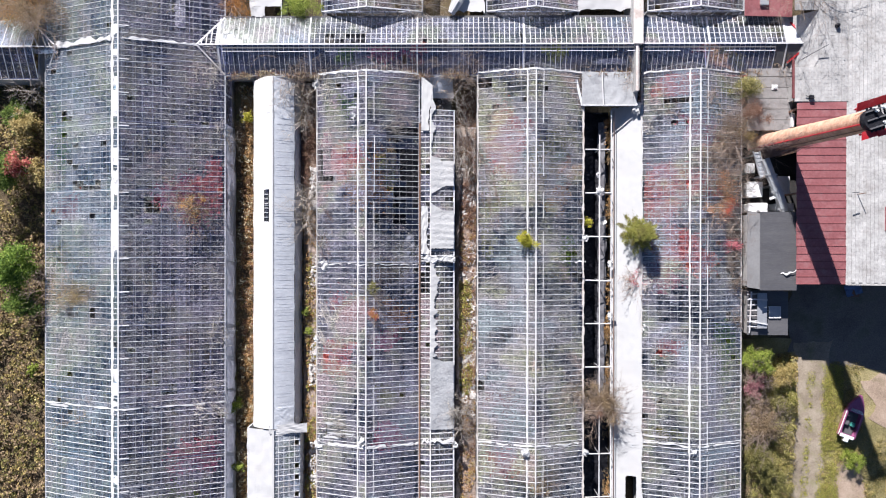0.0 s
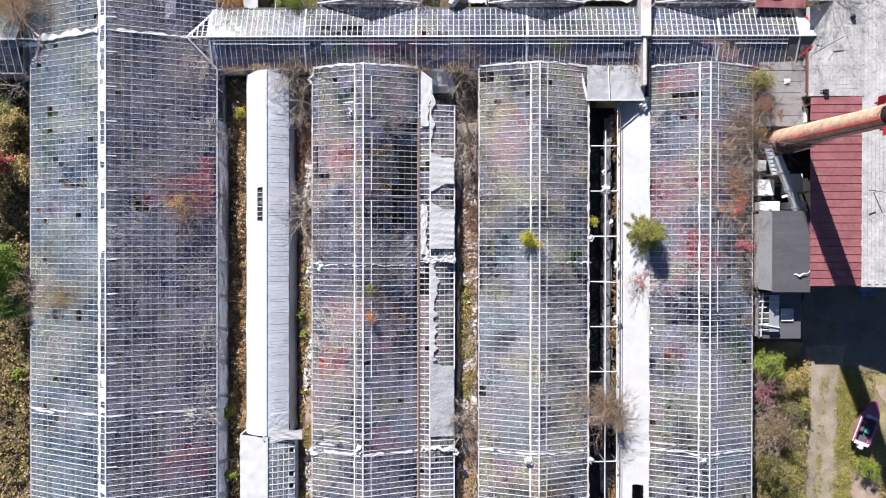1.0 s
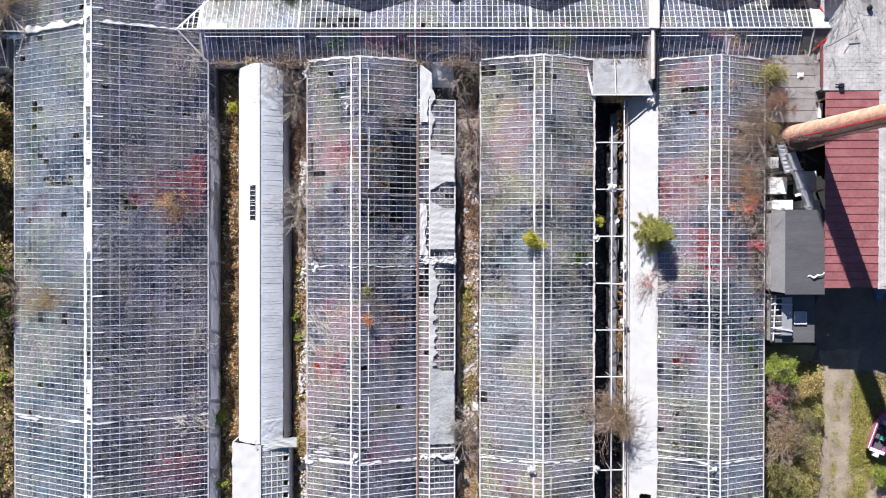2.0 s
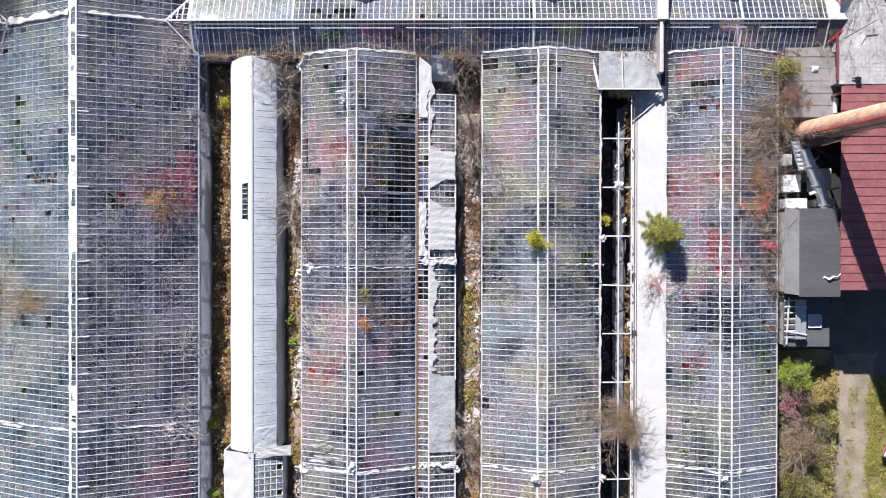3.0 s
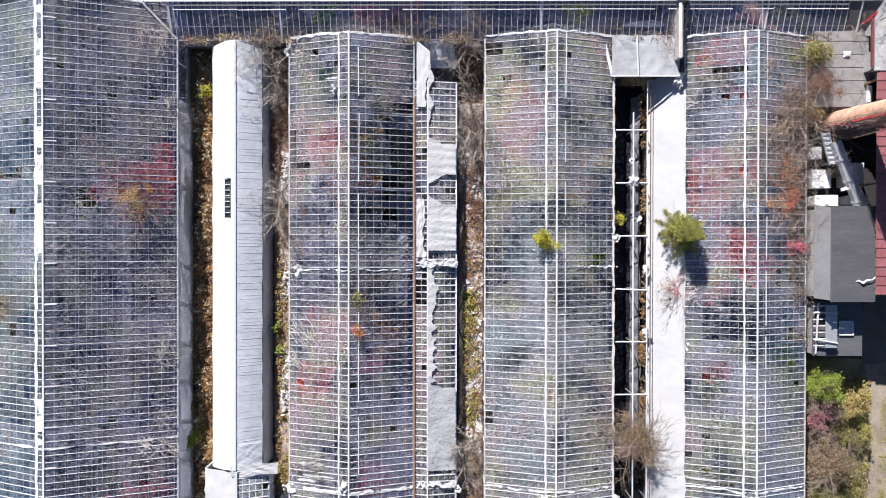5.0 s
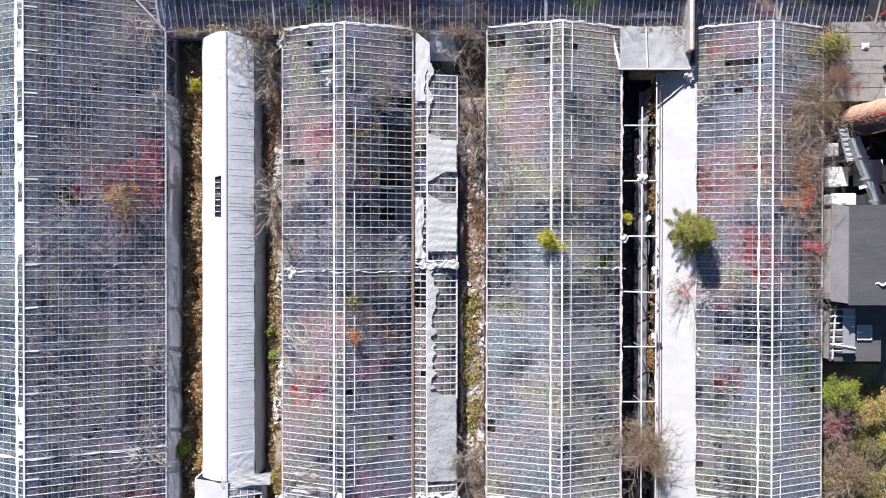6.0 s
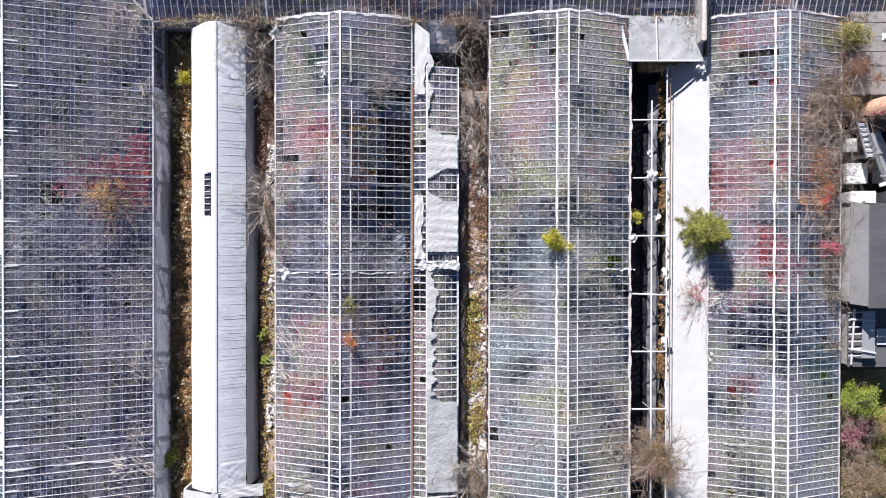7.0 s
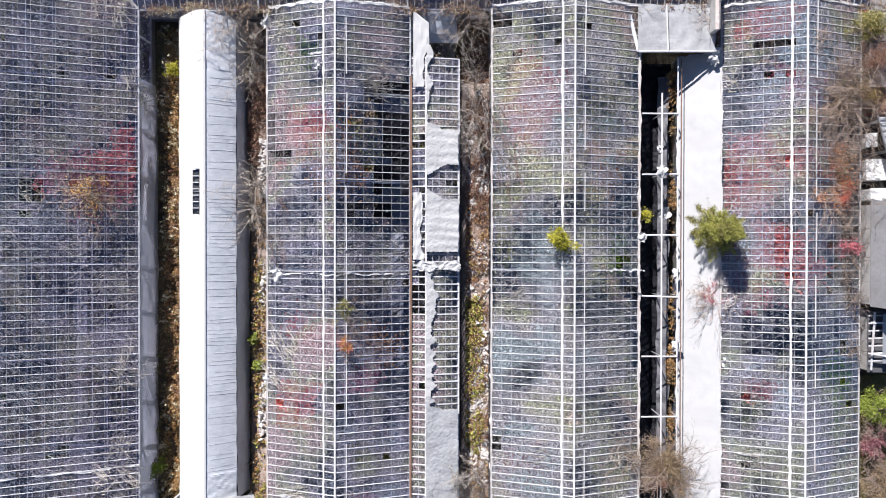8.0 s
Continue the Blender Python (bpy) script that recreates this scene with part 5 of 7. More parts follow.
def red_roof():
    ob = thing("red_roofed_lean_to", "lean-to with a faded red corrugated sheet roof", "shed", (30.4, 4.4, 0))
    x0, x1, y0, y1, z = 28.28, 32.29, -3.11, 11.87, 4.40
    n = round((y1 - y0) / 0.62)
    step = (y1 - y0) / n
    sheet = mesh_of("roof_sheet", slab(bmesh.new(), [(0, 0, 0), (x1 - x0, 0, 0.06), (x1 - x0, step + 0.03, 0.10), (0, step + 0.03, 0.04)], 0.02), RED_ROOF)
    for i in range(n):
        put("roof_sheet", sheet, ob, pose(x0 + RNG.normal(0, 0.02), y0 + i * step, z + RNG.normal(0, 0.004), 0, 0, RNG.normal(0, 0.15)))
        put("seam", mesh_of("seam", beamed((x0, y0 + i * step, z + 0.03), (x1, y0 + i * step + 0.01, z + 0.09), 0.035, 0.07), RED_SEAM), ob)
    part("wall", boxed(x0 + 2.6, x1 - 0.05, y0 + 0.35, y1 - 0.1, -0.02, z - 0.04), WALL_PAINT, ob)
    for k in range(5):
        y = y0 + 0.5 + (y1 - y0 - 1.0) * k / 4
        part("post", boxed(x0 + 0.15, x0 + 0.3, y - 0.07, y + 0.07, -0.02, z - 0.03), RUSTY, ob)
    part("edge_beam", boxed(x0 + 0.12, x0 + 0.3, y0 + 0.1, y1 - 0.1, z - 0.22, z - 0.03), RUSTY, ob)
    return ob


red_roof()


def grey_house():
    ob = thing("grey_roofed_workshop", "small workshop with a dark grey sheet roof", "building", (26.8, -0.4, 0))
    xl, xm, xr = 24.71, 25.48, 28.59
    y0, y1, z = -3.65, 2.84, 4.0
    n = 15
    step = (y1 - y0) / n
    strip = mesh_of("roof_sheet", slab(bmesh.new(), [(0, 0, 0.05), (xr - xm, 0, -0.04), (xr - xm, step + 0.02, -0.01), (0, step + 0.02, 0.08)], 0.015), GREY_ROOF)
    for i in range(n):
        put("roof_sheet", strip, ob, pose(xm, y0 + i * step, z + RNG.normal(0, 0.004)))
    part("side_roof", slab(bmesh.new(), [(xl, -3.44, 3.3), (xm, y0 + 0.1, z + 0.03), (xm, y1 - 0.1, z + 0.03), (xl, 3.00, 3.3)], 0.04), MID_ROOF, ob, "lighter grey side slope")
    part("ridge_strip", beamed((xm, y0, z + 0.09), (xm, y1, z + 0.09), 0.10, 0.04), GREY_ROOF, ob)
    part("wall", boxed(xl + 0.15, xr - 0.15, y0 + 0.3, y1 - 0.2, -0.02, 3.25), WALL_PAINT, ob)
    part("wall", boxed(xm, xr - 0.15, y0 + 0.3, y1 - 0.2, 3.25, z - 0.06), WALL_PAINT, ob)
    return ob


grey_house()
rag = thing("loose_sheet_strip", "loose pale metal strip lying on the grey roof", "scrap", (27.77, -2.04, 4.0))
part("strip", draped(16, 2, lambda u, v: (27.16 + 1.6 * u, -2.28 + 0.55 * u - 0.35 * math.sin(u * 3.0) * 0.5 + 0.10 * math.sin(u * 17) * (1 - u) + (0.05 + 0.10 * abs(math.sin(u * 5))) * (v - 0.5), 4.07 + 0.12 * math.sin(u * 3)), 0.02), WHITE_BOX, rag)


def back_shed():
    ob = thing("flat_shed", "flat dark shed with a skylight and a white lattice awning", "shed", (27, -5.6, 0))
    x0, x1, y0, y1 = 25.09, 28.53, -7.56, -3.80
    part("roof", boxed(x0, x1, y0, y1, 2.28, 2.4, bevel=0.02), GREY_ROOF, ob)
    part("wall", boxed(x0 + 0.1, x1 - 0.1, y0 + 0.1, y1, -0.02, 2.28), WALL_PAINT, ob)
    sky_l = part("skylight", boxed(26.86, 27.86, -6.10, -5.09, 2.4, 2.5, bevel=0.02), PALE_METAL, ob, "pale square skylight")
    sx0, sx1, sy0, sy1 = 26.86, 27.86, -6.10, -5.09
    for a, b, c, e in ((sx0, sx1, sy0, sy0 + 0.06), (sx0, sx1, sy1 - 0.06, sy1), (sx0, sx0 + 0.06, sy0 + 0.06, sy1 - 0.06), (sx1 - 0.06, sx1, sy0 + 0.06, sy1 - 0.06)):
        part("frame_rail", boxed(a, b, c, e, 2.5, 2.53), WHITE_BAR, sky_l)
    part("awning_roof", boxed(25.79, 26.59, -6.94, -3.96, 2.72, 2.78), PALE_METAL, ob, "pale metal awning strip")
    for k in range(7):
        y = -6.81 + (-4.07 - -6.81) * k / 6
        part("awning_bar", beamed((25.01, y, 2.62), (26.02, y + 0.05, 2.70), 0.07, 0.05), WHITE_BAR, ob)
    for p, q in (((25.02, -4.45, 2.85), (26.60, -4.54, 2.85)), ((25.03, -6.32, 2.85), (26.60, -6.60, 2.85)), ((25.26, -3.82, 2.85), (25.18, -7.37, 2.6))):
        part("awning_bar", beamed(p, q, 0.10, 0.08), WHITE_BAR, ob)
    return ob


back_shed()

# flat concrete roof between corridor and chimney
flat_roof = thing("concrete_roof", "flat roof of grey concrete planks", "roof", (27.21, 12.73, 0))
ya, yb, xa, xb = 9.78, 15.26, 24.96, 28.77
for i in range(6):
    w = (yb - ya) / 6
    part("plank", boxed(xa + RNG.uniform(0, 0.06), xb, ya + i * w + 0.02, ya + (i + 1) * w - 0.015, 2.45, 2.6 + RNG.normal(0, 0.01), bevel=0.015), PLANK, flat_roof)
part("wall", boxed(xa + 0.15, xb - 0.1, ya + 0.1, yb - 0.1, -0.02, 2.44), WALL_PAINT, flat_roof)
part("downpipe", boxed(28.58, 28.82, 10.06, 11.21, 2.6, 2.95, bevel=0.02), WHITE_BOX, flat_roof)
bag = tagged(part("plastic_bag", draped(6, 6, lambda u, v: (26.97 + 0.5 * u + 0.08 * wob(u * 3, v * 3, 1), 13.22 + 0.45 * v + 0.08 * wob(v * 4, u, 1), 2.66 + 0.12 * math.sin(u * 3.1) * math.sin(v * 3.1)), 0.01), WHITE_BOX), "crumpled white plastic bag on the concrete roof", "bag")


def chimney():
    bx, by = 26.86, 8.83
    ob = thing("chimney", "tall round orange chimney with bare vines and a red steel crown", "chimney", (bx, by, 0))
    h = 17.6
    rad = lambda z: 0.88 - 0.011 * z
    rows = 38
    for i in range(rows):
        z0, z1 = h * i / rows, h * (i + 1) / rows
        bm = bmesh.new()
        r0, r1 = rad(z0) + RNG.normal(0, 0.006), rad(z1) + RNG.normal(0, 0.006)
        tube(bm, [(bx, by, z0), (bx, by, z0 + 0.02), (bx, by, z1 - 0.03), (bx, by, z1)], [r0 - 0.006, r0, r1, r1 - 0.006], 28)
        for f in bm.faces:
            f.smooth = False
        part("drum_ring", bm, BRICK, ob)
    # the terminator side carries a red cable duct
    ang = math.atan2(-0.30, -0.95)
    ux, uy = math.cos(ang + 0.06), math.sin(ang + 0.06)
    part("cable_duct", tube(bmesh.new(), [(bx + ux * (rad(z) + 0.05), by + uy * (rad(z) + 0.05), z) for z in (0.3, 5, 10, h)], [0.05] * 4, 6), RED_PAINT, ob, "red painted cable duct")
    ang2 = ang + 0.62
    part("cable_duct", tube(bmesh.new(), [(bx + math.cos(ang2) * (rad(z) + 0.05), by + math.sin(ang2) * (rad(z) + 0.05), z) for z in (0.3, 5, 10, h)], [0.035] * 4, 6), RUSTY, ob)
    # crown: a dark service platform with red side plates, brackets and pale insulators
    part("flue_rim", tube(bmesh.new(), [(bx, by, h), (bx, by, h + 0.25), (bx, by, h + 0.5)], [0.70, 0.74, 0.66], 24), BLACK_FILM_AND_SHADE, ob, "sooty flue rim")
    ux, uy = math.cos(ang), math.sin(ang)
    ax, ay = -ux, -uy
    at_ = lambda f, sd, z: (bx + ax * f - ay * sd, by + ay * f + ax * sd, z)
    for sd, f0, f1, tilt in ((1.05, -0.75, 1.9, 0.25), (-0.80, -0.95, 0.5, 0.1)):
        part("crown_plate", slab(bmesh.new(), [at_(f0, sd - 0.26, h + 0.15), at_(f1, sd - 0.26, h + 0.15), at_(f1, sd + 0.26, h + 0.15 + tilt), at_(f0 + 0.12, sd + 0.26, h + 0.15 + tilt)], 0.10), RED_PAINT, ob, "red painted steel plate")
    part("crown_plate", slab(bmesh.new(), [at_(0.1, -1.15, h + 0.2), at_(1.0, -1.15, h + 0.2), at_(1.0, -0.75, h + 0.3), at_(0.1, -0.75, h + 0.3)], 0.08), RED_PAINT, ob, "red painted steel plate")
    for k in range(9):
        f = -0.35 + 0.27 * k
        part("deck_bar", beamed(at_(f, -0.75, h + 0.42), at_(f + 0.1, 0.85, h + 0.46), 0.13, 0.06), BLACK_FILM_AND_SHADE, ob)
    for sd in (-0.5, 0.05, 0.6):
        part("deck_rail", beamed(at_(-0.5, sd, h + 0.56), at_(2.0, sd + 0.05, h + 0.56), 0.09, 0.10), GREY_ROOF, ob)
    for f, sd, sz in ((0.2, 0.5, 0.10), (0.7, 0.62, 0.13), (0.9, 0.1, 0.09), (0.1, 0.72, 0.08), (1.3, 0.35, 0.12), (0.45, -0.3, 0.07)):
        p = at_(f, sd, h + 0.6)
        part("insulator", tube(bmesh.new(), [p, (p[0], p[1], p[2] + 0.25)], [sz, sz * 0.7], 8), WHITE_BOX, ob, "pale insulator")
    part("crown_strut", beamed(at_(-0.4, 0.95, h - 0.6), at_(-0.2, 1.0, h + 0.15), 0.10, 0.10), RED_PAINT, ob)
    part("crown_strut", beamed(at_(-0.6, -0.7, h - 0.6), at_(-0.4, -0.8, h + 0.15), 0.10, 0.10), RED_PAINT, ob)
    # vines: many bare stems that cling to the shaded side
    bm = bmesh.new()
    for k in range(520):
        a = ang + RNG.uniform(0.25, 1.5)
        z, rr = RNG.uniform(0.2, 1.5), 0.02
        top = 1.2 + 5.0 * RNG.random() ** 1.2 + (5.0 if k % 9 == 0 else 0.0)
        pts = []
        while z < top:
            off = rad(z) + 0.05 + 0.32 * RNG.random() ** 2
            pts.append((bx + off * math.cos(a), by + off * math.sin(a), z))
            z += RNG.uniform(0.3, 0.7)
            a += RNG.normal(0, 0.12)
        if len(pts) > 2:
            tube(bm, pts, [0.03 * (1 - 0.7 * i / len(pts)) for i in range(len(pts))], 3, False)
    part("climbing_vine", bm, VINE_AND_SHADOW, ob, "tangle of bare climbing stems")
    # the whole stack leans a little to the south
    for child in ob.children:
        for v in child.data.vertices:
            v.co.y -= 0.042 * max(0.0, v.co.z)
    return ob


chimney()

# plant between the last greenhouse and the red roof
def box_unit(label, x0, x1, y0, y1, z0, z1, material, name="tank_box", lid=True):
    ob = thing(name, label, "equipment", ((x0 + x1) / 2, (y0 + y1) / 2, z0))
    part("body", boxed(x0, x1, y0, y1, z0, z1, bevel=0.03), material, ob)
    if lid:
        top = part("lid", boxed(x0 - 0.04, x1 + 0.04, y0 - 0.04, y1 + 0.04, z1, z1 + 0.06, bevel=0.02), material, ob)
        part("handle", boxed((x0 + x1) / 2 - 0.15, (x0 + x1) / 2 + 0.15, y0 + 0.06, y0 + 0.10, z1 + 0.06, z1 + 0.11), PALE_METAL, top)
    return ob


box_unit("white enamelled tank beside the workshop", 25.28, 26.54, 4.26, 5.48, 0, 1.8, WHITE_BOX)
box_unit("white flat-topped box by the workshop wall", 25.11, 26.63, 2.96, 3.63, 0, 2.6, WHITE_BOX)
box_unit("grey machine housing in the narrow yard", 27.89, 28.85, 4.36, 5.97, 0, 1.8, GREY_SHEET)
box_unit("small grey machine housing in the narrow yard", 27.88, 29.33, 3.10, 3.69, 0, 1.5, GREY_SHEET)
box_unit("tilted white panel box beside the greenhouse", 25.19, 25.82, 6.30, 7.07, 0, 1.9, WHITE_BOX)
duct = thing("metal_duct", "square galvanised duct slanting across the narrow yard", "duct", (28.11, 5.79, 0))
part("duct_body", beamed((26.25, 7.33, 3.0), (27.96, 2.96, 3.0), 0.62, 0.5), PALE_METAL, duct)
for k in (0.3, 0.62, 0.95):
    cx, cy = 26.27 + (27.97 - 26.27) * k, 7.33 + (2.94 - 7.33) * k
    part("flange", boxed(cx - 0.42, cx + 0.42, cy - 0.06, cy + 0.06, 2.7, 3.32), PALE_METAL, duct)
part("duct_leg", boxed(27.39, 27.58, 5.08, 5.27, 0, 2.8), PALE_METAL, duct)
part("side_arm", beamed((26.68, 4.00, 3.0), (27.25, 4.19, 3.0), 0.2, 0.12), WHITE_BOX, duct)
conveyor = thing("conveyor_frame", "short galvanised ladder frame beside the chimney", "frame", (27.02, 7.13, 0))
for off in (0.0, 0.55):
    part("rail", beamed((25.36 + off, 8.03, 2.8), (25.98 + off, 5.73, 2.8), 0.08, 0.12), PALE_METAL, conveyor)
for k in range(7):
    f = (k + 0.5) / 7
    x, y = 25.36 + (25.98 - 25.36) * f, 8.03 + (5.73 - 8.03) * f
    part("rung", beamed((x, y, 2.8), (x + 0.55, y, 2.8), 0.06, 0.05), PALE_METAL, conveyor)
part("tray", slab(bmesh.new(), [(25.45, 7.95, 2.72), (25.97, 7.95, 2.72), (26.49, 5.83, 2.72), (26.02, 5.83, 2.72)], 0.03), GREY_SHEET, conveyor)
part("leg", boxed(26.10, 26.20, 5.85, 6.00, 0, 2.7), PALE_METAL, conveyor)
part("leg", boxed(25.62, 25.72, 7.68, 7.83, 0, 2.7), PALE_METAL, conveyor)
# one almost black tone over the whole floor
tagged(part("machine_floor", boxed(24.75, 33.33, 2.88, 9.29, -0.02, 0.03), NEAR_BLACK), "very dark concrete floor between the workshop and greenhouse", "floor", kind="structure")

# small fittings on the tiled roof
aerial = thing("roof_aerial", "thin dark roof aerial on a pole", "aerial", (33.09, 4.19, 4.5))
part("mast", tube(bmesh.new(), [(33.09, 4.28, 4.5), (33.09, 4.28, 5.9)], [0.03, 0.03], 6), RUSTY, aerial)
part("boom", beamed((32.11, 4.33, 5.8), (32.65, 4.33, 5.8), 0.07, 0.05), GREY_ROOF, aerial)
bracket = thing("wall_bracket", "small black lamp bracket at the roof edge", "lamp", (29.33, 12.29, 4.5))
part("arm", beamed((28.92, 12.32, 4.62), (29.38, 12.23, 4.62), 0.06, 0.06), BLACK_FILM_AND_SHADE, bracket)
part("lamp_head", boxed(29.19, 29.56, 12.06, 12.38, 4.5, 4.75, bevel=0.03), BLACK_FILM_AND_SHADE, bracket)
vent = thing("roof_vent", "small dark vent cap on the tiled roof", "vent", (31.48, 18.08, 4.5))
part("cap", tube(bmesh.new(), [(31.48, 18.08, 4.5), (31.48, 18.08, 4.75), (31.48, 18.08, 4.85)], [0.18, 0.18, 0.08], 10), BLACK_FILM_AND_SHADE, vent)
pole = thing("lightning_pole", "thin dark pole leaning over the roof edge", "pole", (29.81, 15.69, 2.6))
part("rod", tube(bmesh.new(), [(28.36, 15.19, 4.56), (30.51, 16.39, 5.1)], [0.04, 0.03], 6), GREY_ROOF, pole)
dormer = thing("red_dormer", "small red roof structure with a dark window", "dormer", (36.55, 2.39, 4.5))
part("body", boxed(35.03, 38.53, 1.27, 3.21, 4.5, 5.4, bevel=0.03), RED_ROOF, dormer)
part("window_pane", boxed(35.07, 38.53, 0.34, 1.13, 4.5, 4.9, bevel=0.02), BLACK_FILM_AND_SHADE, dormer)

# ---- the yard ----
def ragged_patch(name, label, material, x0, x1, y0, y1, z, seed, cat, bend=lambda y: 0.0, rag=0.5):
    n = int((y1 - y0) * 2)
    return tagged(part(name, draped(10, n, lambda u, v: (x0 + (x1 - x0) * u + bend(y0 + (y1 - y0) * v) + rag * (u - 0.5) * wob(v * (y1 - y0), u, 0.5, seed) * 2, y0 + (y1 - y0) * v + rag * wob(u * 6, v, 1.0, seed + 1) * (v in (0.0, 1.0)), z + 0.012 * wob(u * 5, v * 30, 1.0)), 0.02), material), label, cat, kind="structure")


def ragged_sheet(name, label, material, x0, x1, y0, y1, z, seed, cat, low=lambda x: 0.0):
    """A sheet of ground whose southern rim wanders."""
    nx, ny = int((x1 - x0) * 2), int((y1 - y0) * 2)

    def place(u, v):
        x = x0 + (x1 - x0) * u
        rim = low(x) + 0.7 * wob(x, 0, 0.5, seed) + 0.35 * wob(x, 0, 1.7, seed + 1)
        return (x + 0.5 * wob(v * 6, 0, 1.0, seed) * (u == 0.0), y0 + rim * (1 - v) + (y1 - y0) * v, z + 0.012 * wob(u * 9, v * 9, 1.0, seed))
    return tagged(part(name, draped(nx, ny, place, 0.02), material), label, cat, kind="structure")


ragged_sheet("yard", "old dark earth and asphalt yard behind the tiled building", YARD, 29.71, 48.0, -9.66, -3.24, 0.015, 2, "yard", lambda x: -0.2 * (x - 31))
ragged_patch("ground", "rough grass and weeds around the gravel track", LAWN, 24.9, 60.0, -45.0, -8.25, 0.004, 11, "grass")
ragged_patch("road", "worn gravel track through the grass", GRAVEL, 29.6, 32.55, -34.0, -8.4, 0.03, 5, "road", lambda y: 0.06 * (y + 22) + 0.15 * wob(y, 0, 0.3, 3), 0.5)
ragged_patch("pavement", "bare sandy patch beside the track", SANDY, 36.45, 46.0, -15.6, -11.4, 0.035, 8, "pavement", lambda y: -0.15 * (y + 14), 1.2)
ragged_patch("pavement", "bare brown soil south of the boat", SANDY, 33.72, 36.29, -30.0, -19.05, 0.03, 14, "pavement", lambda y: 0.0, 1.0)


def boat():
    cx, cy = 34.99, -14.79
    ob = thing("motor_boat", "small purple motor boat with open cockpit standing on the grass", "boat", (cx, cy, 0))
    d = Vector((35.52 - 33.95, -13.00 - -17.28, 0)).normalized()
    m = Matrix.Translation((cx, cy, 0)) @ Matrix(((d.x, -d.y, 0, 0), (d.y, d.x, 0, 0), (0, 0, 1, 0), (0, 0, 0, 1))) @ Matrix.Diagonal((0.86, 0.86, 0.95, 1))
    half, length = 0.95, 4.5
    hullc = surface("purple_gelcoat", [(0.3, (0.22, 0.055, 0.14)), (0.7, (0.32, 0.10, 0.21))], 0.6, 8, 0.4, 0, 0.05, stain=(0.35, 0.22, 0.32), stain_amount=0.3)

    def width(t):
        return half * min(1.0, (1 - max(0.0, (t - 0.45) / 0.55) ** 2.3)) * (0.92 + 0.08 * min(1, t * 5))
    secs = [i / 14 for i in range(15)]
    bm = bmesh.new()
    prev = None
    for t in secs:
        x, w, lift = (t - 0.5) * length, max(0.03, width(t)), 0.25 * max(0, t - 0.6) ** 2 * 4
        ring = [bm.verts.new(c) for c in ((x, -w, 0.85 + lift * 0.4), (x, -w * 0.85, 0.35 + lift), (x, 0, 0.12 + lift * 1.6), (x, w * 0.85, 0.35 + lift), (x, w, 0.85 + lift * 0.4))]
        if prev:
            for a in range(4):
                bm.faces.new((prev[a], prev[a + 1], ring[a + 1], ring[a]))
        else:
            bm.faces.new(ring)
        prev = ring
    put("hull", mesh_of("hull", bm, hullc), ob, m)
    bm = bmesh.new()
    prev = None
    for t in secs:
        x, w, lift = (t - 0.5) * length, max(0.03, width(t)), 0.25 * max(0, t - 0.6) ** 2 * 4
        open_ = 0.05 < t < 0.62
        iw = w - 0.24 if open_ else 0.0
        ring = [bm.verts.new(c) for c in ((x, -w, 0.86 + lift * 0.4), (x, -iw, 0.90 + lift * 0.4), (x, iw, 0.90 + lift * 0.4), (x, w, 0.86 + lift * 0.4))]
        if prev:
            bm.faces.new((prev[0][0], prev[0][1], ring[1], ring[0]))
            bm.faces.new((prev[0][2], prev[0][3], ring[3], ring[2]))
            if not (open_ and prev[1]):
                bm.faces.new((prev[0][1], prev[0][2], ring[2], ring[1]))
        prev = (ring, open_)
    put("deck", mesh_of("deck", bm, hullc), ob, m)
    put("cockpit_floor", mesh_of("cockpit_floor", boxed(-2.0, 0.5, -0.66, 0.66, 0.40, 0.44), GREY_ROOF), ob, m)
    teal = surface("teal_seat_vinyl", [(0.3, (0.03, 0.22, 0.18)), (0.7, (0.08, 0.38, 0.30))], 1, 8, 0.5, 0, 0.1)
    for x, y in ((-0.9, -0.33), (-0.9, 0.35), (0.0, 0.3)):
        put("seat", mesh_of("seat", boxed(x - 0.2, x + 0.25, y - 0.22, y + 0.22, 0.44, 0.72, bevel=0.05), teal if y < 0.34 and x < -0.5 else GREY_ROOF), ob, m)
    put("windscreen", mesh_of("windscreen", slab(bmesh.new(), [(0.42, -0.7, 1.2), (0.75, -0.5, 0.95), (0.75, 0.5, 0.95), (0.42, 0.7, 1.2)], 0.02), FILM_CLEAR), ob, m)
    put("side_stripe", mesh_of("side_stripe", boxed(-2.2, 0.3, 0.86, 0.93, 0.88, 0.93), WHITE_BOX), ob, m, "white side deck stripe")
    put("side_stripe", mesh_of("side_stripe", boxed(-2.2, 0.0, 0.93, 0.985, 0.70, 0.90), RED_ROOF), ob, m, "red side stripe")
    put("stern_cover", mesh_of("stern_cover", boxed(-2.35, -2.02, -0.72, 0.72, 0.88, 0.98, bevel=0.04), WHITE_BOX), ob, m, "white stern cover")
    motor = put("outboard_motor", mesh_of("outboard_motor", boxed(-2.75, -2.3, -0.2, 0.2, 0.5, 1.15, bevel=0.08), WHITE_BOX), ob, m)
    for x in (-1.4, 1.0):
        put("trestle", mesh_of("trestle", boxed(x - 0.1, x + 0.1, -0.6, 0.6, 0.0, 0.34), RUSTY), ob, m)
    return ob


boat()
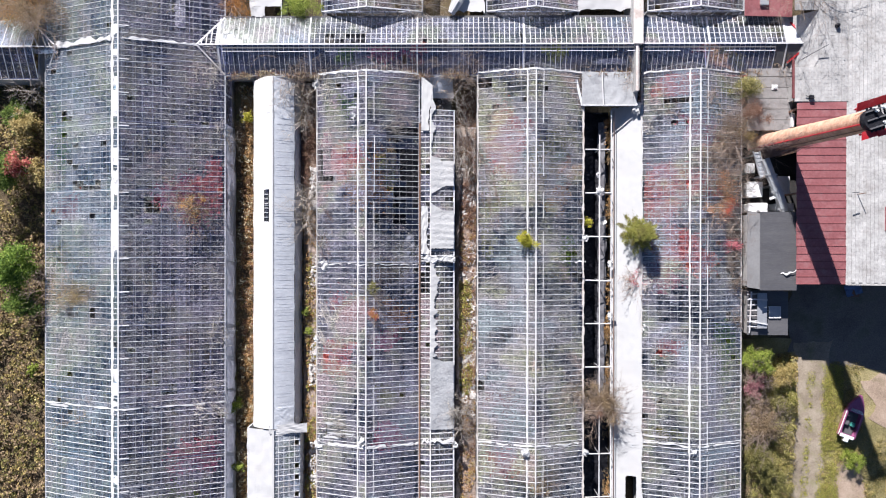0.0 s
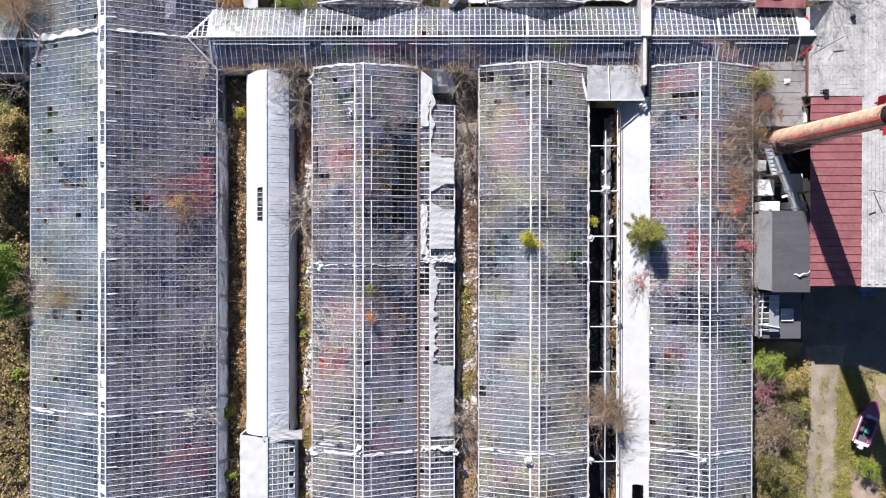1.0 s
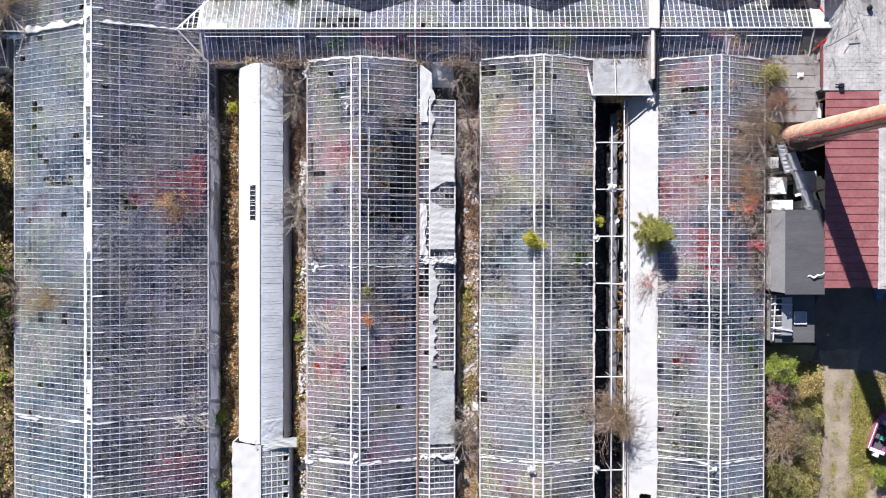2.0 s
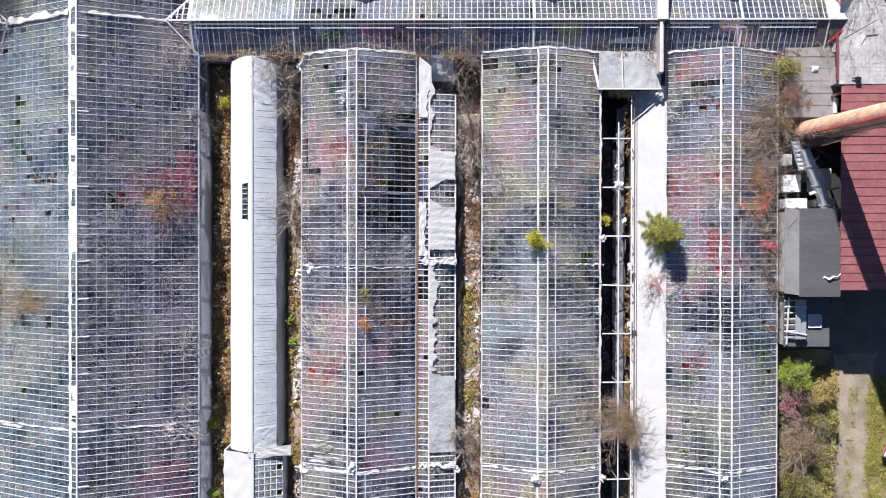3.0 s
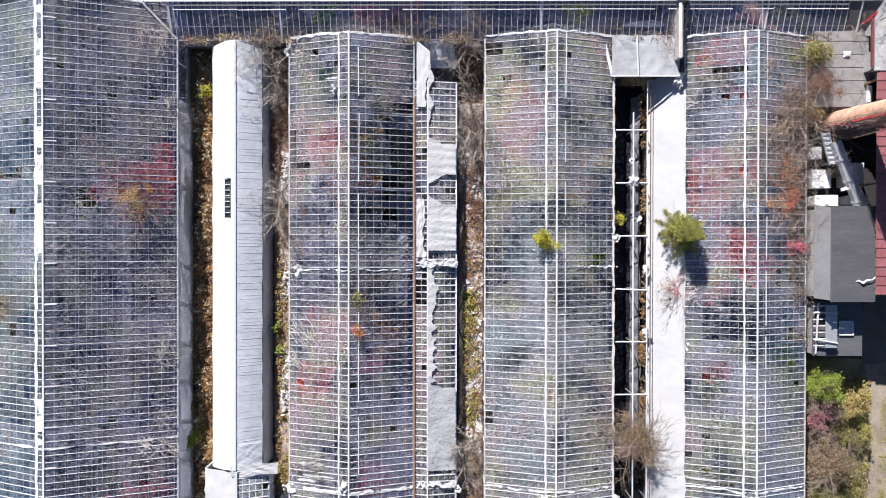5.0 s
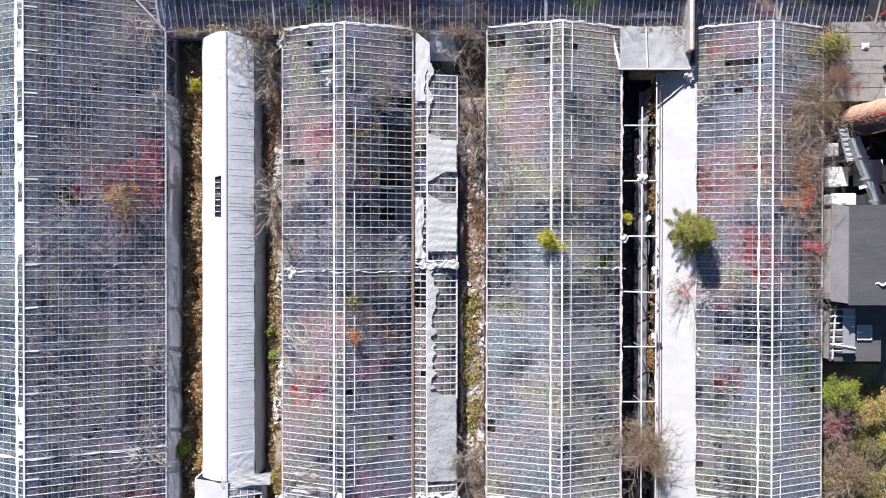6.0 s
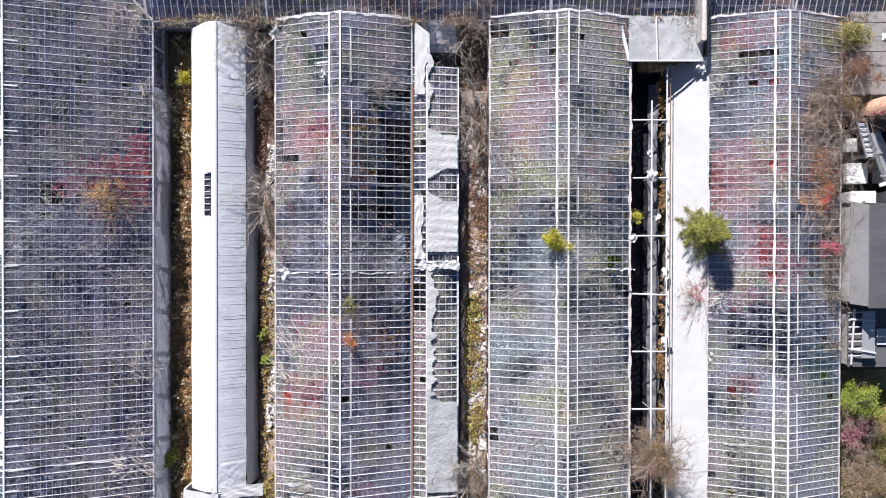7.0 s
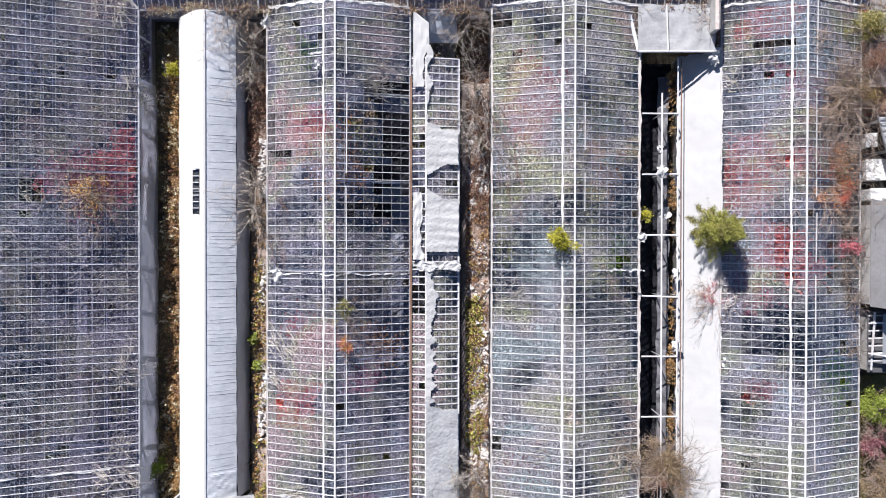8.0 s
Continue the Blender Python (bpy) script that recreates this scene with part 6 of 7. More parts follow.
tarp = tagged(part("blue_tarp", draped(8, 6, lambda u, v: (34.55 + 1.4 * u - 0.3 * v, -4.46 + 1.0 * v + 0.4 * u, 0.45 + 0.1 * wob(u * 3, v * 3, 1.0)), 0.01), surface("blue_tarpaulin", [(0.3, (0.05, 0.10, 0.22)), (0.7, (0.12, 0.20, 0.36))], 0.8, 6, 0.5, 0, 0.3)), "crumpled blue tarpaulin over crates by the wall", "tarpaulin")
tagged(part("crate", boxed(34.75, 35.64, -4.42, -3.62, 0, 0.42, bevel=0.02), RUSTY), "low rusty crate under the blue tarpaulin", "crate")

# ---- inside the greenhouses: litter, benches, dead plants ----
def indoor(label, x0, x1, y0, y1, bench_x, seed):
    tagged(part("floor", boxed(x0 + 0.1, x1 - 0.1, y0, y1, -0.01, 0.03), INDOOR), "littered soil floor inside the greenhouse", "floor", kind="structure")
    for k, (bx, w, mat_) in enumerate(bench_x):
        ob = thing("plant_bench", "long low plant bench with dead plants inside the greenhouse", "bench", (bx, (y0 + y1) / 2, 0), label)
        y = y0 + 0.6
        while y < y1 - 1:
            ln = min(6.8, y1 - 0.6 - y)
            part("bench_top", boxed(bx - w / 2, bx + w / 2, y, y + ln - 0.25, 0.62, 0.70), mat_, ob)
            for yy in (y + 0.3, y + ln - 0.6):
                part("bench_leg", boxed(bx - w / 2 + 0.05, bx + w / 2 - 0.05, yy, yy + 0.08, 0.03, 0.62), RUSTY, ob)
            y += ln
    area = (x1 - x0) * (y1 - y0)
    dark = [(b - w * 0.5, b + w * 0.5) for b, w, mt in bench_x if mt.name.startswith("dark")]
    clear = lambda a, b: not (seed == 4 and a > -5.2 and 1.0 < b < 10.8) and not (seed == 4 and a < -10.6 and 5 < b < 8.8) and not any(p < a < q for p, q in dark) or wob(a, b, 0.35, seed + 2) > 0.12
    weeds("dead_plants", "grey dead stems and litter under the glass", x0 + 0.3, x1 - 0.3, y0, y1, 0.1, 1.3, int(area * 34), 0.10, LEAF_GREY, clear)
    weeds("withered_plants", "withered brown plants under the glass", x0 + 0.3, x1 - 0.3, y0, y1, 0.1, 1.1, int(area * 15), 0.10, LEAF_BROWN, clear)
    if seed == 2:
        weeds("dry_weeds", "pale dry weeds between the benches", x0 + 0.3, x1 - 0.3, y0, y1, 0.3, 1.3, int(area * 14), 0.10, LEAF_DRY, clear)
    weeds("green_weeds", "sparse olive weeds under the glass", x0 + 0.3, x1 - 0.3, y0, y1, 0.1, 1.0, int(area * 6), 0.09, LEAF_OLIVE, lambda a, b: wob(a, b, 0.22, seed) > 0.08)


pipes = thing("heating_pipes", "rows of pale heating pipes along the benches", "pipes", (-27.2, -1, 0.7))
for k in range(17):
    x = -34.3 + 0.88 * k + RNG.normal(0, 0.1)
    part("pipe", tube(bmesh.new(), [(x, -28.5, 1.02), (x + RNG.normal(0, 0.08), -1, 1.0 + RNG.normal(0, 0.05)), (x, 26.5, 1.02)], [0.034] * 3, 6), WHITE_BAR, pipes)
    for y in (-22, -8, 6, 20):
        part("pipe_stand", boxed(x - 0.02, x + 0.02, y - 0.02, y + 0.02, 0.03, 1.0), RUSTY, pipes)


def reeds(x0, x1, y0, y1, n, seed, z=1.6, label="bleached dead stems lying under the glass"):
    """Long pale stems that lie across the benches, thickest in some stretches."""
    x, y = RNG.uniform(x0, x1, n), RNG.uniform(y0, y1, n)
    ok = np.array([wob(a, b, 0.28, seed) + 0.5 * wob(a, b, 0.9, seed + 1) for a, b in zip(x, y)]) > RNG.normal(0.02, 0.18, n)
    ok &= ~((x > -6.3) & (x < -2.9) & (y > 1.0) & (y < 10.8)) & ~((x < -10.0) & (x > -12) & (y > 5.0) & (y < 8.8))
    x, y = x[ok], y[ok]
    m = len(x)
    a = RNG.normal(0.0, 0.5, m) + np.array([1.5 * wob(p, q, 0.2, seed + 3) for p, q in zip(x, y)])
    ln, r = RNG.uniform(0.35, 1.4, m), RNG.uniform(0.011, 0.026, m)
    d = np.stack([np.cos(a), np.sin(a), RNG.normal(0, 0.12, m)], 1) * (ln / 2)[:, None]
    c = np.stack([x, y, z + RNG.uniform(-0.5, 0.5, m)], 1)
    side = np.stack([-np.sin(a), np.cos(a), np.zeros(m)], 1) * r[:, None]
    up = np.stack([np.zeros(m), np.zeros(m), r], 1)
    v = np.stack([c - d + side, c - d - side, c - d + up, c + d + side, c + d - side, c + d + up], 1)
    v[:, :, 0] = np.clip(v[:, :, 0], x0, x1)
    base = 6 * np.arange(m)[:, None]
    f = np.concatenate([base + np.array(q) for q in ((0, 1, 4, 3), (1, 2, 5, 4), (2, 0, 3, 5))])
    tagged(put("dead_stems", from_arrays("dead_stems", v.reshape(-1, 3), f, PALE_TWIG)), label, "dead stems", kind="stuff")


reeds(-34.7, -19.8, -28, 26, 16000, 1)
reeds(-11.4, -3.1, -27, 14, 11000, 5)
reeds(2.4, 10.9, -27, 14, 11000, 9)
reeds(16.4, 24.3, -27, 14, 11000, 14)
tagged(part("pavement", draped(6, 130, lambda u, v: (0.16 + 1.9 * u, -28 + 38.4 * v, 0.05 + 0.75 * min(1.0, 3.0 * u) + 0.10 * wob(u * 3, v * 60, 1.0, 2)), 0.03), SOIL), "tan rubbly soil between two greenhouses", "soil", kind="structure")
tagged(part("pavement", draped(5, 130, lambda u, v: (-13.2 + 1.5 * u, -28 + 42 * v, 0.05 + 0.55 * min(1.0, 3.0 * u) + 0.08 * wob(u * 3, v * 60, 1.0, 5)), 0.03), SOIL), "tan rubbly soil beside the tunnel house", "soil", kind="structure")
DARK_BENCH = surface("dark_bench", [(0.3, (0.014, 0.014, 0.022)), (0.7, (0.055, 0.055, 0.075))], 0.5, 6, 0.7, 0, 0.4)
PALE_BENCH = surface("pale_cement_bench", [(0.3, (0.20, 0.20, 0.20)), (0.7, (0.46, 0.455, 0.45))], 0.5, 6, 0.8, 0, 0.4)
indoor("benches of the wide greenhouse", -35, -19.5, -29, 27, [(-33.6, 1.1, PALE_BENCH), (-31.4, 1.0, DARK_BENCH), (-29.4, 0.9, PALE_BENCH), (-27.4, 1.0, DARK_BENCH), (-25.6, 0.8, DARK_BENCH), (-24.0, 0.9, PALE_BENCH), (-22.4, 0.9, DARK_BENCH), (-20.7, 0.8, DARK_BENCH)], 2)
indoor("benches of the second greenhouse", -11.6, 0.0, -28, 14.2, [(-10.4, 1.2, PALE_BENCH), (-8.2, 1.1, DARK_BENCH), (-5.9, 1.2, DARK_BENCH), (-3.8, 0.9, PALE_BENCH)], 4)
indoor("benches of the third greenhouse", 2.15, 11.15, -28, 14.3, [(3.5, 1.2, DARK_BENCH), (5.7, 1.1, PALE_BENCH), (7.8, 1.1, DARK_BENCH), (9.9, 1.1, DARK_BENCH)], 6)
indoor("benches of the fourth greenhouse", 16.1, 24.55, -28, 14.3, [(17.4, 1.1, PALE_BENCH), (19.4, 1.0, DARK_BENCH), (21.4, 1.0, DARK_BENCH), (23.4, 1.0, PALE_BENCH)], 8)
# two black sheets stand in for the shaded inside below the missing panes
tagged(part("black_film", draped(14, 60, lambda u, v: (-5.1 + 2.1 * u + 0.6 * wob(v * 5, 0, 1.0, 4) * (u == 0.0), 1.0 + 9.6 * v, 0.78 + 0.05 * wob(u * 6, v * 18, 1.0, 8)), 0.012), BLACK_FILM_AND_SHADE), "black sheet standing in for the shade under broken glass", "film", kind="stuff")
tagged(part("black_film", boxed(-11.4, -10.5, 5.0, 8.8, 0.72, 0.76), BLACK_FILM_AND_SHADE), "black slab standing in for the shade below a hole in the glass", "film")
tagged(part("floor", boxed(-19.3, 27.5, 14.8, 19.4, -0.01, 0.03), INDOOR), "littered floor inside the glass corridor", "floor", kind="structure")


def roof_z(x):
    for xw, xr, xe, zr in ((-35.0, -27.2, -19.5, 5.7), (-11.6, -7.2, -2.85, 4.0), (2.15, 6.95, 11.15, 4.0), (16.1, 20.55, 24.55, 4.0)):
        if xw <= x <= xe:
            return 2.4 + (zr - 2.4) * ((x - xw) / (xr - xw) if x < xr else (xe - x) / (xe - xr))
    return 2.2


def patch(label, px, py, rx, ry, material, n, z=1.95, h=0.30, name="shrub_under_glass", size=0.13):
    """Leaves gathered under the glass, as a shrub that has grown up to the roof."""
    if name == "shrub_under_glass":
        px, py, z = px * 0.985, py * 0.985, roof_z(px) - 0.45
    ob = thing(name, label, "shrub", (px, py, 0.03))
    bm = branches((px, py, 0.03), z - 0.3, max(rx, ry), 6, 0.03, 2)
    part("trunk", bm, TWIG, ob)
    pts = crown_points(int(n * 1.3), (px, py, z), (rx, ry, h), 26, 0.42)
    if name == "shrub_under_glass":
        pts[:, 2] += np.array([roof_z(a) for a in pts[:, 0]]) - roof_z(px)
        pts[:, 2] = np.minimum(pts[:, 2], np.array([roof_z(a) for a in pts[:, 0]]) - RNG.uniform(0.10, 0.35, len(pts)))
    for a, b in ((-34.9, -19.6), (-11.5, -2.95), (2.25, 11.05), (16.2, 24.45)):
        if a < px < b and py < 14.3:
            pts = pts[pts[:, 1] < 14.45]
            pts = pts[(pts[:, 0] > a + 0.25) & (pts[:, 0] < b - 0.25)]
    pts = pts[~((pts[:, 0] > -11.7) & (pts[:, 0] < -9.8) & (pts[:, 1] > 5.2) & (pts[:, 1] < 8.6) & (pts[:, 0] < -10.3 + 0.6 * (pts[:, 1] < 6.3)))]
    pts = pts[~((pts[:, 0] > 17.3) & (pts[:, 0] < 20.4) & (pts[:, 1] > 11.5) & (pts[:, 1] < 12.7))]
    v, f = leaf_quads(pts, size)
    put("crown", from_arrays("crown", v, f, material), ob)


RL = "red-leaved shrub spread out under the glass roof"
for px_, py_, rx, ry, mat_, n in (
        (-22.41, 4.42, 1.9, 1.8, LEAF_PINK, 1700), (-20.93, 4.91, 1.4, 1.5, LEAF_ROSE, 1200), (-9.46, 7.36, 1.7, 1.5, LEAF_ROSE, 2600), (-5.41, -16.52, 1.2, 1.0, LEAF_PINK, 900), (-9.98, -9.66, 1.5, 1.3, LEAF_ROSE, 1500),
        (-5.66, -8.23, 1.0, 0.8, LEAF_PINK, 500), (4.50, 8.83, 1.5, 2.3, LEAF_ROSE, 2600), (18.11, 4.68, 1.7, 2.4, LEAF_ROSE, 3000), (19.20, 13.94, 1.6, 1.2, LEAF_ROSE, 1500),
        (21.15, 9.80, 1.5, 1.4, LEAF_PINK, 1100), (19.72, -0.20, 1.8, 1.6, LEAF_ROSE, 1800), (4.40, -18.83, 1.8, 1.4, LEAF_RED, 900), (-22.41, -17.98, 2.2, 1.6, LEAF_PINK, 1000), (18.53, -8.74, 1.0, 0.8, LEAF_RED, 400),
        (-8.86, -5.39, 1.5, 1.5, LEAF_RED, 700), (18.03, -2.64, 1.3, 1.0, LEAF_PINK, 700), (-33.55, 3.18, 1.6, 1.2, LEAF_RED, 500), (4.39, -12.95, 1.6, 1.2, LEAF_RED, 450), (17.04, 3.70, 1.2, 1.2, LEAF_ROSE, 1000), (21.41, 5.17, 1.2, 1.0, LEAF_RED, 900), (-7.88, 5.16, 1.4, 1.6, LEAF_ORANGE, 800), (-11.08, 8.10, 0.9, 1.2, LEAF_PINK, 700), (5.09, 10.29, 1.2, 1.0, LEAF_RED, 700), (17.78, 0.29, 0.8, 1.2, LEAF_ORANGE, 400), (19.71, 5.17, 0.9, 1.6, LEAF_PINK, 600),
        (-6.2, 5.6, 0.9, 2.6, LEAF_ORANGE, 500), (-5.6, 7.2, 0.8, 1.6, LEAF_BROWN, 600), (-4.93, -6.11, 1.4, 1.6, LEAF_ORANGE, 600), (-5.42, -2.19, 1.4, 1.0, LEAF_BROWN, 800), (7.29, 6.63, 1.2, 2.0, LEAF_STRAW, 700), (9.00, 4.19, 1.0, 1.2, LEAF_ORANGE, 450)):
    patch(RL, px_, py_, rx * 1.1, ry * 1.1, mat_, int(n * (2.4 if mat_ is LEAF_ROSE else 1.0)))
for px_, py_, rx, ry, mat_, n in (
        (9.00, 8.09, 1.7, 2.2, LEAF_OLIVE, 1600), (3.63, 4.67, 1.5, 2.2, LEAF_OLIVE, 1200), (23.39, -8.97, 1.2, 2.2, LEAF_GREEN, 1100), (-9.85, 12.02, 1.3, 1.2, LEAF_GREEN, 500), (-5.41, -12.50, 1.5, 1.0, LEAF_OLIVE, 600),
        (-31.31, 13.90, 2.4, 2.6, LEAF_OLIVE, 900), (-34.26, 8.53, 1.0, 2.4, LEAF_GREEN, 500), (-5.92, 6.63, 1.2, 1.6, LEAF_OLIVE, 700), (2.90, 0.76, 1.0, 1.5, LEAF_OLIVE, 600), (9.74, -0.70, 1.0, 1.8, LEAF_GREEN, 500),
        (17.58, -16.32, 1.8, 0.7, LEAF_OLIVE, 700), (-33.79, -10.06, 1.6, 2.6, LEAF_OLIVE, 600), (-23.15, -21.93, 1.5, 2.0, LEAF_GREEN, 500), (23.08, 13.45, 1.2, 1.6, LEAF_OLIVE, 700)):
    patch("green shrub spread out under the glass roof", px_, py_, rx, ry, mat_, n)

# ---- shrubs that have grown through or over the roofs ----
shrub("shrub", "young yellow-green shrub growing through the ridge", "shrub", 6.16, 0.54, 1.2, 0.85, 3.9, LEAF_YELLOW, 1500, 0.085)
conifer("dense olive-green conifer beside the white sheet roof", 15.86, 1.07, 1.75, 5.0, 14000, LEAF_OLIVE, LEAF_NEEDLE)
shrub("shrub", "small yellow-green shrub in the bare frame", "shrub", 11.63, 2.08, 0.0, 0.5, 2.6, LEAF_YELLOW, 420, 0.08)
shrub("shrub", "orange-brown shrub breaking through the glass roof", "shrub", -22.01, 3.16, 0.0, 1.6, 5.1, LEAF_BROWN, 520, 0.07, True, second=LEAF_GOLD)
shrub("shrub", "brown leafless shrub breaking through the glass roof", "shrub", -31.70, -4.03, 0.0, 2.1, 5.3, LEAF_BROWN, 1200, 0.065, True, second=LEAF_STRAW)
shrub("shrub", "brown leafless shrub breaking through the glass roof", "shrub", -29.96, -14.71, 0.0, 1.4, 4.6, LEAF_BROWN, 700, 0.08, True)
shrub("shrub", "small orange and red shrub through the glass roof", "shrub", -6.64, -5.66, 0.0, 0.8, 4.6, LEAF_ORANGE, 380, 0.08, True, second=LEAF_RED)
shrub("shrub", "olive twiggy shrub at the greenhouse ridge", "shrub", -6.84, -3.75, 0.0, 0.9, 4.8, LEAF_OLIVE, 300, 0.07, True)
shrub("shrub", "red and orange shrub lying over the glass roof", "shrub", 22.16, 4.08, 0.0, 2.3, 4.1, LEAF_AMBER, 1000, 0.07, True, second=LEAF_BROWN)
shrub("shrub", "bright red shrub lying over the glass roof", "shrub", 23.28, 3.29, 0.0, 1.0, 3.6, LEAF_CORAL, 650, 0.075, True)
shrub("shrub", "bright red shrub lying over the glass roof", "shrub", 21.88, 4.79, 0.0, 1.1, 3.7, LEAF_CORAL, 500, 0.07, True)
shrub("shrub", "red shrub at the greenhouse eave", "shrub", 23.65, 0.05, 0.0, 0.9, 3.4, LEAF_PINK, 500, 0.08, True)
shrub("shrub", "tangled leafless brown shrub over the eave", "shrub", 23.26, 9.33, 0.0, 2.4, 3.9, LEAF_BROWN, 900, 0.07, True)
shrub("shrub", "yellow-green shrub on a concrete roof edge", "shrub", 25.0, 13.4, 0.0, 1.25, 4.3, LEAF_OLIVE, 1300, 0.085, second=LEAF_DRYGRASS)
shrub("shrub", "leafless grey-brown shrub at the roof edge", "shrub", 25.3, 11.3, 0.0, 1.35, 4.0, LEAF_RUSSET, 1300, 0.06, True)
shrub("shrub", "straw-coloured shrub at the chimney foot", "shrub", 25.30, 9.42, 0.0, 0.7, 3.0, LEAF_STRAW, 400, 0.08, True)
shrub("shrub", "big leafless brown shrub over the bare frame", "shrub", 12.86, -13.27, 0.0, 1.8, 3.6, LEAF_BROWN, 2200, 0.06, True, second=LEAF_RUSSET)
shrub("shrub", "leafless brown shrub hanging over the glass", "shrub", 10.56, -12.70, 0.0, 1.1, 3.4, LEAF_BROWN, 350, 0.06, True)
shrub("shrub", "orange-brown twiggy shrub beside the sheet roof", "shrub", 15.76, -2.85, 0.0, 1.0, 3.0, LEAF_PINK, 240, 0.06, True)
shrub("shrub", "brown shrub breaking through the far glass roof", "shrub", 7.48, -20.00, 0.0, 1.3, 4.4, LEAF_BROWN, 600, 0.07, True, second=LEAF_ORANGE)
for px_, py_, r in ((-12.65, 12.17, 1.3), (-12.89, 10.71, 1.0), (-12.65, 2.44, 1.4), (-12.45, 3.90, 1.1), (-13.19, 13.87, 1.0), (1.17, 10.22, 1.3), (1.03, 8.28, 1.1), (0.68, 13.81, 1.1), (1.20, -14.08, 1.3), (0.72, -15.78, 1.1), (1.43, 6.63, 0.9), (-19.54, 9.01, 0.6)):
    shrub("bare_shrub", "leafless grey-brown shrub in the gap between greenhouses", "shrub", px_, py_, 0.0, r * 1.25, 2.9, LEAF_BROWN, 60, 0.05, True, "bare shrubs in the gaps")
for px_, py_, r, mat_ in ((-14.05, 15.31, 1.9, LEAF_BROWN), (0.19, 15.29, 1.4, LEAF_BROWN), (10.42, 14.93, 0.8, LEAF_BROWN), (14.85, 17.78, 0.9, LEAF_ORANGE), (15.09, 14.80, 1.0, LEAF_BROWN), (-3.18, 15.29, 1.0, LEAF_BROWN), (-4.87, 15.78, 1.3, LEAF_RUSSET), (-12.84, 15.69, 1.2, LEAF_BROWN), (1.87, 15.57, 1.0, LEAF_RUSSET), (24.14, 15.24, 0.8, LEAF_OLIVE), (27.67, 15.83, 1.1, LEAF_STRAW)):
    shrub("climbing_shrub", "dry climbing shrub over the corridor gutter", "shrub", px_, py_, 0.0, r * 1.1, 3.1, mat_, 160, 0.05, True, "climbers on the corridor")
for px_, py_, r, mat_ in ((-5.56, 16.44, 1.2, LEAF_PINK), (-3.02, 16.63, 0.9, LEAF_RED), (-9.09, 16.36, 0.9, LEAF_GREEN), (8.80, 16.44, 1.1, LEAF_YELLOW), (23.31, 16.27, 1.1, LEAF_STRAW)):
    patch("leafy climber under the corridor glass", px_, py_, r, 0.75, mat_, 700, 2.1, 0.3, "climber")
shrub("shrub", "bright green shrub beyond the corridor", "shrub", -13.23, 20.42, 0.0, 1.4, 3.8, LEAF_BRIGHT, 1600, 0.09)
shrub("bare_shrub", "leafless grey shrub beyond the corridor", "shrub", -2.47, 20.49, 0.0, 2.0, 3.6, LEAF_BROWN, 300, 0.06, True)
shrub("bare_shrub", "leafless grey shrub beyond the corridor", "shrub", -18.66, 20.53, 0.0, 1.6, 3.6, LEAF_ORANGE, 500, 0.07, True)
shrub("tree", "red-brown leafless tree beyond the broken corridor", "tree", -35.75, 20.16, 0.0, 3.4, 5.5, LEAF_BROWN, 2600, 0.08, True, second=LEAF_ORANGE, limb=0.06)
shrub("bare_tree", "grey dead tree beside the broken corridor", "tree", -36.04, 13.31, 0.0, 1.6, 3.6, LEAF_GREY, 0, 0.06, True, limb=0.06)
shrub("tree", "bare tree beside the tiled building", "tree", 28.97, 22.11, 0.0, 3.4, 8.0, LEAF_BROWN, 300, 0.06, True, limb=0.10)

# ---- the western slope of weeds and trees ----
weeds("weed_bank", "bank of withered brown and olive weeds", -46, -35.2, -30, 26, 0.0, 1.1, 16000, 0.11, LEAF_STRAW)
weeds("weed_bank", "bank of withered brown and olive weeds", -46, -35.2, -30, 26, 0.0, 1.3, 26000, 0.11, LEAF_BROWN)
weeds("weed_bank", "olive weeds along the greenhouse", -46, -35.2, -30, 16, 0.0, 1.0, 12000, 0.11, LEAF_OLIVE)
for x, y, r, h, mat_, n in ((-37.11, -2.16, 2.3, 5.5, LEAF_LUSH, 3600), (-38.82, 6.23, 1.6, 4.0, LEAF_GREEN, 2000), (-36.89, -5.09, 1.3, 3.6, LEAF_GREEN, 1500), (-38.08, 11.05, 1.6, 2.0, LEAF_GREEN, 1500), (-37.72, 6.84, 1.0, 3.6, LEAF_RED, 700), (-37.46, 10.24, 1.4, 2.6, LEAF_STRAW, 1500), (-36.24, 6.58, 1.0, 2.2, LEAF_STRAW, 900), (-37.08, -10.97, 0.5, 1.2, LEAF_BRIGHT, 300), (-35.85, -2.23, 1.0, 2.6, LEAF_BROWN, 500), (-38.08, 11.77, 1.2, 1.5, LEAF_GREEN, 500)):
    shrub("bank_shrub", "leafy autumn shrub on the weedy bank", "shrub", x, y, 0.0, r, h, mat_, n, 0.16, False, "shrubs on the bank")

# ---- the gaps between the houses ----
GAP = "strip of withered weeds between greenhouse walls"
weeds("weed_strip", GAP, -18.75, -17.35, -28, 14, 0.0, 0.6, 15000, 0.055, LEAF_RUST)
weeds("weed_strip", GAP, -18.35, -17.35, -16, 13, 0.0, 0.8, 14000, 0.045, LEAF_RUST)
weeds("weed_strip", GAP, -19.2, -17.4, -28, 14, 0.0, 0.9, 7000, 0.05, LEAF_BROWN)
weeds("weed_strip", GAP, -18.9, -17.6, -24, 14, 0.0, 1.1, 2600, 0.075, LEAF_DRY)
weeds("weed_strip", GAP, -19.2, -17.4, -28, 14, 0.0, 0.8, 900, 0.065, LEAF_OLIVE)
weeds("weed_strip", GAP, -18.6, -17.4, -10, 6, 0.0, 0.8, 5000, 0.05, LEAF_RUSSET)
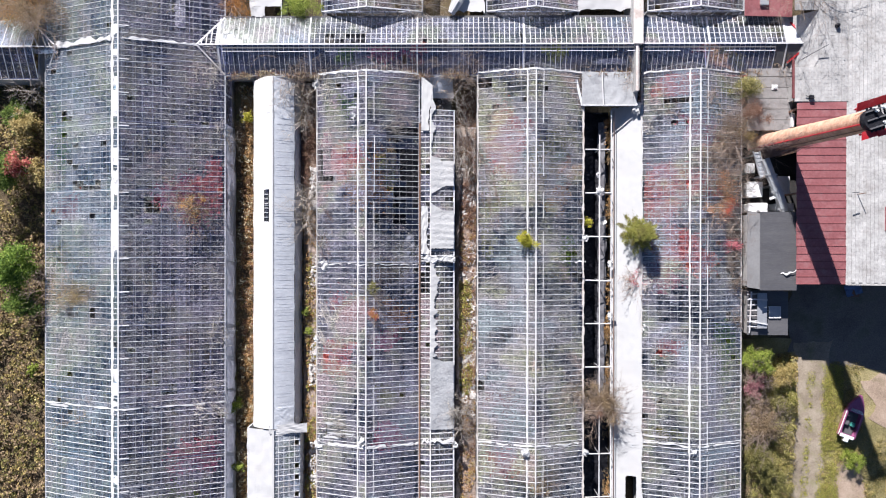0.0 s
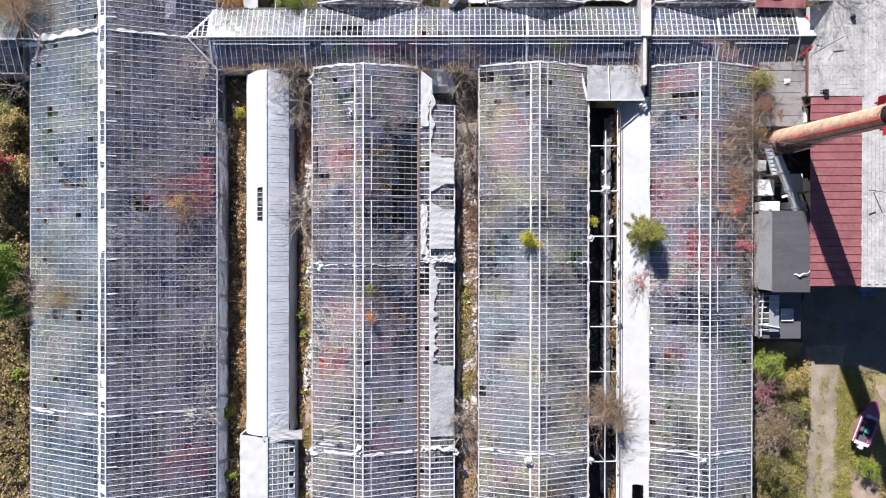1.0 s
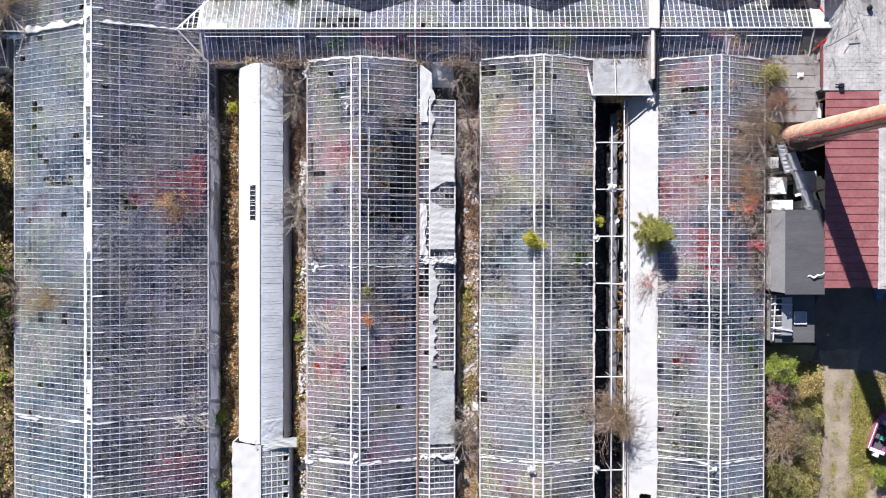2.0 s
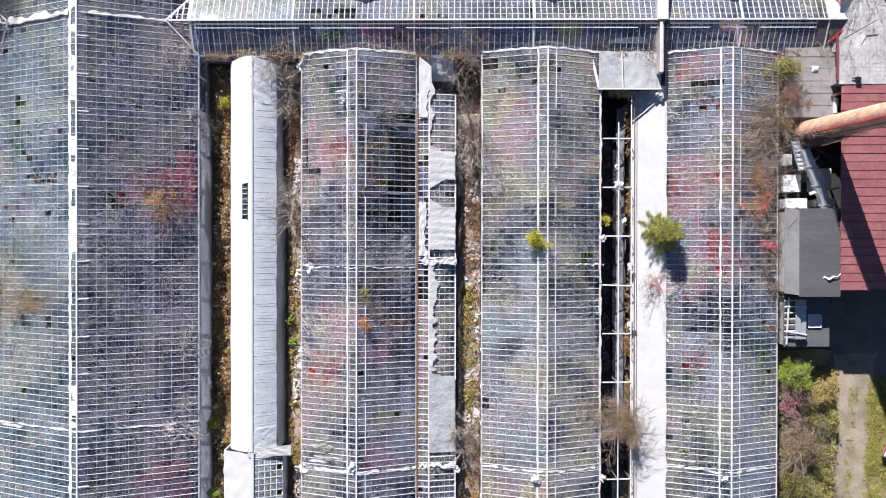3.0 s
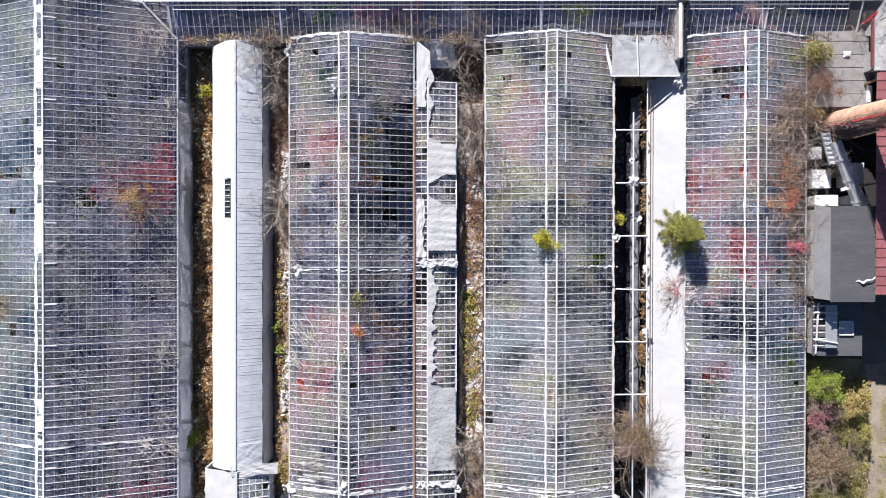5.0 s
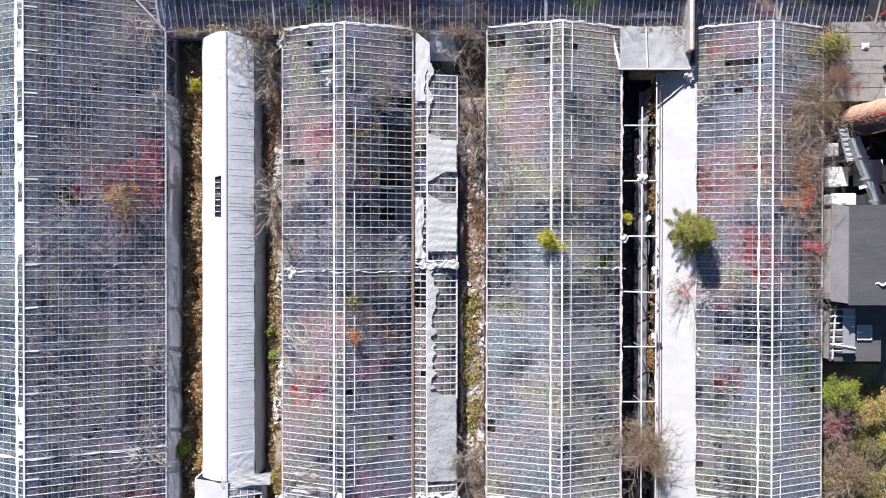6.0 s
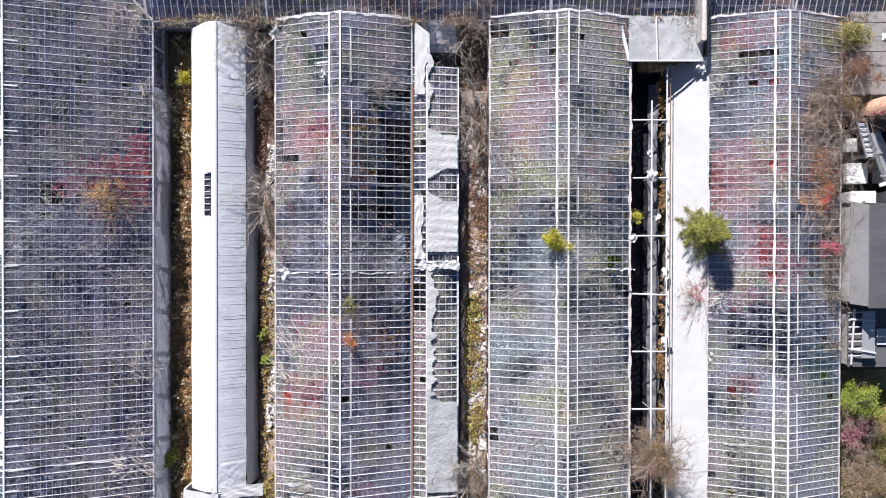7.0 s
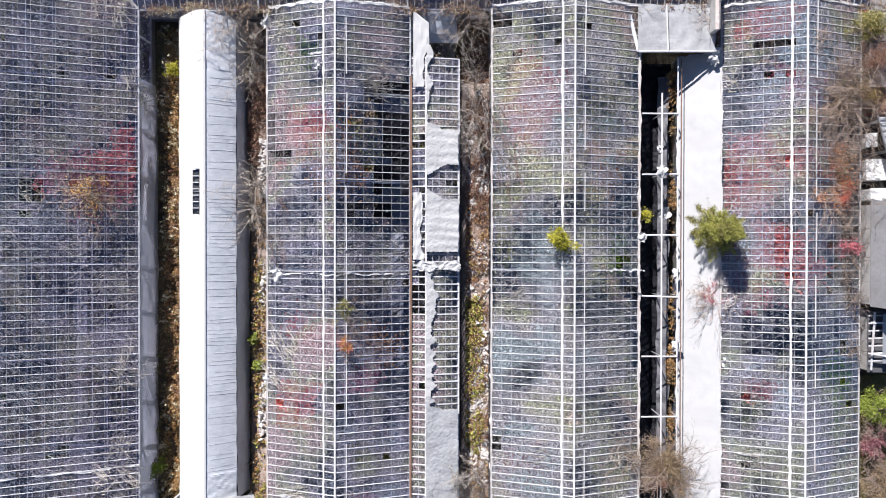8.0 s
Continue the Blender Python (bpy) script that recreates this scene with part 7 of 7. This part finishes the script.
weeds("weed_strip", GAP, -13.2, -11.8, -28, 14, 0.5, 0.5, 9000, 0.05, LEAF_BROWN)
weeds("weed_strip", "dense russet weeds between greenhouse walls", -13.3, -11.75, 5.28, 14, 0.5, 0.6, 14000, 0.045, LEAF_RUSSET)
weeds("weed_strip", "dark russet weeds in the shaded end of the gap", 0.3, 2.05, 10.2, 14.4, 0.0, 0.8, 5000, 0.05, LEAF_RUSSET)
weeds("weed_strip", "dense russet weeds between greenhouse walls", 0.6, 2.05, 0.77, 9.5, 0.75, 0.5, 9000, 0.045, LEAF_RUSSET)
weeds("weed_strip", "dense russet weeds between greenhouse walls", 0.6, 2.05, -18.30, 0.77, 0.75, 0.5, 7000, 0.045, LEAF_RUSSET)
weeds("weed_strip", GAP, -12.9, -11.8, -28, 3, 0.5, 0.5, 6500, 0.055, LEAF_RUST)
weeds("weed_strip", GAP, -12.9, -11.8, -28, 0, 0.5, 0.6, 2600, 0.065, LEAF_MOSS)
weeds("weed_strip", GAP, 0.6, 2.0, -28, 3.5, 0.75, 0.4, 6000, 0.05, LEAF_RUST)
weeds("weed_strip", GAP, 0.6, 2.0, -28, 3, 0.75, 0.5, 2500, 0.05, LEAF_STRAW)
weeds("weed_strip", GAP, 0.6, 1.7, -13, -3, 0.75, 0.5, 3000, 0.06, LEAF_MOSS, lambda a, b: wob(0, b, 0.45, 4) > 0.0)
weeds("weed_strip", "strip of withered weeds beside the white sheet roof", 13.2, 13.75, -28, 11, 0.6, 1.2, 9000, 0.038, LEAF_RUST, lambda a, b: wob(0, b, 0.3, 2) > 0.05)
weeds("weed_strip", "strip of withered weeds beside the white sheet roof", 13.2, 13.8, -28, 11, 0.3, 1.2, 9000, 0.04, LEAF_BROWN, lambda a, b: wob(0, b, 0.3, 2) > -0.1)
for mat_, n in ((LEAF_BROWN, 5200), (LEAF_RUSSET, 3000), (LEAF_DRY, 1500)):
    weeds("gutter_litter", "dry leaf litter and stalks along the corridor gutter", -19.3, 26.5, 14.35, 15.0, 2.38, 0.35, n, 0.05, mat_, lambda a, b: wob(a, 0, 0.35, 6) > -0.25, "litter")
for x, y, r in ((-19.01, -14.08, 0.7), (-18.81, -19.46, 0.5), (-12.88, -5.80, 0.35), (-12.53, -7.44, 0.4), (-17.86, 11.38, 0.6)):
    shrub("shrub", "small bright green shrub among dry weeds", "shrub", x, y, 0.0, r, 1.3, LEAF_BRIGHT if y < 5 else LEAF_YELLOW, 420, 0.09, group="green shrubs in the gaps")


def rubble(label, x0, x1, spans, seed):
    verts, faces = [], []
    rock = bmesh.new()
    bmesh.ops.create_icosphere(rock, subdivisions=1, radius=1.0)
    base = np.array([v.co[:] for v in rock.verts])
    tri = [tuple(v.index for v in f.verts) for f in rock.faces]
    rock.free()
    for y0, y1, n in spans:
        for _ in range(2 * n):
            s = RNG.uniform(0.03, 0.075) if RNG.random() < 0.88 else RNG.uniform(0.09, 0.15)
            p = base * (1 + RNG.normal(0, 0.5, (len(base), 1))) * s * np.array([RNG.uniform(0.6, 1.9), RNG.uniform(0.6, 1.3), RNG.uniform(0.3, 0.8)])
            a = RNG.uniform(0, 6.28)
            p = p @ np.array([[math.cos(a), -math.sin(a), 0], [math.sin(a), math.cos(a), 0], [0, 0, 1]])
            p += (RNG.uniform(x0, x1), RNG.uniform(y0, y1), 0.62 + s * 0.3 + RNG.uniform(0, 0.25))
            faces += [tuple(i + 12 * len(verts) for i in f) for f in tri]
            verts.append(p)
    tagged(put("rubble", from_arrays("rubble", np.concatenate(verts), faces, STONE)), label, "rubble", kind="stuff")


rubble("heaps of white broken rubble between the greenhouses", 0.75, 2.0, [(-1.73, 0.52, 220), (1.78, 5.28, 300), (-8.25, -2.23, 200), (-14.78, -6.25, 800), (5.78, 10.29, 110)], 1)
rubble("heaps of white broken rubble beside the tunnel house", -12.5, -11.75, [(3.2, 6.9, 200), (-3.5, -0.73, 40), (-12.27, -8.5, 90), (-21.31, -17.29, 120)], 2)


def crumple(label, x, y, z, r, seed, material=SHEET):
    """A bunch of torn film caught on the frame."""
    bm = draped(9, 9, lambda u, v: (x + r * (u - 0.5) * 1.6 + 0.3 * r * wob(u * 4, v * 4, 1, seed), y + r * (v - 0.5) * 1.9 + 0.3 * r * wob(v * 4, u * 4, 1, seed + 1),
                                   z + 0.7 * r * wob(u * 3, v * 3, 1, seed + 2)) if (u - 0.5) ** 2 + (v - 0.5) ** 2 < 0.25 + 0.15 * wob(u * 5, v * 5, 1, seed) else None, 0.01)
    tagged(part("film_scrap", bm, material), label, "film scrap", "scraps of torn film")


for i, (x, y, z, r) in enumerate(((12.57, 4.72, 2.25, 0.5), (13.61, -6.05, 1.75, 0.45), (12.89, 2.13, 1.8, 0.55), (11.34, 0.66, 2.45, 0.4), (16.44, -6.94, 2.5, 0.4), (15.68, 11.73, 2.55, 0.7), (13.60, -1.57, 1.8, 0.4), (11.38, -17.57, 2.45, 0.4),
                                  (-11.66, -8.00, 2.4, 0.35), (-11.34, -16.95, 2.5, 0.6), (-7.58, -16.32, 4.1, 0.5), (6.13, -17.20, 4.05, 0.5), (20.04, -17.04, 4.05, 0.4), (-11.65, 13.78, 2.5, 0.5), (12.46, 6.09, 2.2, 0.3), (-8.29, 10.84, 3.95, 0.3), (0.28, -17.09, 2.3, 0.35), (-10.88, -1.68, 2.75, 0.5))):
    crumple("scrap of torn white film caught on the frame", x, y, z, r, i + 1)

def loose_film(label, x0, x1, y, w, seed, material=SHEET):
    """A torn strip of film that lies across the glass and follows the roof."""
    def place(u, v):
        x = x0 + (x1 - x0) * u
        return (x, y + (v - 0.5) * w * (0.5 + 0.5 * wob(u * 2.2, v, 1.0, seed)) * min(1.0, 5 * u + 0.1, 5 * (1 - u) + 0.1) + 0.05 * wob(u * 9, v, 1.0, seed + 1), roof_z(x) + 0.06 + 0.012 * wob(u * 9, v * 2, 1.0, seed))
    tagged(part("film_strip", draped(40, 4, place, 0.008), material), label, "film scrap", "scraps of torn film")


for i, (x0, x1, y, w) in enumerate(((-10.9, -9.0, -15.1, 0.5), (-10.6, -8.3, -15.9, 0.35), (-11.0, -9.6, -16.3, 0.4), (-34.6, -32.4, -13.6, 0.5), (16.3, 18.2, -16.1, 0.3), (-8.9, -7.9, 11.6, 0.2), (17.0, 18.4, -12.4, 0.25))):
    loose_film("torn strip of white film lying on the glass", x0, x1, y, w, 40 + i)

# ---- east side: the green edge along the last greenhouse and the yard ----
EDGE = "rough grass and weeds along the track"
weeds("grass_verge", EDGE, 25.0, 29.76, -30, -9.51, 0.0, 0.6, 9000, 0.07, LEAF_OLIVE)
weeds("grass_verge", EDGE, 25.0, 29.76, -30, -9.51, 0.0, 0.7, 12000, 0.06, LEAF_BROWN)
def off_track(a, b):
    """True beside the wheel tracks and the bare sandy ground."""
    mid = 31.05 + 0.06 * (b + 22)
    return not (abs(a - mid) < 1.15 + 0.25 * wob(a, b, 0.8, 3)) and not (a > 36.0 + 0.5 * wob(a, b, 0.7, 6) and b > -17) and not (33.9 < a < 36.2 and b < -19.2)


weeds("grass_verge", EDGE, 28.28, 30.4, -30, -9.51, 0.0, 0.4, 14000, 0.06, LEAF_STRAW, off_track)
weeds("grass_verge", EDGE, 32.0, 46, -30, -10.26, 0.0, 0.22, 26000, 0.045, LEAF_OLIVE, off_track)
weeds("grass_verge", EDGE, 32.0, 46, -30, -10.26, 0.0, 0.22, 22000, 0.045, LEAF_STRAW, off_track)
weeds("grass_verge", "grass along the gravel track", 32.0, 34.4, -30, -10.51, 0.02, 0.2, 16000, 0.045, LEAF_MOSS, off_track)
weeds("grass_verge", "thin grass between the wheel tracks", 30.6, 32.0, -30, -11.0, 0.02, 0.05, 5000, 0.026, LEAF_MOSS, lambda a, b: abs(a - 31.0 - 0.06 * (b + 22)) < 0.3 and wob(a, b, 0.5, 4) > -0.3)
weeds("weed_thicket", "thicket of tall yellow-green weeds beside the track", 28.28, 29.96, -16.29, -9.86, 0.0, 1.3, 5000, 0.05, LEAF_MOSS)
weeds("weed_thicket", "thicket of tall yellow-green weeds beside the track", 26.49, 29.86, -30, -16.79, 0.0, 1.2, 7000, 0.05, LEAF_MOSS)
weeds("weed_thicket", "thicket of tall straw-coloured weeds beside the track", 27.6, 29.9, -30, -9.7, 0.0, 1.4, 15000, 0.05, LEAF_DRYGRASS)
for x, y, r, h, mat_, n, bare, lab in ((26.24, -9.76, 1.3, 2.8, LEAF_BRIGHT, 2200, False, "bright green bushy shrub beside the greenhouse"), (26.03, -11.97, 1.0, 2.2, LEAF_MAROON, 420, True, "wine-red shrub beside the greenhouse"),
                                       (26.76, -15.52, 1.7, 2.4, LEAF_BROWN, 900, True, "leafless reddish shrub beside the greenhouse"), (28.77, -11.20, 1.2, 1.8, LEAF_STRAW, 1500, False, "straw-yellow shrub beside the track"), (28.63, -13.65, 1.1, 1.6, LEAF_OLIVE, 1300, False, "olive shrub beside the track"),
                                       (26.70, -18.56, 1.6, 2.0, LEAF_OLIVE, 1700, False, "olive-green shrub beside the greenhouse"), (35.05, -18.69, 1.1, 1.1, LEAF_BRIGHT, 900, False, "low green shrub behind the boat"), (28.10, -20.40, 1.6, 1.3, LEAF_OLIVE, 1300, False, "low olive shrub beside the track"), (26.77, -13.95, 0.8, 1.6, LEAF_BROWN, 300, True, "bare dark shrub beside the greenhouse")):
    shrub("shrub", lab, "shrub", x, y, 0.0, r, h, mat_, n, 0.10, bare)


# ---- branches and reeds lying on the glass, and branch shadows laid on as stems ----
def fallen(label, x, y, z, r, n, material=TWIG, toward=0.0, spread=3.14, thick=0.03):
    bm = bmesh.new()
    for _ in range(n):
        a = toward + RNG.uniform(-spread, spread)
        ln = r * RNG.uniform(0.5, 1.3)
        p = Vector((x + RNG.normal(0, r * 0.35), y + RNG.normal(0, r * 0.35), z + RNG.uniform(0.0, 0.25)))
        d = Vector((math.cos(a), math.sin(a), RNG.normal(0, 0.05)))
        mid = p + d * ln * 0.5 + Vector(RNG.normal(0, 0.06, 3))
        end = p + d * ln + Vector(RNG.normal(0, 0.10, 3))
        tube(bm, [p, mid, end], [thick, thick * 0.8, thick * 0.4], 3, False)
        for _ in range(2):
            b = a + RNG.normal(0, 0.7)
            tube(bm, [mid, mid + Vector((math.cos(b), math.sin(b), 0.05)) * ln * 0.4], [thick * 0.6, thick * 0.3], 3, False)
    tagged(part("fallen_branches", bm, material), label, "branches", "branches on the roofs", kind="stuff")


FB = "dead grey branches lying on the dirty glass"
for x, y, r, n, toward, spread in (
        (-20.77, -12.98, 1.6, 26, 0.3, 1.2), (-20.44, -7.45, 1.3, 18, 0.2, 1.5), (-21.16, -14.19, 1.2, 14, 3.0, 1.0), (-19.94, 9.65, 1.0, 14, 0.5, 1.5), (-20.50, 14.67, 1.1, 26, 1.0, 3.1), (-32.45, -7.18, 1.2, 8, 0.5, 3.1), (-10.09, -6.46, 1.4, 20, 2.1, 0.25), (-10.57, -8.38, 1.2, 14, 2.3, 0.3),
        (-5.31, 9.58, 1.2, 26, 0.2, 0.5), (-4.83, 11.02, 1.0, 14, 0.1, 0.5), (-10.62, 13.70, 1.2, 18, 0.4, 3.1), (-10.85, 9.38, 1.0, 12, 5.3, 0.5), (22.79, 8.61, 1.6, 44, 0.2, 3.1), (23.33, 10.55, 1.4, 30, 0.2, 3.1), (21.87, 7.16, 1.2, 22, 0.2, 3.1), (23.86, 6.98, 1.2, 22, 0.2, 3.1),
        (23.79, -3.06, 1.2, 22, 0.4, 1.5), (23.37, -1.62, 1.0, 14, 0.4, 1.5), (23.93, -5.94, 1.0, 12, 0.4, 1.8), (16.77, 10.08, 0.7, 12, 2.0, 1.5), (16.76, -3.07, 0.9, 12, 2.0, 3.1), (9.54, -12.62, 1.1, 14, 0.2, 1.5), (2.83, 10.58, 1.0, 14, 0.6, 1.5), (-0.01, -14.74, 1.2, 24, 1.4, 0.8), (-2.42, -14.22, 0.7, 10, 1.2, 1.5),
        (-21.74, 15.01, 1.0, 18, 5.5, 1.0), (-26.94, -5.82, 0.8, 6, 0.2, 0.4), (-9.84, -14.86, 1.2, 18, 0.05, 0.2), (-9.60, -15.58, 1.4, 22, 0.05, 0.2), (17.63, -12.59, 1.3, 18, 5.9, 0.3), (17.46, -15.99, 1.2, 16, 0.0, 0.3), (4.75, -12.13, 1.5, 12, 0.1, 0.3), (3.32, -3.08, 1.2, 10, 0.5, 0.6)):
    tangle = x > 21.5
    fallen("tangle of brown bare branches on the glass" if tangle else FB, x, y, roof_z(x) + 0.06, r, int(n * 2.2) if tangle else int(n * 1.2), TWIG if tangle else PALE_TWIG, toward, spread, 0.014 if tangle else 0.018)
for x, y, r, n, toward, spread in ((22.9, 6.0, 1.7, 60, 0.2, 3.1), (23.4, 4.4, 1.4, 44, 0.2, 3.1), (22.2, 9.6, 1.5, 46, 0.2, 3.1), (23.5, 1.6, 1.2, 30, 0.3, 3.1), (21.6, 12.6, 1.1, 26, 0.2, 3.1), (18.6, 11.2, 0.9, 18, 0.2, 3.1), (23.7, -0.4, 1.0, 26, 0.3, 3.1), (9.9, -12.4, 1.0, 22, 0.2, 3.1)):
    fallen("tangle of brown bare branches on the glass", x, y, roof_z(x) + 0.06, r, n, TWIG, toward, spread, 0.015)
# long branch shadows on the western slopes, modelled as thin dark stems
for x, y, r, n, toward, spread in ((2.7, 7.4, 2.2, 9, -1.2, 0.25), (3.1, 4.6, 2.0, 10, -1.25, 0.3), (3.6, 2.6, 1.4, 7, -1.1, 0.4), (-10.8, 0.4, 1.5, 12, -1.1, 0.35), (-10.9, 3.2, 1.3, 10, -1.2, 0.4)):
    fallen("dark thin stems standing in for branch shadows on the glass", x, y, roof_z(x) + 0.05, r, n, VINE_AND_SHADOW, toward, spread, 0.022)
